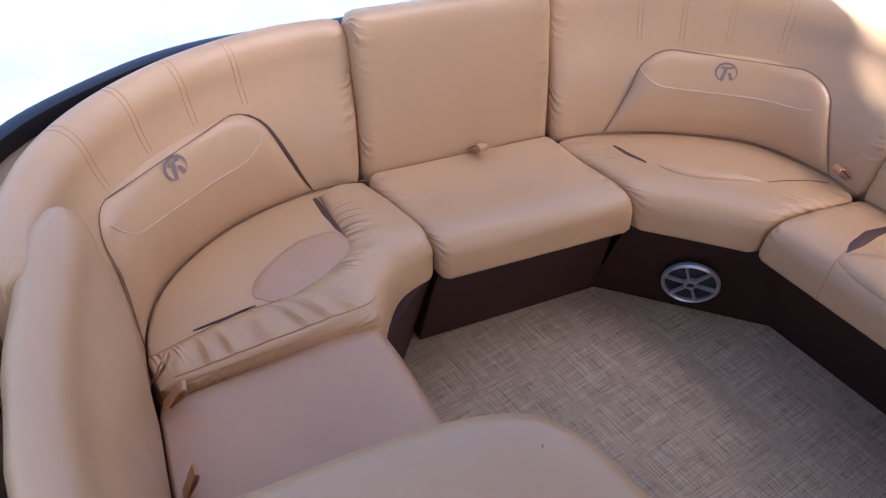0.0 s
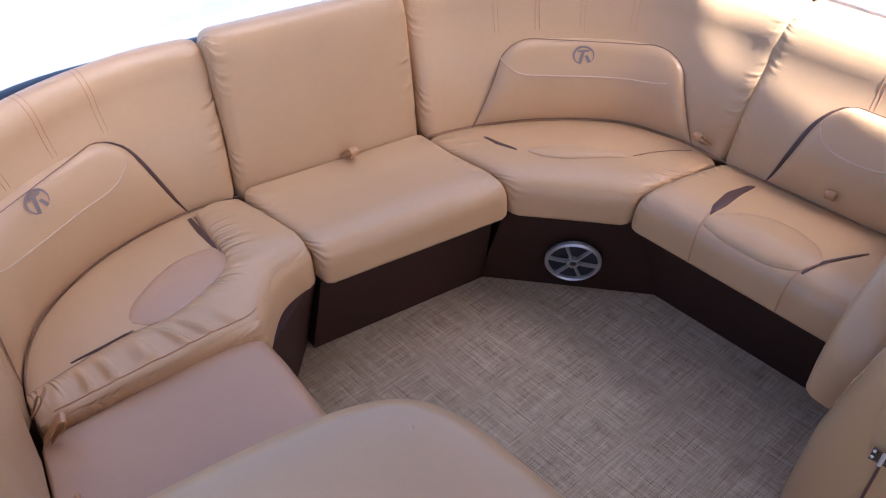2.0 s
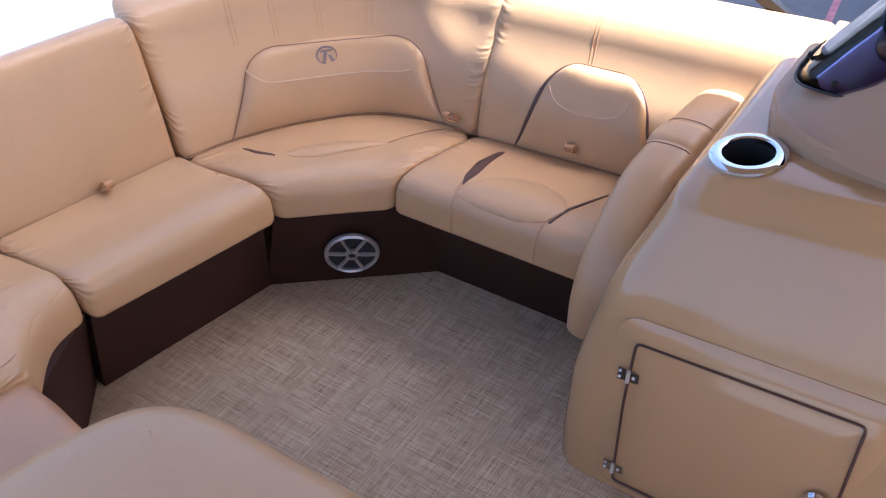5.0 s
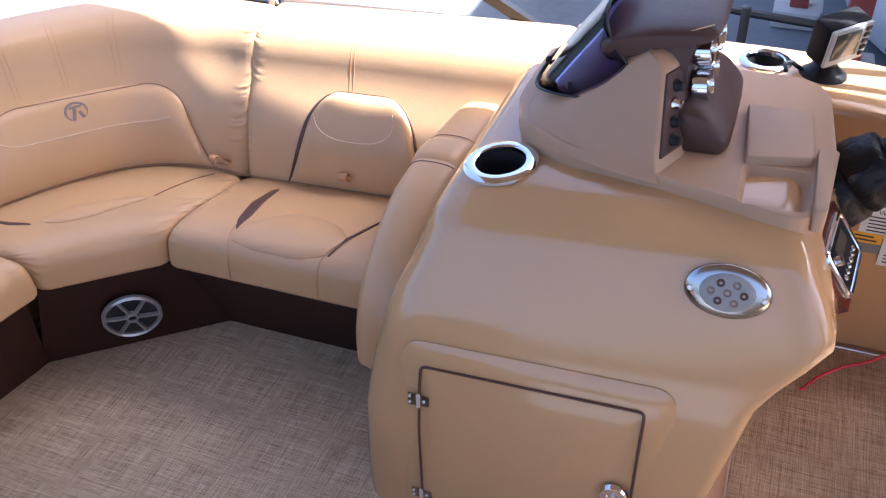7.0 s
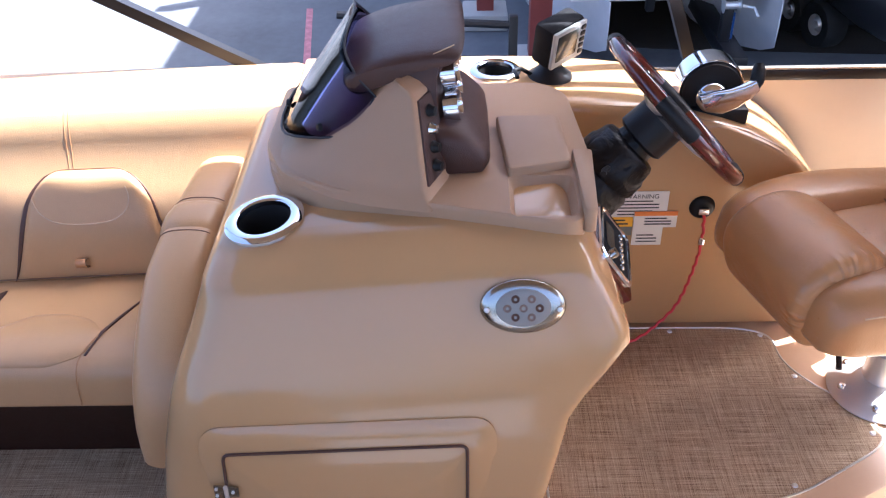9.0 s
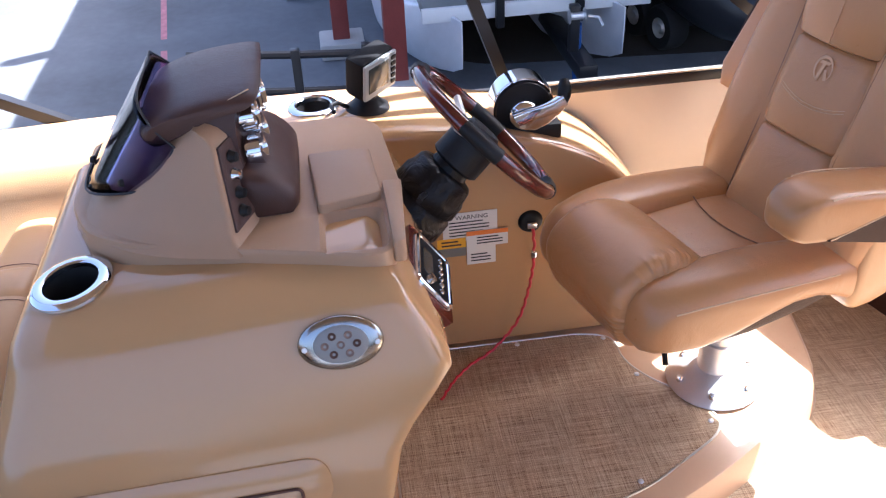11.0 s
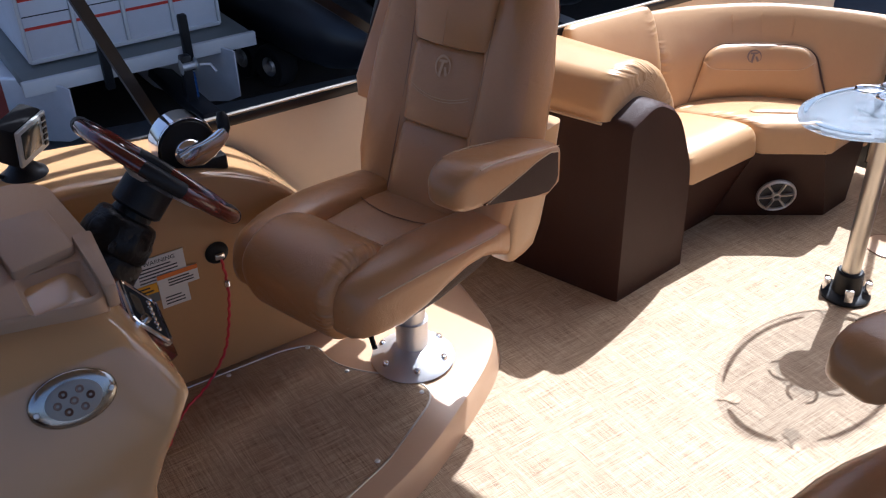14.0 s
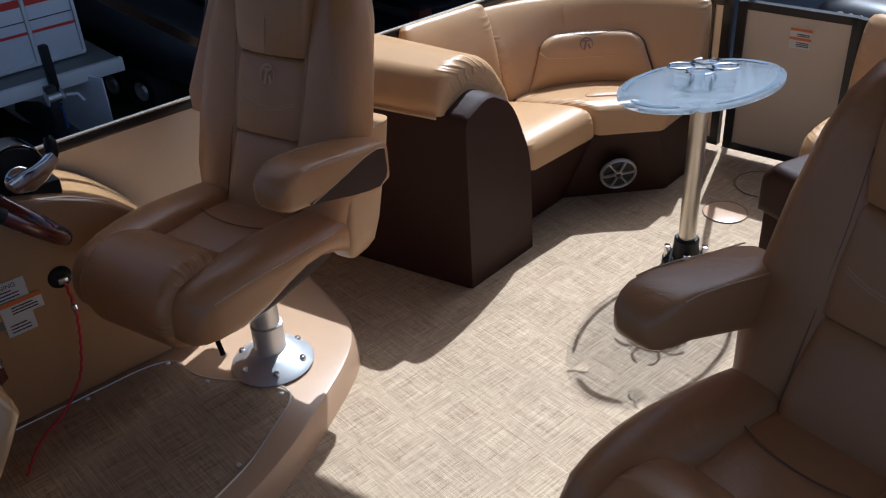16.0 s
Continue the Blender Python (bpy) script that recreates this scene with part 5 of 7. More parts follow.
# padded wing between bench and console
wing = thing("bench_wing", "padded tan vinyl wing between bench and console", "armrest", at=(0.6, 0.55, 0.3))
WPATH = curve_of([(0.325, 0.25), (0.330, 0.34), (0.378, 0.435), (0.48, 0.515), (0.64, 0.572), (0.85, 0.592), (1.08, 0.585)], True)
rings = []
for k in range(25):
    u = k / 24
    p = WPATH(u)
    d = (WPATH(min(u + 0.02, 1)) - WPATH(max(u - 0.02, 0))).normalized()
    nx, nz = d.y, -d.x
    th_ = 0.085
    sec = roundpoly([(0.0, 0.475), (0.0, 0.595), (th_, 0.595), (th_, 0.475)], [0.05, 0.055, 0.03, 0.01], 6)
    rings.append(rel(wing, [Vector((p.x + nx * c, y - 0.10 * max(0, u - 0.45), p.y + nz * c)) for c, y in sec]))
v, f = loft(rings)
link("wing_pad", v, f, M_VINYL, wing)
core = [(0.40, 0.26), (0.40, 0.34), (0.44, 0.41), (0.54, 0.465), (0.72, 0.505), (1.05, 0.52), (1.05, 0.26)]
v, f = loft([rel(wing, [Vector((x, y, z)) for x, z in core]) for y in (0.45, 0.575)])
link("wing_core", v, f, M_VINYL, wing)
band = []
for k in range(9):
    uu = 0.555 + 0.095 * k / 8
    p = WPATH(uu)
    d = (WPATH(uu + 0.02) - WPATH(uu - 0.02)).normalized()
    rise = 0.0065 * math.sin(math.pi * k / 8) ** 0.5 if 0 < k < 8 else -0.002
    sec = roundpoly([(-rise, 0.475), (-rise, 0.595 + rise), (0.085, 0.595 + rise), (0.085, 0.475)], [0.05, 0.055, 0.03, 0.01], 6)
    band.append(rel(wing, [Vector((p.x + d.y * c, y - 0.10 * max(0, uu - 0.45), p.y - d.x * c)) for c, y in sec]))
v, f = loft(band)
link("wing_band", v, f, M_VINYL, wing, "raised padded band")
for uu in (0.548, 0.657):
    p = WPATH(uu)
    d = (WPATH(uu + 0.02) - WPATH(uu - 0.02)).normalized()
    sec = roundpoly([(-0.0005, 0.475), (-0.0005, 0.5955), (0.085, 0.5955), (0.085, 0.475)], [0.05, 0.055, 0.03, 0.01], 6)[3:17]
    tube("wing_seam", [Vector((p.x + d.y * c, y - 0.10 * max(0, uu - 0.45), p.y - d.x * c)) for c, y in sec], 0.0011, M_SEAM, wing, n=6)

# ---- helm platform and seats ----
plat = thing("helm_platform", "raised tan fibreglass helm platform with carpet insert", "platform", at=(0.7, -0.75, 0))
po = roundpoly([(0.20, -0.10), (0.235, -0.45), (0.325, -0.79), (0.552, -1.165), (0.66, -1.262), (1.0, -1.33), (1.165, -1.34), (1.165, -0.10)], [0.01, 0.3, 0.2, 0.10, 0.10, 0.2, 0.01, 0.01], 6)
c0 = Vector((0.75, -0.75))
rings = [[Vector((*(c0 + (p - c0) * s), z)) for p in po] for s, z in ((1.0, 0.001), (0.985, 0.03), (0.968, 0.064), (0.955, 0.074), (0.94, 0.076))]
v, f = loft([rel(plat, r) for r in rings])
link("deck_plate", v, f, M_PLATFORM, plat)
carpet_o = roundpoly([(0.925, -0.20), (0.918, -0.72), (0.89, -0.80), (0.80, -0.795), (0.725, -0.835), (0.66, -0.90), (0.565, -0.955), (0.515, -0.93), (0.40, -0.735), (0.32, -0.50), (0.27, -0.20)], 0.04, 4)
carpet = slab("carpet_insert", carpet_o, 0.077, 0.080, M_WOVEN, plat, "woven vinyl insert", bevel=0.0015)
tube("insert_edge", [Vector((p.x, p.y, 0.0795)) for p in carpet_o], 0.003, M_ALU, plat, "pale insert edging", n=6, closed=True)
for sx, sy in ((0.888, -0.772), (0.74, -0.812), (0.556, -0.927), (0.413, -0.713), (0.905, -0.55), (0.33, -0.46)):
    turned("screw", [(0, 0.0035), (0.005, 0.003), (0.007, 0)], M_STEEL, plat, (sx, sy, 0.0805), n=10)


def captain_chair(raised=None, lift=0.0):
    """A swivel captain's chair facing +y; the foot is at the origin, and lift draws its post out."""
    ch = thing("captain_chair", "tan vinyl captain's chair with armrests on a steel pedestal", "captain's chair", "captain's chairs")
    ped = turned("pedestal_base", [(0.0, 0.0), (0.108, 0.0), (0.112, 0.006), (0.104, 0.015), (0.068, 0.036), (0.050, 0.050), (0.0, 0.052)], M_STEEL, ch, n=40, label="brushed steel flange")
    for k in range(6):
        a = 2 * math.pi * (k + 0.3) / 6
        turned("bolt", [(0, 0.010), (0.007, 0.009), (0.010, 0.004), (0.010, 0)], M_CHROME, ped, (0.088 * math.cos(a), 0.088 * math.sin(a), 0.022), n=10)
    turned("pedestal_post", [(0.0, 0.05), (0.043, 0.045), (0.043, 0.13), (0.037, 0.133), (0.037, 0.29 + lift), (0, 0.29 + lift)], M_STEEL, ch, n=28)
    tube("swivel_lever", [(-0.07, 0.22, 0.305), (-0.115, 0.262, 0.288), (-0.140, 0.276, 0.272)], 0.006, M_RUBBER, ch)
    block("swivel_plate", (-0.12, -0.12, 0.285), (0.12, 0.14, 0.345), M_RUBBER, ch, "black swivel plate", bevel=0.008)

    # seat shell: the curved brown under panel
    rings = []
    for y, zb, hw in ((-0.17, 0.375, 0.19), (-0.10, 0.366, 0.212), (0.0, 0.366, 0.226), (0.08, 0.366, 0.230), (0.15, 0.362, 0.230), (0.22, 0.358, 0.222), (0.29, 0.356, 0.208), (0.345, 0.358, 0.18)):
        o = roundpoly([(-hw, zb), (hw, zb), (hw + 0.006, 0.43), (-hw - 0.006, 0.43)], [0.03, 0.03, 0.01, 0.01], 4)
        rings.append([Vector((p.x, y, p.y)) for p in o])
    v, f = loft(rings)
    link("seat_shell", v, f, M_BROWN, ch, "dark brown under panel")

    # side bolsters: a crowned top, a flat side panel arched over the shell at the rear, a squared front
    for sg in (-1, 1):
        rings = []
        side_rows = ((-0.112, 0.455, 0.372, 0.224, 0.12), (-0.100, 0.472, 0.362, 0.240, 0.11), (-0.05, 0.481, 0.390, 0.244, 0.105), (0.0, 0.488, 0.408, 0.246, 0.105), (0.06, 0.497, 0.414, 0.247, 0.10), (0.13, 0.506, 0.404, 0.247, 0.10),
                     (0.20, 0.511, 0.385, 0.243, 0.10), (0.27, 0.511, 0.372, 0.234, 0.10), (0.33, 0.505, 0.374, 0.221, 0.10), (0.360, 0.492, 0.376, 0.209, 0.10), (0.378, 0.468, 0.380, 0.194, 0.105), (0.385, 0.44, 0.392, 0.175, 0.11))
        for y, zt, zb, xo, xi in side_rows:
            o = roundpoly([(xi, zb), (xo - 0.012, zb), (xo, zb + 0.02), (xo - 0.001, zt - 0.032), (xo - 0.040, zt), (xi + 0.02, zt - 0.005), (xi, zt - 0.03)], [0.01, 0.012, 0.02, 0.022, 0.045, 0.03, 0.02], 4)
            rings.append([Vector((sg * p.x, y, p.y)) for p in o])
        v, f = loft(rings)
        link("seat_bolster", v, f, M_VINYL_D, ch)
        tube("piping", [Vector((sg * (xo - 0.0058), y, zt - 0.0335)) for y, zt, zb, xo, xi in side_rows[2:-3]], 0.0019, M_THREAD, ch, n=6)
    # seat centre and the rolled front
    pad("seat_cushion", curve_of([(-0.125, 0.22), (0.125, 0.22)]), curve_of([(-0.125, -0.14), (0.125, -0.14)]),
        roundpoly([(0.0, 0.38), (0.0, 0.468), (0.5, 0.462), (1.0, 0.435), (1.0, 0.38)], [0.02, 0.08, 0.1, 0.04, 0.02], 5), M_VINYL_D, ch, er=0.02, puff=0.006)
    rings, edge, along = [], [], []
    for k in range(41):
        x = -0.136 + 0.272 * k / 40
        g = 1 - abs(x) / 0.136
        sc = 0.84 + 0.17 * (1 - (1 - min(1.0, g / 0.22)) ** 2.6)
        o = roundpoly([(0.155, 0.42), (0.165, 0.470), (0.25, 0.530), (0.330, 0.537), (0.402, 0.492), (0.412, 0.43), (0.372, 0.330), (0.28, 0.338)], [0.02, 0.06, 0.07, 0.08, 0.07, 0.08, 0.05, 0.03], 7)
        ring, run = [], 0.0
        for i, p in enumerate(o):
            run += (p - o[i - 1]).length if i else 0.0
            e = 0.136 - abs(x)
            fold = 0.006 * max(0.0, math.sin(run * 150 + 1.5 * math.sin(run * 47) + (2.0 if x > 0 else 0.0))) ** 3 * math.exp(-((e - 0.012) / 0.016) ** 2)
            ring.append(Vector((x, 0.30 + (p.x - 0.30) * (sc - fold), 0.42 + (p.y - 0.42) * (sc - fold))))
            edge.append(e)
            along.append(run + (1.3 if x > 0 else 0.0))
        rings.append(ring)
    v, f = loft(rings)
    roll = link("front_bolster", v, f, M_GATHER_D, ch, "rolled front bolster with gathered seam")
    for nm, vals in (("edge", edge), ("along", along)):
        roll.data.attributes.new(nm, "FLOAT", "POINT").data.foreach_set("value", vals)
    tube("cushion_seam", [Vector((x, 0.060 - 1.8 * x * x, 0.4705)) for x in (-0.11, -0.07, -0.03, 0.0, 0.03, 0.07, 0.11)], 0.0016, M_SEAM, ch, n=6)

    # backrest: leaning, with side wings, centre panels and head pillow
    def bk(x, z, d):
        t = z - 0.40
        return Vector((x, -0.092 - 0.46 * t + 0.22 * t * t + d, z + 0.02))
    for sg in (-1, 1):
        rings = []
        for z, xi, xo, fr, th in ((0.385, 0.108, 0.215, 0.01, 0.07), (0.41, 0.105, 0.235, 0.045, 0.10), (0.5, 0.098, 0.250, 0.064, 0.125), (0.62, 0.092, 0.252, 0.070, 0.13), (0.75, 0.094, 0.244, 0.070, 0.125),
                                  (0.86, 0.096, 0.228, 0.064, 0.115), (0.92, 0.094, 0.212, 0.052, 0.10), (0.965, 0.088, 0.188, 0.028, 0.08), (0.982, 0.09, 0.165, 0.0, 0.05)):
            o = roundpoly([(xi, fr - 0.016), (xi + 0.045, fr - 0.001), (xo - 0.035, fr), (xo, fr - 0.045), (xo - 0.004, fr - th), (xi, fr - th)], [0.01, 0.03, 0.035, 0.04, 0.03, 0.01], 4)
            rings.append([bk(sg * p.x, z, p.y) for p in o])
        v, f = loft(rings)
        link("back_wing", v, f, M_VINYL_D, ch)
        tube("wing_seam", [bk(sg * x, z, d) for x, z, d in ((0.114, 0.41, 0.044), (0.112, 0.5, 0.0545), (0.1105, 0.62, 0.0585), (0.1105, 0.75, 0.0585), (0.1155, 0.87, 0.053))], 0.0015, M_SEAM, ch, n=6)

    def centre(name, z0, z1, fr, label=""):
        rings = []
        for k, (t, ins) in enumerate(((0, 0.011), (0.04, 0.003), (0.2, 0.0), (0.5, -0.003), (0.8, 0.0), (0.96, 0.003), (1, 0.011))):
            z = z0 + (z1 - z0) * t
            w = 0.113 - 0.02 * min(z - 0.4, 0.15)
            o = roundpoly([(-w, -0.04), (w, -0.04), (w, fr - ins - 0.016), (w - 0.016, fr - ins - 0.003), (0, fr - ins), (-w + 0.016, fr - ins - 0.003), (-w, fr - ins - 0.016)], [0.005, 0.005, 0.006, 0.012, 0.05, 0.012, 0.006], 3)
            rings.append([bk(p.x, z, p.y) for p in o])
        v, f = loft(rings)
        return link(name, v, f, M_VINYL_D, ch, label)
    centre("back_panel", 0.40, 0.6005, 0.065)
    centre("back_panel", 0.601, 0.788, 0.067)
    rings = []
    for k, (t, ins, w) in enumerate(((0, 0.024, 0.104), (0.04, 0.008, 0.111), (0.2, 0.0, 0.114), (0.5, -0.006, 0.115), (0.8, 0.002, 0.112), (0.95, 0.02, 0.105), (1, 0.05, 0.09))):
        z = 0.787 + 0.235 * t
        o = roundpoly([(-w, -0.06), (w, -0.06), (w, 0.070 - ins), (0, 0.084 - ins), (-w, 0.070 - ins)], [0.01, 0.01, 0.03, 0.1, 0.03], 4)
        rings.append([bk(p.x, z, p.y) for p in o])
    v, f = loft(rings)
    link("head_pillow", v, f, M_VINYL_D, ch, "padded head pillow")
    tube("pillow_seam", [bk(0, z, 0.0845) for z in (0.80, 0.86, 0.92, 0.98, 1.03)], 0.0010, M_VINYL_D, ch, n=6)
    for dz in (0.0, 0.006):
        tube("stitch_line", [bk(x, 0.690 + dz - 0.020 * (1 - (x / 0.09) ** 2), 0.0685 - 0.3 * abs(x) ** 2) for x in (-0.086, -0.065, -0.04, -0.015, 0.015, 0.04, 0.065, 0.086)], 0.0011, M_LOGO_L, ch, n=6)

    def face(a, b):
        p = bk(a, b, 0.0675)
        return p, Vector((0, 1, 0.4)).normalized()
    emblem(face, 0.0, 0.748, 0.046, 0.052, M_LOGO_L, ch, 0.002)
    # shell behind the back
    rings = []
    for z, w, d0 in ((0.34, 0.19, -0.02), (0.40, 0.225, -0.05), (0.6, 0.23, -0.055), (0.85, 0.210, -0.05), (0.93, 0.19, -0.05), (0.975, 0.16, -0.04)):
        o = roundpoly([(-w, d0), (w, d0), (w * 0.9, d0 - 0.06), (-w * 0.9, d0 - 0.06)], [0.02, 0.02, 0.04, 0.04], 4)
        rings.append([bk(p.x, z, p.y) for p in o])
    v, f = loft(rings)
    link("back_shell", v, f, M_VINYL, ch)
    # cover of the back hinge, both sides, and the armrests
    for sg in (-1, 1):
        rings = []
        for z, y0, y1, x1 in ((0.328, -0.180, -0.130, 0.220), (0.333, -0.198, -0.112, 0.232), (0.350, -0.214, -0.102, 0.241), (0.40, -0.236, -0.098, 0.245), (0.50, -0.268, -0.108, 0.245), (0.58, -0.296, -0.138, 0.244), (0.64, -0.315, -0.175, 0.240)):
            rings.append([Vector((sg * p.x, p.y, z)) for p in roundpoly([(0.165, y0), (x1, y0), (x1, y1), (0.165, y1)], [0.02, 0.03, 0.02, 0.02], 4)])
        v, f = loft(rings)
        link("hinge_cover", v, f, M_VINYL, ch)
        up_arm = sg == raised
        turn = Matrix.Translation((0, -0.20, 0.60)) @ Matrix.Translation((0.012 * sg, -0.04, 0)) @ pose(0, 0, 0, 103, 0, 0) @ Matrix.Translation((0, 0.20, -0.60)) if up_arm else Matrix()
        rings = []
        for y, zt, zb, x0, x1 in ((-0.212, 0.605, 0.555, 0.225, 0.285), (-0.200, 0.637, 0.532, 0.207, 0.304), (-0.15, 0.656, 0.526, 0.200, 0.310), (-0.03, 0.680, 0.568, 0.200, 0.310), (0.07, 0.703, 0.603, 0.200, 0.310),
                                  (0.115, 0.705, 0.610, 0.202, 0.308), (0.14, 0.699, 0.614, 0.206, 0.304), (0.158, 0.689, 0.621, 0.213, 0.297), (0.168, 0.676, 0.631, 0.223, 0.287), (0.173, 0.662, 0.641, 0.236, 0.274)):
            o = roundpoly([(x0, zb), (x1, zb), (x1, zt - 0.004), ((x0 + x1) / 2, zt), (x0, zt - 0.004)], [0.022, 0.020, 0.018, 0.05, 0.018], 5)
            rings.append([turn @ Vector((sg * p.x, y, p.y)) for p in o])
        v, f = loft(rings)
        arm = link("armrest", v, f, M_VINYL_D, ch, "padded armrest, folded up" if up_arm else "padded armrest")
        lower = [(-0.184, 0.570), (-0.176, 0.552), (-0.15, 0.541), (-0.10, 0.552), (-0.04, 0.570), (0.03, 0.594), (0.095, 0.615)]
        upper = [(0.06, 0.6165), (0.0, 0.6235), (-0.05, 0.630), (-0.10, 0.6375), (-0.15, 0.638), (-0.180, 0.628)]
        v, f = loft([[turn @ Vector((sg * x, y, z)) for y, z in lower + upper] for x in (0.304, 0.3112)])
        link("armrest_inlay", v, f, M_BROWN, arm, "dark brown inlay", smooth=False)
        tube("inlay_seam", [turn @ Vector((sg * 0.3105, y, z + 0.0015)) for y, z in [(0.090, 0.613)] + upper], 0.0015, M_THREAD, arm, n=6)
        for xx in (0.2050, 0.3050):
            tube("piping", [turn @ Vector((sg * xx, y, z)) for y, z in ((-0.19, 0.6385), (-0.16, 0.6455), (-0.1, 0.6575), (0.0, 0.683), (0.06, 0.6945), (0.10, 0.697))], 0.0015, M_THREAD, arm, n=6)
    return ch


helm_chair = captain_chair(raised=1)
helm_chair.matrix_basis = pose(0.688, -0.985, 0.079, 0, 0, 17)
helm_chair["label"] = "tan vinyl captain's chair on the raised helm platform, one armrest up"
mate = captain_chair(raised=-1, lift=0.10)
mate.matrix_basis = pose(-0.702, -1.200, 0.001, 0, 0, -4)
for c in mate.children:
    if not c.name.startswith("pedestal"):
        c.location.z += 0.10
mate["label"] = "tan vinyl captain's chair standing on the open deck"

# ---- stern lounge ----
cab = thing("lounge_cabinet", "dark brown vinyl cabinet with padded tan top", "cabinet", at=(0.9, -1.75, 0))
rings = []
# arch-topped dark body across the boat
for t in (0.0, 0.03, 1.0):
    fx, fy = 0.634 + (1.168 - 0.634) * t, -1.67 + 0.165 * t
    rx, ry = 0.672 + (1.168 - 0.672) * t, -1.985 + 0.05 * t
    prof_c = roundpoly([(0.0, 0.0), (0.0, 0.58), (0.35, 0.625), (0.70, 0.56), (0.97, 0.36), (1.0, 0.0)], [0.005, 0.05, 0.12, 0.12, 0.08, 0.005], 5)
    ins = 0.012 if t == 0 else 0.0
    rings.append(rel(cab, [Vector((fx + (rx - fx) * (0.5 + (a - 0.5) * (1 - 2 * ins)), fy + (ry - fy) * (0.5 + (a - 0.5) * (1 - 2 * ins)), max(0.001, z - ins))) for a, z in prof_c]))
v, f = loft(rings)
link("body", v, f, M_BROWN, cab)
CF = curve_of([(0.70, -1.640), (1.165, -1.488)])
CB = curve_of([(0.745, -1.975), (1.165, -1.94)])
pad("padded_top", CF, CB, roundpoly([(-0.03, 0.575), (-0.05, 0.62), (0.06, 0.70), (0.35, 0.722), (0.68, 0.68), (0.98, 0.53), (1.02, 0.40), (0.9, 0.40), (0.7, 0.55), (0.35, 0.61), (0.05, 0.575)],
    [0.01, 0.03, 0.06, 0.1, 0.12, 0.1, 0.03, 0.03, 0.1, 0.1, 0.02], 5), M_VINYL, cab, "padded tan vinyl top", er=0.035)
tube("top_piping", [Vector((*(CF(k / 8) + (CF(0.5) - CB(0.5)).normalized() * 0.02), 0.578)) for k in range(9)], 0.0035, M_THREAD, cab, "pale edge piping", n=6)

AS_F = curve_of([(0.690, -2.00), (0.712, -2.335)])
AS_B = curve_of([(1.034, -1.87), (1.024, -2.225)])
AC_F = curve_of([(0.712, -2.345), (0.60, -2.49), (0.57, -2.53)])
AC_BP = [(1.024, -2.23), (1.018, -2.33), (0.985, -2.44), (0.90, -2.57), (0.76, -2.67), (0.60, -2.74)]
AC_B = curve_of(AC_BP, True)
st = thing("stern_bench", "tan vinyl stern bench with dark brown base", "bench seat", "stern lounge seats", at=(0.85, -2.15, 0))
pad("seat_cushion", AS_F, AS_B, seat_profile(0.37, 0.262), M_VINYL, st, er=0.02)
AS_N = offset_curve(AS_B, 1)
prof = back_profile(0.09, 0.335, 0.645, 0.08)
pad("backrest", AS_B, lambda u: AS_B(u) + AS_N(u), back_profile(0.09, 0.335, 0.683, 0.08), M_VINYL, st, er=0.025)
base_panel("seat_base", [(0.727, -2.345), (0.715, -2.00)], [(0.822, -2.300), (0.78, -1.96)], st)
ac = thing("stern_corner_seat", "tan vinyl stern corner seat with emblem and dark base", "corner seat", "stern lounge seats", at=(0.8, -2.55, 0))
pad("seat_cushion", AC_F, AC_B, seat_profile(0.37, 0.262), M_VINYL, ac, er=0.02)
s = top_surf(AC_F, AC_B, 0.375, 0.35)
seat_insert(s, roundpoly([(0.2, 0.35), (0.5, 0.28), (0.8, 0.38), (0.7, 0.55), (0.5, 0.6), (0.3, 0.53)], 0.1, 4), ac)
AC_N = offset_curve(AC_B, 1)


def stern_lean(u, p):
    """The forward end of the stern corner back leans towards the bench as it rises."""
    return Vector((p.x, p.y + 0.2 * max(0.0, p.z - 0.36) * max(0.0, 1 - u / 0.3), p.z + 0.02 * max(0.0, 1 - u / 0.3) * max(0.0, p.z - 0.4) / 0.25))


pad("backrest", AC_B, lambda u: AC_B(u) + AC_N(u), prof, M_VINYL, ac, er=0.03, n=36, warp=stern_lean)
s0 = back_surf(AC_B, AC_N, 0.09, 0.335, 0.645)
s = lambda u, w: s0(1 - u, w)
back_insert(s, ac, 0.185, 0.872, 0.03, 0.685, "raised tan lower back panel with emblem", [(0.28, 0.52), (0.33, 0.42), (0.41, 0.385), (0.54, 0.37), (0.66, 0.385), (0.75, 0.42), (0.80, 0.52)], (0.553, 0.535), dark=(0.003, 0.0))
for u in (0.40, 0.52, 0.64):
    stitch("stitch_line", s, [(u, 0.78), (u, 0.88), (u, 1.0)], 0.0009, M_VINYL, ac)
base_panel("seat_base", [(0.585, -2.51), (0.725, -2.345)], [(0.60, -2.60), (0.82, -2.30)], ac)
base_panel("side_base", [(0.60, -2.75), (0.585, -2.51)], [(0.62, -2.75), (0.60, -2.60)], ac)
speaker((0.664, -2.404, 0.118), (-0.79, 0.58, -0.22), 0.065, "silver and black round speaker in the dark stern seat base")

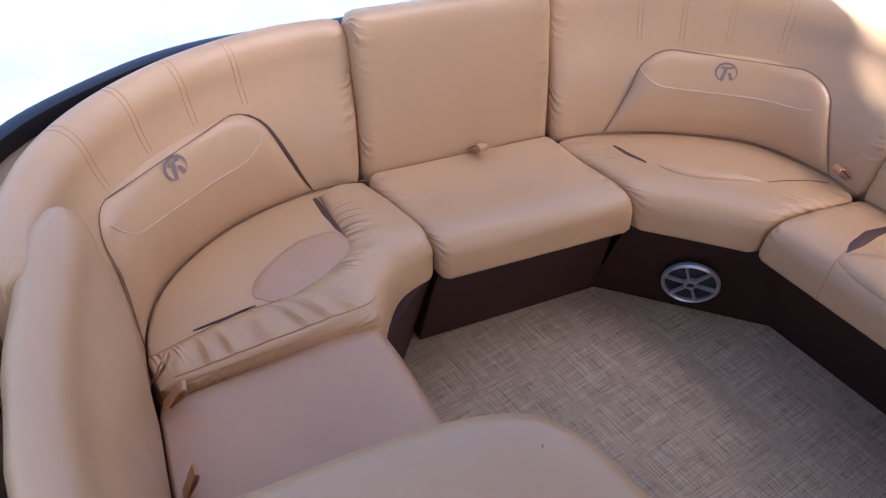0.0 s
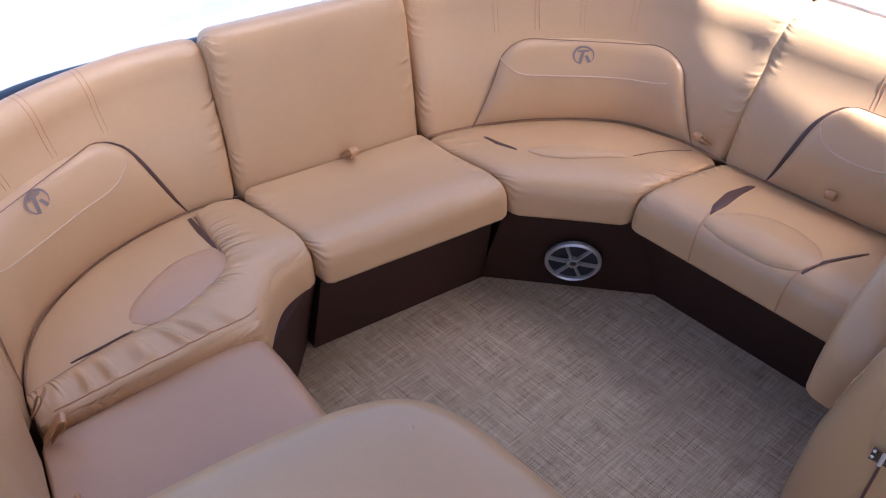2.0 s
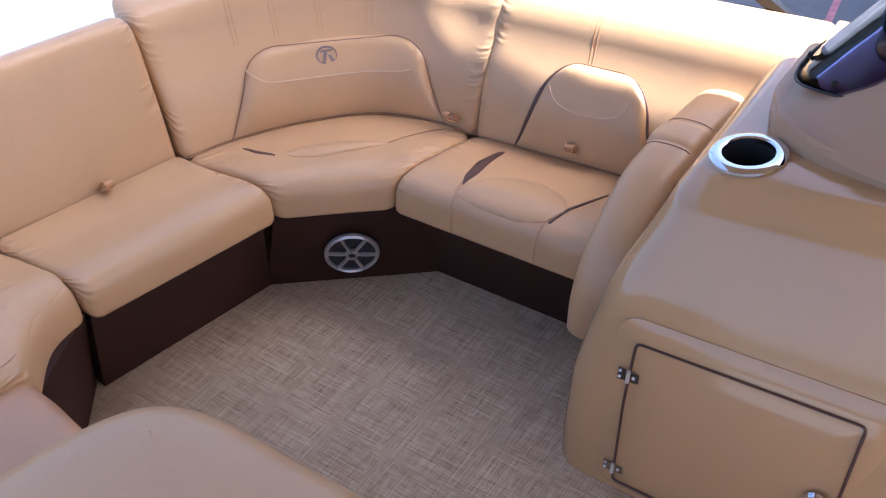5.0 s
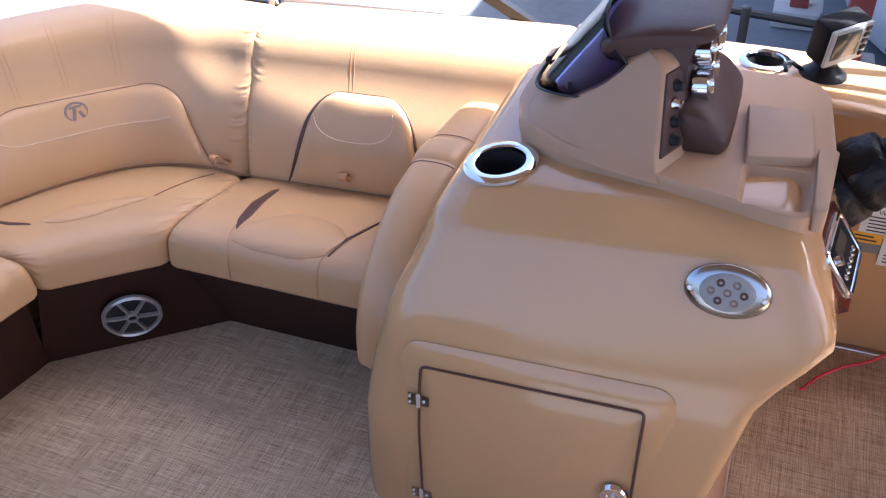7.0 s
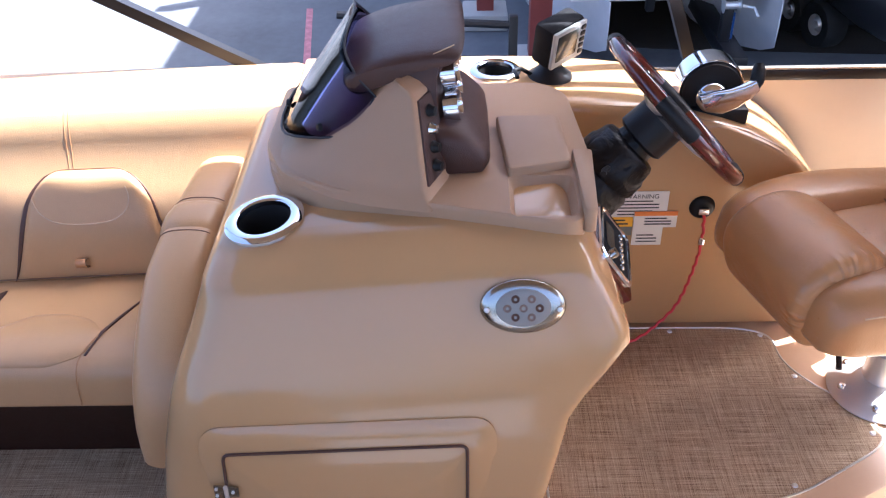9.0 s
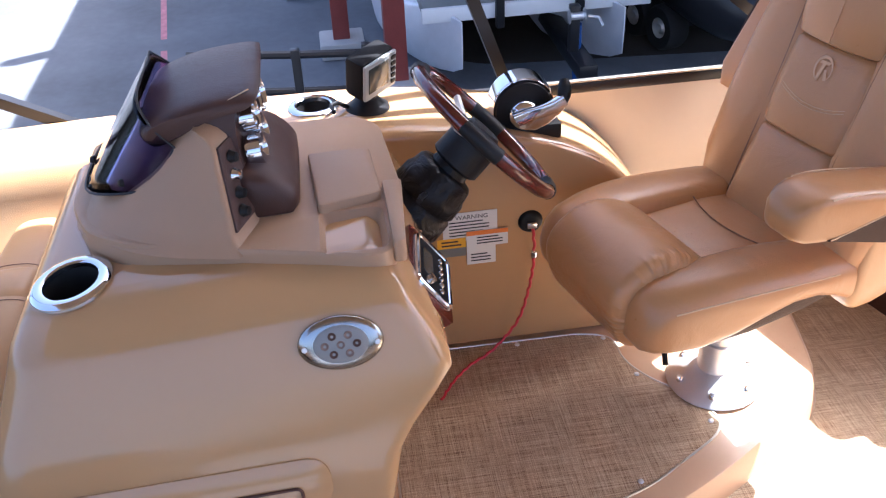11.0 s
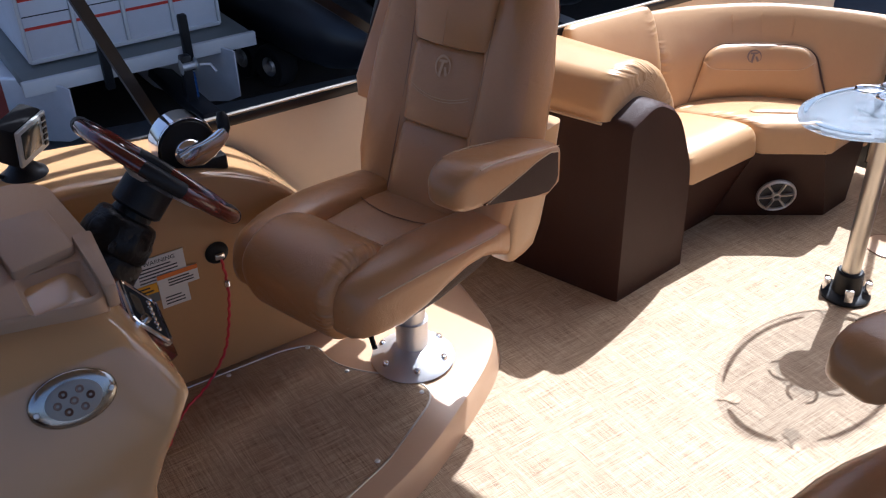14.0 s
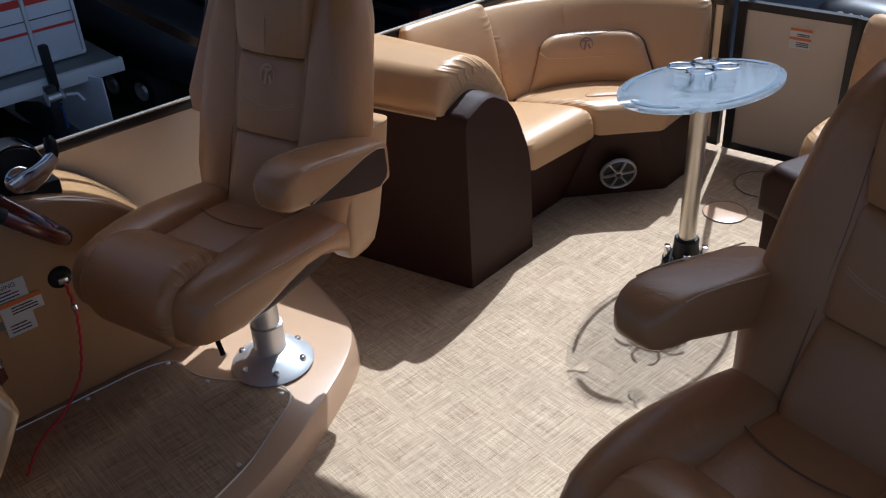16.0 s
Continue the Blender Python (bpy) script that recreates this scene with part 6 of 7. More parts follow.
# port stern seat, half hidden by the chair
pa = thing("stern_lounge", "tan vinyl stern seat with backrest on a dark base", "bench seat", "stern lounge seats", at=(-0.2, -2.7, 0))
pad("seat_cushion", curve_of([(0.075, -2.50), (-0.5, -2.36)]), curve_of([(0.12, -2.93), (-0.5, -2.93)]), seat_profile(0.42, 0.28), M_VINYL, pa, er=0.04)
pad("backrest", curve_of([(0.15, -2.90), (-1.1, -2.90)]), curve_of([(0.15, -3.9), (-1.1, -3.9)]), back_profile(0.05, 0.36, 0.66, 0.09), M_VINYL, pa, er=0.03)
base_panel("seat_base", [(-0.55, -2.38), (0.06, -2.52), (0.11, -2.93)][:2], [(-0.55, -2.42), (0.05, -2.56)], pa, ztop=0.29)
pt = thing("stitched_bolster", "brown stitched arm pad beside the stern seat", "bolster", at=(0.0, -2.35, 0))
pad("arm_pad", curve_of([(0.075, -2.30), (0.02, -2.52)]), curve_of([(-0.06, -2.27), (-0.12, -2.50)]), roundpoly([(0, 0.24), (0, 0.36), (0.3, 0.41), (1, 0.40), (1, 0.24)], [0.02, 0.05, 0.08, 0.05, 0.02], 4), M_BROWN, pt, er=0.03)
block("arm_base", (-0.12, -2.50, 0.001), (0.05, -2.30, 0.26), M_BROWN, pt, bevel=0.02)

# ---- table: an oval top that sits askew on its post ----
TC = Vector((0.262, -2.256, 0))
TZ = 0.597
table = thing("pedestal_table", "oval clear acrylic table top, tilted on a satin aluminium post", "table", at=TC)
TOP = Matrix.Translation(TC + Vector((0, 0, TZ))) @ Vector((0, 0, 1)).rotation_difference(Vector((0.12, -0.086, 1)).normalized()).to_matrix().to_4x4() @ pose(0, 0, 0, 0, 0, 7.7)
OA, OB = 0.206, 0.318


def on_top(a, k=1.0, h=0.0):
    """A place on the oval: its angle, the share of its size and the height over the under side."""
    return TOP @ Vector((OA * k * math.cos(a), OB * k * math.sin(a), h))


def oval_with_notches():
    """The outline of the top with its four keyhole glass notches."""
    pts = []
    NA = [math.atan2(0.226 / OB, sg * 0.103 / OA) for sg in (1, -1)]
    NA += [NA[0] + math.pi, NA[1] + math.pi]
    for i, na in enumerate(NA):
        nxt = NA[(i + 1) % 4] + (2 * math.pi if i == 3 else 0)
        e = Vector((OA * math.cos(na), OB * math.sin(na)))
        cx = Vector((OB * math.cos(na), OA * math.sin(na))).normalized()
        cy = Vector((-cx.y, cx.x))
        half = 0.011 / Vector((OA * math.sin(na), OB * math.cos(na))).length
        cc = e - cx * 0.044
        pts.append(Vector((OA * math.cos(na - half), OB * math.sin(na - half))))
        for k in range(13):
            a = math.radians(-32 - (360 - 64) * k / 12)
            pts.append(cc + cx * (0.021 * math.cos(a)) + cy * (0.021 * math.sin(a)))
        for k in range(0, 24):
            a = na + half + (nxt - na - 2 * half) * k / 24
            pts.append(Vector((OA * math.cos(a), OB * math.sin(a))))
    return pts, NA


out, NOTCH = oval_with_notches()
bm = bmesh.new()
vs = [bm.verts.new(rel(table, [TOP @ Vector((p.x, p.y, 0))])[0]) for p in out]
bm.faces.new(vs)
bmesh.ops.triangulate(bm, faces=bm.faces[:])
ext = bmesh.ops.extrude_face_region(bm, geom=bm.faces[:])
bmesh.ops.translate(bm, verts=[g for g in ext["geom"] if isinstance(g, bmesh.types.BMVert)], vec=(0, 0, 0.012))
bmesh.ops.recalc_face_normals(bm, faces=bm.faces[:])
me = bpy.data.meshes.new("tabletop")
bm.to_mesh(me)
bm.free()
me.materials.append(M_CLEAR)
top = new("tabletop", me)
top.parent = table
top["label"] = "clear acrylic oval top with keyhole notches"
for k in range(4):
    a0, a1 = NOTCH[k], NOTCH[(k + 1) % 4] + (2 * math.pi if k == 3 else 0)
    a0, a1 = a0 + 0.22, a1 - 0.22
    rr = []
    for i in range(25):
        a = a0 + (a1 - a0) * i / 24
        w = 0.030 * (1 - abs(2 * i / 24 - 1) ** 6 * 0.6)
        p, q_ = on_top(a, 0.915 + w, 0.0135), on_top(a, 0.915 - w, 0.0135)
        rr.append(rel(table, [p, q_, q_ + Vector((0, 0, 0.0012)), p + Vector((0, 0, 0.0012))]))
    v, f = loft(rr)
    link("frosted_band", v, f, M_FROST, table, "frosted arc band", smooth=False)
turned("mount_plate", [(0, 0.0), (0.08, 0.0), (0.085, -0.004), (0.085, -0.010), (0.045, -0.016), (0.04, -0.03), (0, -0.03)], M_GREY, table, TC + Vector((0, 0, TZ - 0.002)), n=40, label="round mount under the top")
turned("post", [(0, 0.03), (0.0268, 0.03), (0.0268, TZ - 0.02), (0, TZ - 0.02)], M_ALU, table, TC, n=32, label="satin aluminium post")
turned("floor_socket", [(0.0, 0.001), (0.070, 0.001), (0.072, 0.010), (0.064, 0.016), (0.042, 0.02), (0.039, 0.085), (0.034, 0.09), (0.0, 0.09)], M_RUBBER, table, TC, n=36, label="black floor socket")
for k in range(4):
    a = math.radians(40 + 90 * k)
    c = TC + Vector((0.058 * math.cos(a), 0.058 * math.sin(a), 0.028))
    block("socket_latch", (-0.010, -0.013, -0.014), (0.010, 0.013, 0.030), M_CHROME, table, "chrome latch", bevel=0.005, turn=Matrix.Translation(c) @ pose(0, 0, 0, 0, 0, 40 + 90 * k))

rack = thing("drink_rack", "chrome four-ring drink holder on the table top", "drink holder", at=TC + Vector((0, 0, TZ + 0.012)))
UP = (TOP.to_3x3() @ Vector((0, 0, 1))).normalized()
turned("rack_plate", [(0, 0.0), (0.092, 0.0), (0.092, 0.003), (0, 0.003)], M_CLEAR, rack, TOP @ Vector((0, 0, 0.0125)), UP, 40, "clear base plate")
for k in range(4):
    a = math.radians(20 + 90 * k)
    c = Vector((0.064 * math.cos(a), 0.064 * math.sin(a), 0.056))
    tube("holder_ring", [TOP @ (c + Vector((0.037 * math.cos(a + math.radians(25 + 310 * i / 24)), 0.037 * math.sin(a + math.radians(25 + 310 * i / 24)), 0))) for i in range(25)], 0.0045, M_CHROME, rack, "chrome open ring", n=8)
    pz = Vector((0.026 * math.cos(a), 0.026 * math.sin(a), 0.0155))
    tube("holder_stem", [TOP @ pz, TOP @ (pz + Vector((0, 0, 0.03))), TOP @ Vector((pz.x, pz.y, 0.055))], 0.004, M_CHROME, rack, n=8)

# ---- floor hatches ----
for hx, hy, rr_ in ((0.345, -2.60, 0.075), (0.36, -2.86, 0.10)):
    h = thing("floor_plate", "round tan plastic deck plate set in the floor", "deck plate", "deck plates", at=(hx, hy, 0))
    turned("lid", [(0, 0.004), (rr_ * 0.9, 0.004), (rr_, 0.002), (rr_, 0.0005), (0, 0.0005)], M_WOVEN if rr_ > 0.08 else M_PLATFORM, h, (hx, hy, 0.0005), n=40)
    tube("rim", [Vector((hx + rr_ * math.cos(2 * math.pi * k / 40), hy + rr_ * math.sin(2 * math.pi * k / 40), 0.003)) for k in range(40)], 0.0016, M_SEAM, h, n=6, closed=True)

gl = thing("gate_label", "white and orange warning label on the stern gate", "label", at=(0.45, -3.0, 0.5))
gd = Vector((-0.4, -0.075, 0)).normalized()
gn = Vector((-gd.y, gd.x, 0))
if gn.y < 0:
    gn = -gn
for i, (z0, z1, mt) in enumerate(((0.462, 0.536, M_PAPER), (0.524, 0.534, M_ORANGE), (0.492, 0.502, M_ORANGE))):
    c0_, c1_ = Vector((0.615, -2.985, 0)) + gd * 0.19, Vector((0.615, -2.985, 0)) + gd * 0.265
    h0, h1 = (0.0055, 0.0065) if i == 0 else (0.0066, 0.0072)
    vs = [c + gn * h + Vector((0, 0, z)) for h in (h0, h1) for c, z in ((c0_, z0), (c1_, z0), (c1_, z1), (c0_, z1))]
    link("sheet" if i == 0 else "band", rel(gl, vs), [(0, 1, 2, 3), (4, 5, 6, 7), (0, 1, 5, 4), (1, 2, 6, 5), (2, 3, 7, 6), (3, 0, 4, 7)], mt, gl, smooth=False)
for z in (0.512, 0.506, 0.482, 0.476, 0.470):
    c0_, c1_ = Vector((0.615, -2.985, 0)) + gd * 0.215, Vector((0.615, -2.985, 0)) + gd * 0.258
    vs = [c + gn * h + Vector((0, 0, zz)) for h in (0.0066, 0.0071) for c, zz in ((c0_, z), (c1_, z), (c1_, z + 0.003), (c0_, z + 0.003))]
    link("print_line", rel(gl, vs), [(0, 1, 2, 3), (4, 5, 6, 7), (0, 1, 5, 4), (1, 2, 6, 5), (2, 3, 7, 6), (3, 0, 4, 7)], M_INK, gl, smooth=False)

# steel pole beside the stern gate
pole_s = thing("steel_pole", "polished steel pole leaning behind the stern gate", "pole", at=(0.632, -3.03, 0.0))
tube("pole", [(0.636, -3.03, 0.0), (0.628, -3.03, 0.15), (0.612, -3.03, 0.40), (0.597, -3.03, 0.61), (0.560, -3.03, 1.15)], 0.0115, M_CHROME, pole_s, n=14)
turned("foot", [(0, 0.012), (0.014, 0.012), (0.017, 0.003), (0.017, 0.0), (0, 0)], M_STEEL, pole_s, (0.636, -3.03, 0.001), n=20)

# ---- bimini over the boat ----
M_CANVAS = material("tan_canvas", (0.30, 0.21, 0.13), 0.8, mottle=0.06, grain=0.3, grain_scale=900)
HALF = lambda k: 1.272 if k > 7 else 1.36 - 0.088 * max(0.0, (k - 3) / 4.0)
bim = thing("bimini_top", "canvas bimini top on black square poles", "bimini top", at=(0, -0.4, 2.0))
rings = []
for k in range(13):
    z = 2.0 + 0.10 * math.sin(math.pi * k / 12)
    aft = lambda x: -2.46 + 0.33 * max(0.0, x + 0.15)
    pr = [Vector((HALF(k) * math.sin(math.radians(a)), 1.25 + (aft(HALF(k) * math.sin(math.radians(a))) - 1.25) * (1 - k / 12), z + 0.12 * (math.cos(math.radians(a)) - 1) * 1.0)) for a in range(-90, 91, 15)]
    rings.append(pr + [p + Vector((0, 0, 0.006)) for p in reversed(pr)])
v, f = loft([rel(bim, r) for r in rings])
link("canvas", v, f, M_CANVAS, bim)


def square_pole(nm, a, b, w, parent, mat=M_BLACK):
    a, b = Vector(a), Vector(b)
    d = (b - a).normalized()
    s = d.cross(Vector((0, 0, 1))).normalized() * w
    t = d.cross(s).normalized() * w
    v_, f_ = loft([rel(parent, [p - s - t, p + s - t, p + s + t, p - s + t]) for p in (a, b)])
    return link(nm, v_, f_, mat, parent, "black square aluminium pole", smooth=False)


square_pole("pole", (1.172, 0.431, 0.680), (1.167, 1.19, 1.09), 0.013, bim)
square_pole("pole", (1.195, -0.575, 0.69), (1.16, -0.10, 2.0), 0.014, bim)
square_pole("pole", (1.17, 1.18, 0.66), (1.16, 1.22, 1.9), 0.010, bim)
square_pole("pole", (-1.21, -0.55, 0.66), (-1.2, -0.10, 2.0), 0.013, bim)
square_pole("pole", (1.19, -1.17, 0.68), (1.16, -1.62, 1.95), 0.013, bim)
square_pole("pole", (1.19, -1.20, 0.795), (1.17, -0.10, 1.67), 0.012, bim)
for px, py, pz in ((1.178, 0.425, 0.676), (1.19, -0.575, 0.676), (1.17, 1.18, 0.676), (1.19, -1.17, 0.676)):
    turned("pole_foot", [(0.0, 0.0), (0.020, 0.0), (0.016, 0.014), (0.010, 0.03), (0, 0.032)], M_CHROME, bim, (px, py, pz - 0.012), n=16, label="chrome pole foot")

# ---- under the boat: pontoon tubes and trailer ----
M_ASPHALT = material("asphalt", (0.122, 0.130, 0.142), 0.85, mottle=0.35, mottle_scale=0.9, grain=0.6, grain_scale=160)
M_CONC = material("concrete", (0.42, 0.40, 0.37), 0.85, mottle=0.12, mottle_scale=3, grain=0.4, grain_scale=120)
M_REDSTEEL = material("red_painted_steel", (0.22, 0.045, 0.035), 0.5, mottle=0.2, mottle_scale=5)
M_ROOF = material("roof_metal", (0.35, 0.36, 0.37), 0.5, mottle=0.08)
M_HULLGREY = material("grey_fence_panel", (0.74, 0.75, 0.78), 0.35, mottle=0.05, coat=0.2)
M_TUBE = material("bright_aluminium_tube", (0.76, 0.77, 0.80), 0.35, 0.4, mottle=0.08)
M_REDSTRIPE = material("red_stripe", (0.62, 0.05, 0.03), 0.4, mottle=0.05)
M_TYRE = material("tyre", (0.012, 0.012, 0.013), 0.75, mottle=0.2)
M_BLUE = material("blue_paint", (0.02, 0.08, 0.28), 0.4, mottle=0.1)
M_PINK = material("faded_red_line", (0.40, 0.16, 0.18), 0.8, mottle=0.4, mottle_scale=14)
GZ = -1.6
ground = link("ground", [(-60, -60, GZ), (60, -60, GZ), (60, 60, GZ), (-60, 60, GZ)], [(0, 1, 2, 3)], M_ASPHALT, smooth=False)
tagged(ground, "worn grey asphalt yard", "ground", kind="structure")
lines = thing("parking_line", "faded red painted line on the asphalt", "road marking", at=(6.5, 1.5, GZ))
for x0, x1 in ((5.8, 7.6), (7.9, 10.5), (3.6, 5.6)):
    link("line_stroke", rel(lines, [(x0, 0.55 + 0.10 * x0, GZ + 0.004), (x1, 0.55 + 0.10 * x1, GZ + 0.004), (x1, 0.61 + 0.10 * x1, GZ + 0.004), (x0, 0.61 + 0.10 * x0, GZ + 0.004)]), [(0, 1, 2, 3)], M_PINK, lines, smooth=False)


# near-black brown slab just over the asphalt, under the shed roof
M_DARK_GROUND = material("dark_brown_ground", (0.020, 0.016, 0.013), 0.9, mottle=0.45, mottle_scale=2.2, grain=0.6, grain_scale=90, wrinkle=0.5, wrinkle_scale=9)
shed_floor = slab("shed_floor", roundpoly([(5.35, -14.0), (17.9, -14.0), (17.9, -1.15), (6.6, -1.15)], [0.3, 0.3, 0.3, 0.6], 5), GZ - 0.02, GZ + 0.006, M_DARK_GROUND, bevel=0.004)
tagged(shed_floor, "near-black brown ground slab under the boat shed", "ground", kind="structure")


def log_tube(nm, parent, x, y, z, axis, L, r, mat, nose=0.5, label=""):
    """A pontoon tube with a nose cone at its far end."""
    return turned(nm, [(0.0, 0.0), (r, 0.0), (r, L), (r * 0.93, L + nose * 0.35), (r * 0.72, L + nose * 0.68), (r * 0.35, L + nose * 0.93), (0.0, L + nose)], mat, parent, (x, y, z), axis, 32, label)


hull = thing("pontoon_hull", "twin aluminium pontoon tubes under the deck", "boat hull", at=(0, -1, -0.5))
for x in (-0.85, 0.85):
    log_tube("pontoon", hull, x, -3.6, -0.49, (0, 1, 0), 4.6, 0.31, M_TUBE, 0.9)
trailer = thing("boat_trailer", "black steel boat trailer with tandem wheels", "boat trailer", at=(0, -1, GZ))
for x in (-0.45, 0.45):
    block("frame_rail", (x - 0.05, -3.4, GZ + 0.62), (x + 0.05, 2.2, GZ + 0.74), M_BLACK, trailer, bevel=0.01)
    block("bunk", (x - 0.42, -3.2, GZ + 0.74), (x - 0.30, 1.4, GZ + 0.81), M_BLACK, trailer, bevel=0.01)
    block("bunk", (x + 0.30, -3.2, GZ + 0.74), (x + 0.42, 1.4, GZ + 0.81), M_BLACK, trailer, bevel=0.01)
for y in (-3.0, -1.6, 0.2, 1.2):
    block("cross_member", (-0.9, y - 0.05, GZ + 0.64), (0.9, y + 0.05, GZ + 0.738), M_BLACK, trailer, bevel=0.01)


def road_wheel(parent, x, y, axis, r=0.33):
    t = turned("wheel", [(r * 0.45, -0.09), (r * 0.9, -0.10), (r, -0.07), (r, 0.07), (r * 0.9, 0.10), (r * 0.45, 0.09)], M_TYRE, parent, (x, y, GZ + r), axis, 32, "black tyre")
    turned("rim", [(0, 0.07), (r * 0.2, 0.09), (r * 0.35, 0.05), (r * 0.6, 0.085), (r * 0.62, 0.06), (r * 0.62, -0.06), (0, -0.06)], M_STEEL, t, (x, y, GZ + r), axis, 20, "steel rim")


for y in (-1.9, -1.15):
    for x in (-0.72, 0.72):
        road_wheel(trailer, x, y, (1, 0, 0) if x > 0 else (-1, 0, 0))
    block("axle", (-0.7, y - 0.03, GZ + 0.30), (0.7, y + 0.03, GZ + 0.36), M_BLACK, trailer, bevel=0.005)
    for x in (-0.45, 0.45):
        block("axle_hanger", (x - 0.04, y - 0.04, GZ + 0.34), (x + 0.04, y + 0.04, GZ + 0.63), M_BLACK, trailer, bevel=0.005)

# ---- the shed over the neighbouring boats ----
shed = thing("open_shed", "open boat shed with red steel posts and flat roof", "shed", at=(9, -4, GZ))
block("roof", (3.35, -14.0, 2.75), (18.0, -0.45, 2.95), M_ROOF, shed, bevel=0.02)
for x, y in ((7.17, -0.31), (6.15, -0.71), (8.9, 0.0), (14.0, -0.7), (6.15, -6.0), (6.15, -11.5), (14, -6.0), (14, -11.5), (3.6, -6.5), (3.6, -13.0)):
    w = 0.075 if x != 6.15 else 0.085
    pl = block("post", (x - w, y - w, GZ + 0.02), (x + w, y + w, 2.75), M_REDSTEEL, shed, bevel=0.008)
    block("footing", (x - 0.2, y - 0.2, GZ), (x + 0.2, y + 0.2, GZ + 0.15), M_CONC, shed, "concrete footing", bevel=0.02)
# two black walls, out of view, added to keep daylight out of the shed
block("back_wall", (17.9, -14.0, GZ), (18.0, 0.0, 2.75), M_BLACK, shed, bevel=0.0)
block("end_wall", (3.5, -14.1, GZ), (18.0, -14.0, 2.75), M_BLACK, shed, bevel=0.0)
guard = thing("guard_rail", "black steel guard rail on the yard", "rail", at=(5.0, -0.3, GZ))
for y in (0.05, -0.42):
    block("rail_post", (4.97, y - 0.03, GZ), (5.03, y + 0.03, -0.68), M_BLACK, guard, bevel=0.005)
for z in (-0.72, -0.98):
    tube("rail_bar", [(5.0, 0.75, z + 0.06), (5.0, 0.05, z), (5.0, -0.44, z - 0.03)], 0.028, M_BLACK, guard)

# neighbouring pontoon boat, bow towards us
nb = thing("neighbour_boat", "grey pontoon boat with red stripes on a trailer", "pontoon boat", at=(8, -1.85, -0.9))
block("deck", (6.15, -2.78, -1.0), (12.0, -0.95, -0.90), M_GREY, nb, "grey deck", bevel=0.01)
block("deck_trim", (6.10, -2.80, -1.01), (6.15, -0.93, -0.895), M_WHITE, nb, "white deck edge", bevel=0.008)
fy0, fy1 = -2.62, -1.08
n_p = 4
for k in range(n_p):
    y0 = fy0 + (fy1 - fy0) * k / n_p + 0.015
    y1 = fy0 + (fy1 - fy0) * (k + 1) / n_p - 0.015
    pn_ = block("fence_panel", (6.42, y0, -0.86), (6.45, y1, -0.18), M_HULLGREY, nb, "grey fence panel", bevel=0.01)
    for z, h in ((-0.62, 0.022), (-0.40, 0.06)):
        block("stripe", (6.414, y0 + 0.005, z), (6.4195, y1 - 0.005, z + h), M_REDSTRIPE, pn_, "red stripe", bevel=0)
    block("stripe", (6.414, y0 + 0.005, z - 0.12), (6.4195, y1 - 0.005, z - 0.113), M_INK, pn_, "thin dark stripe", bevel=0)
for k in range(n_p + 1):
    y0 = fy0 + (fy1 - fy0) * k / n_p
    block("fence_post", (6.405, y0 - 0.013, -0.87), (6.455, y0 + 0.013, -0.16), M_WHITE, nb, "white fence post", bevel=0.006)
block("paper_sheet", (6.409, -1.92, -0.34), (6.4125, -1.76, -0.19), M_PAPER, nb, "white paper sheet", bevel=0)
for z in (-0.17, -0.88):
    block("fence_rail", (6.40, fy0, z), (6.47, fy1, z + 0.03), M_WHITE, nb, bevel=0.006)
for y in (fy0, fy1):
    block("side_fence", (6.45, y - 0.015, -0.86), (12.0, y + 0.015, -0.18), M_HULLGREY, nb, bevel=0.005)
turned("oval_badge", [(0, 0.004), (0.05, 0.004), (0.055, 0.0)], M_INK, nb, (6.413, -1.60, -0.40), (-1, 0, 0), 24, "dark round badge")
for y in (-0.88, -2.20):
    rings = []
    for x, w, zt, zb in ((11.5, 0.27, -1.0, -1.52), (6.95, 0.27, -1.0, -1.52), (6.75, 0.20, -0.99, -1.53), (6.55, 0.115, -0.98, -1.53), (6.35, 0.05, -0.97, -1.50), (6.12, 0.018, -0.965, -1.44), (5.97, 0.006, -0.97, -1.36)):
        o = roundpoly([(-w, zt), (w, zt), (w, (zt + zb) / 2), (w * 0.25, zb), (-w * 0.25, zb), (-w, (zt + zb) / 2)], [w * 0.25, w * 0.25, w * 0.7, w * 0.2, w * 0.2, w * 0.7], 4)
        rings.append(rel(nb, [Vector((x, y - (6.9 - min(x, 6.9)) * 0.37 + p.x, p.y)) for p in o]))
    v, f = loft(rings)
    link("pontoon", v, f, M_TUBE, nb, "bright aluminium pontoon with pointed bow")
for y in (-1.55, -2.2):
    block("bumper", (6.04, y - 0.035, -1.08), (6.11, y + 0.035, -0.62), M_RUBBER, nb, "black bumper post", bevel=0.015)
nt_ = thing("neighbour_trailer", "black trailer with winch and blue strut", "boat trailer", at=(8, -1.85, GZ))
block("winch_post", (5.80, -2.13, -1.25), (5.88, -2.05, -0.86), M_BLACK, nt_, bevel=0.01)
turned("winch_drum", [(0, -0.06), (0.06, -0.06), (0.03, -0.05), (0.03, 0.05), (0.06, 0.06), (0, 0.06)], M_STEEL, nt_, (5.80, -2.10, -0.94), (0, 1, 0), 20, "steel winch drum")
tube("winch_handle", [(5.78, -2.18, -0.94), (5.76, -2.26, -0.95), (5.70, -2.28, -1.0)], 0.014, M_STEEL, nt_)
tube("strut", [(5.84, -2.12, -1.02), (5.95, -2.16, -1.58)], 0.035, M_BLUE, nt_, "blue jack strut")
block("tongue", (5.5, -2.2, GZ + 0.25), (11.0, -2.05, GZ + 0.37), M_BLACK, nt_, bevel=0.01)
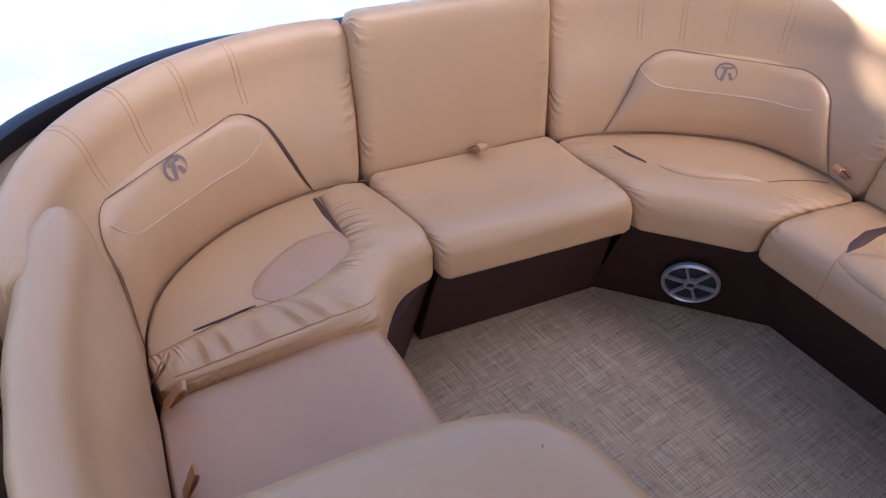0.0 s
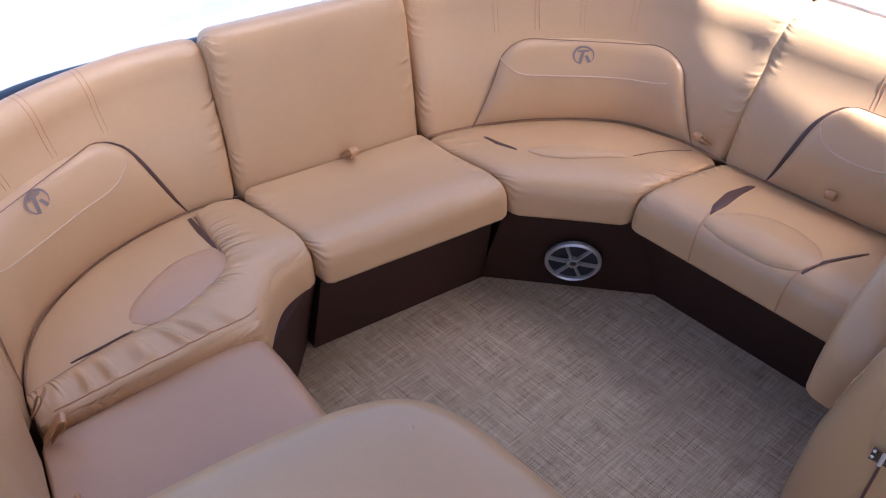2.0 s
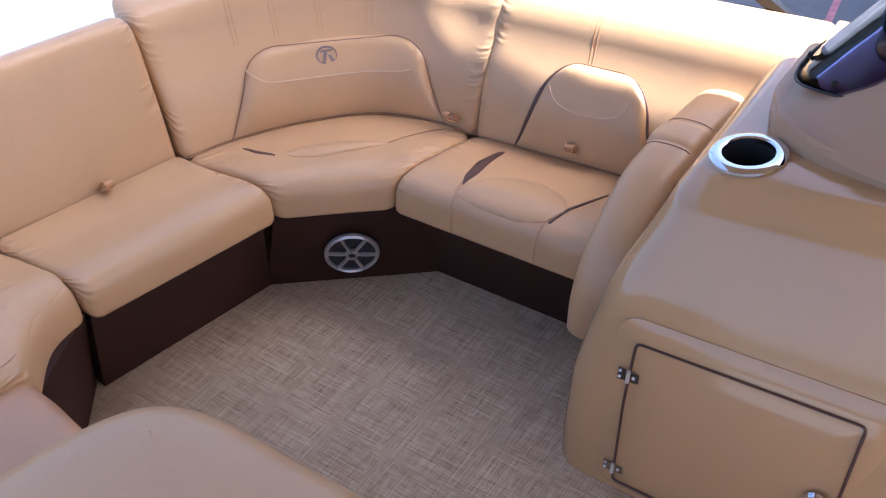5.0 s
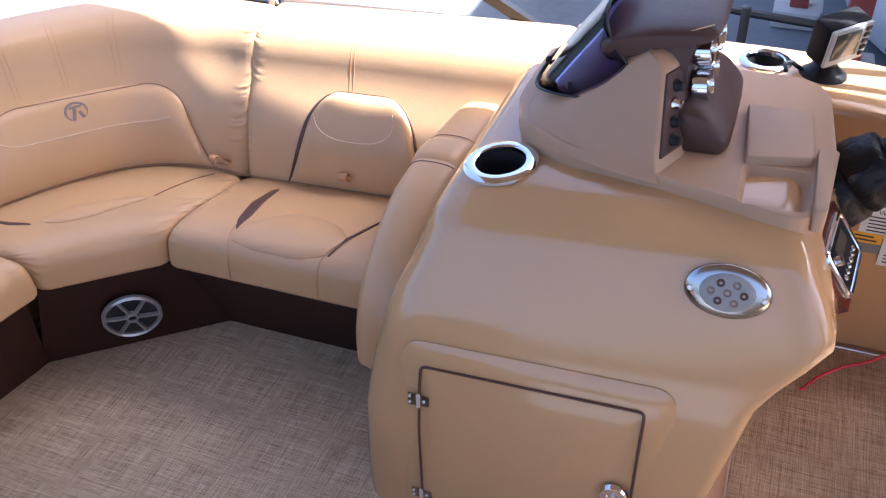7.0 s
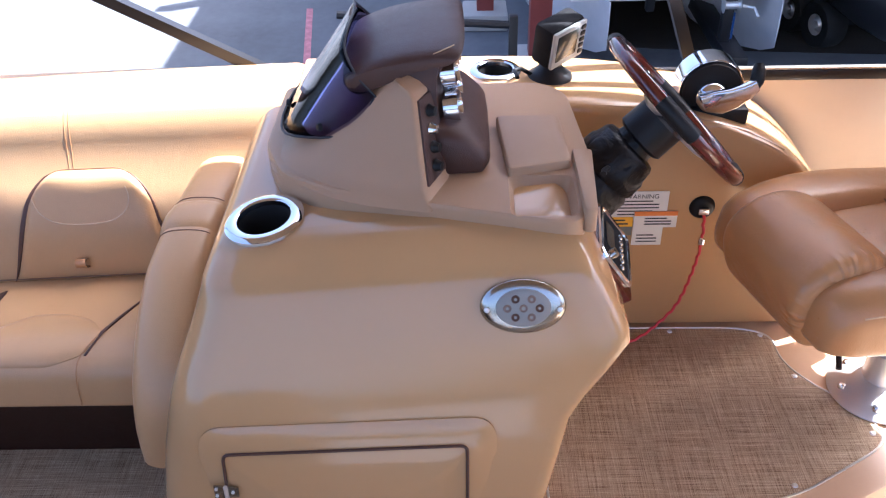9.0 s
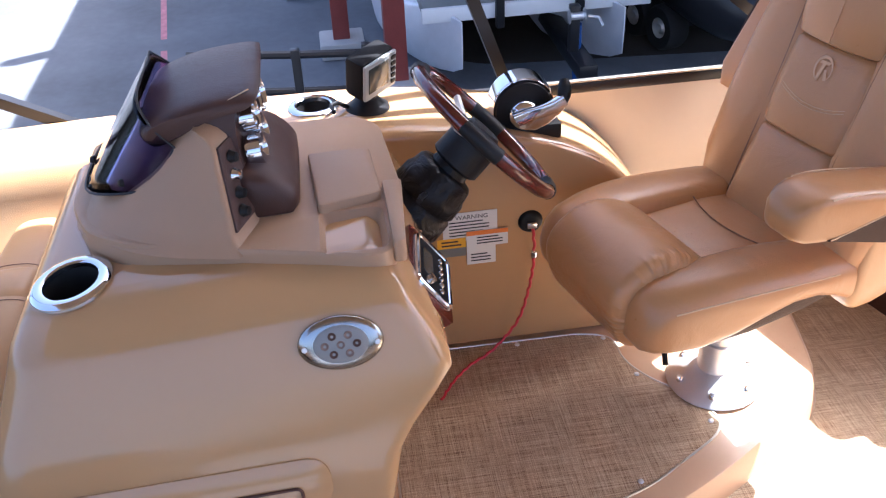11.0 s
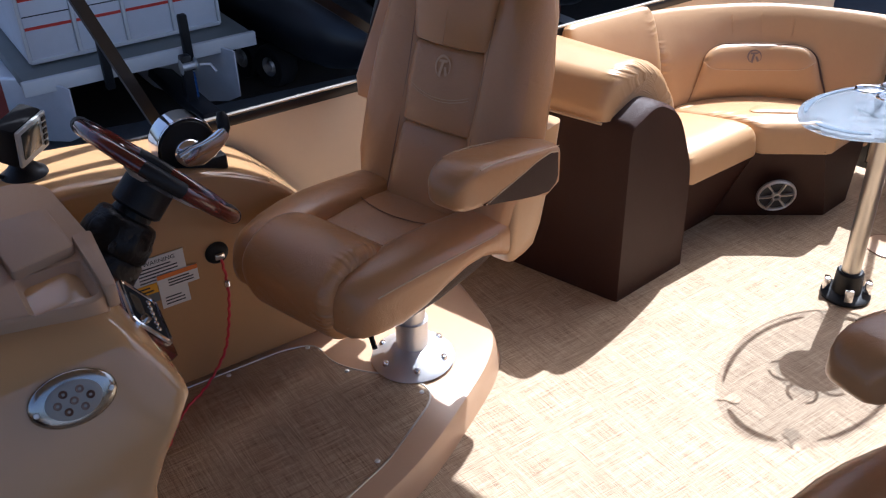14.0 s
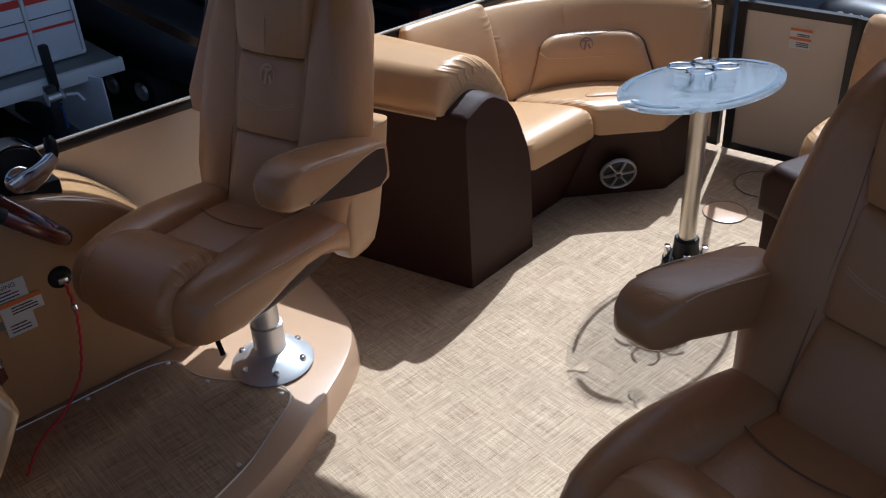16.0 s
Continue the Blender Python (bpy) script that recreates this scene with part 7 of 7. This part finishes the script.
block("tongue", (6.5, -1.3, GZ + 0.25), (11.0, -1.18, GZ + 0.37), M_BLACK, nt_, bevel=0.01)
block("jack_foot", (5.88, -2.24, GZ), (6.02, -2.08, GZ + 0.03), M_BLACK, nt_, bevel=0.005)
for x in (8.6, 9.3):
    for y in (-1.0, -2.55):
        road_wheel(nt_, x, y, (0, 1, 0))
    block("axle", (x - 0.04, -2.5, GZ + 0.30), (x + 0.04, -1.05, GZ + 0.36), M_BLACK, nt_, bevel=0.004)

# dark boat on a tandem trailer further aft
db = thing("dark_boat", "black pontoon boat on a tandem trailer under the shed", "pontoon boat", at=(7, -4.5, -1))
log_tube("pontoon", db, 9.6, -3.05, -0.93, (-1, -0.10, 0), 3.5, 0.36, M_BLACK, 0.9, "glossy black pontoon")
log_tube("pontoon", db, 11.5, -5.7, -0.95, (-1, -0.05, 0), 5.2, 0.36, M_BLACK, 0.8, "glossy black pontoon")
block("deck", (5.9, -6.1, -0.58), (11.5, -3.5, -0.48), M_BLACK, db, bevel=0.01)
block("fence", (6.4, -6.0, -0.48), (11.5, -3.7, 0.15), M_GREY, db, "dark grey fence", bevel=0.02)
dt = thing("tandem_trailer", "black tandem boat trailer under the shed", "boat trailer", at=(7, -4.5, GZ))
for x, y in ((6.56, -3.14), (6.93, -3.03)):
    road_wheel(dt, x, y, (-0.3, 1, 0), 0.20)
    road_wheel(dt, x + 0.2, -5.5, (0, 1, 0), 0.20)
    block("axle", (x + 0.02, -5.5, GZ + 0.17), (x + 0.10, y - 0.08, GZ + 0.23), M_BLACK, dt, bevel=0.004)
block("frame_rail", (5.2, -4.0, GZ + 0.30), (11, -3.9, GZ + 0.42), M_BLACK, dt, bevel=0.01)
block("frame_rail", (5.2, -5.5, GZ + 0.30), (11, -5.4, GZ + 0.42), M_BLACK, dt, bevel=0.01)

# outboard behind the stern gate
ob_ = thing("outboard_motor", "black outboard motor cowl behind the stern", "outboard motor", at=(0.55, -4.0, -0.3))
rings = []
for z, s_ in ((-0.45, 0.55), (-0.15, 0.75), (0.05, 0.95), (0.20, 1.0), (0.31, 0.95), (0.365, 0.8), (0.385, 0.5)):
    o = roundpoly([(-0.26, -0.38), (0.26, -0.38), (0.24, 0.30), (-0.24, 0.30)], 0.14, 5)
    rings.append(rel(ob_, [Vector((0.56 + p.x * s_, -4.05 + p.y * s_, z)) for p in o]))
v, f = loft(rings)
link("cowl", v, f, M_BLACK, ob_)
block("leg", (0.50, -4.20, -1.35), (0.62, -3.95, -0.40), M_BLACK, ob_, bevel=0.03)
block("transom_bracket", (0.35, -3.98, -0.35), (0.77, -3.62, -0.05), M_BLACK, ob_, bevel=0.02)
for body, size, z, mt in (("200", 0.085, 0.30, M_WHITE), ("PRO", 0.045, 0.262, M_REDSTRIPE)):
    tx = bpy.data.curves.new("decal", "FONT")
    tx.body, tx.size, tx.extrude, tx.shear = body, size, 0.001, 0.25
    tx.materials.append(mt)
    to = new("decal", tx)
    to.parent = ob_
    to["label"] = "model figures on the cowl"
    to.matrix_local = Matrix.Translation(Vector((0.66, -3.762, z)) - Vector(ob_.location)) @ pose(0, 0, 0, 78, 0, 180)
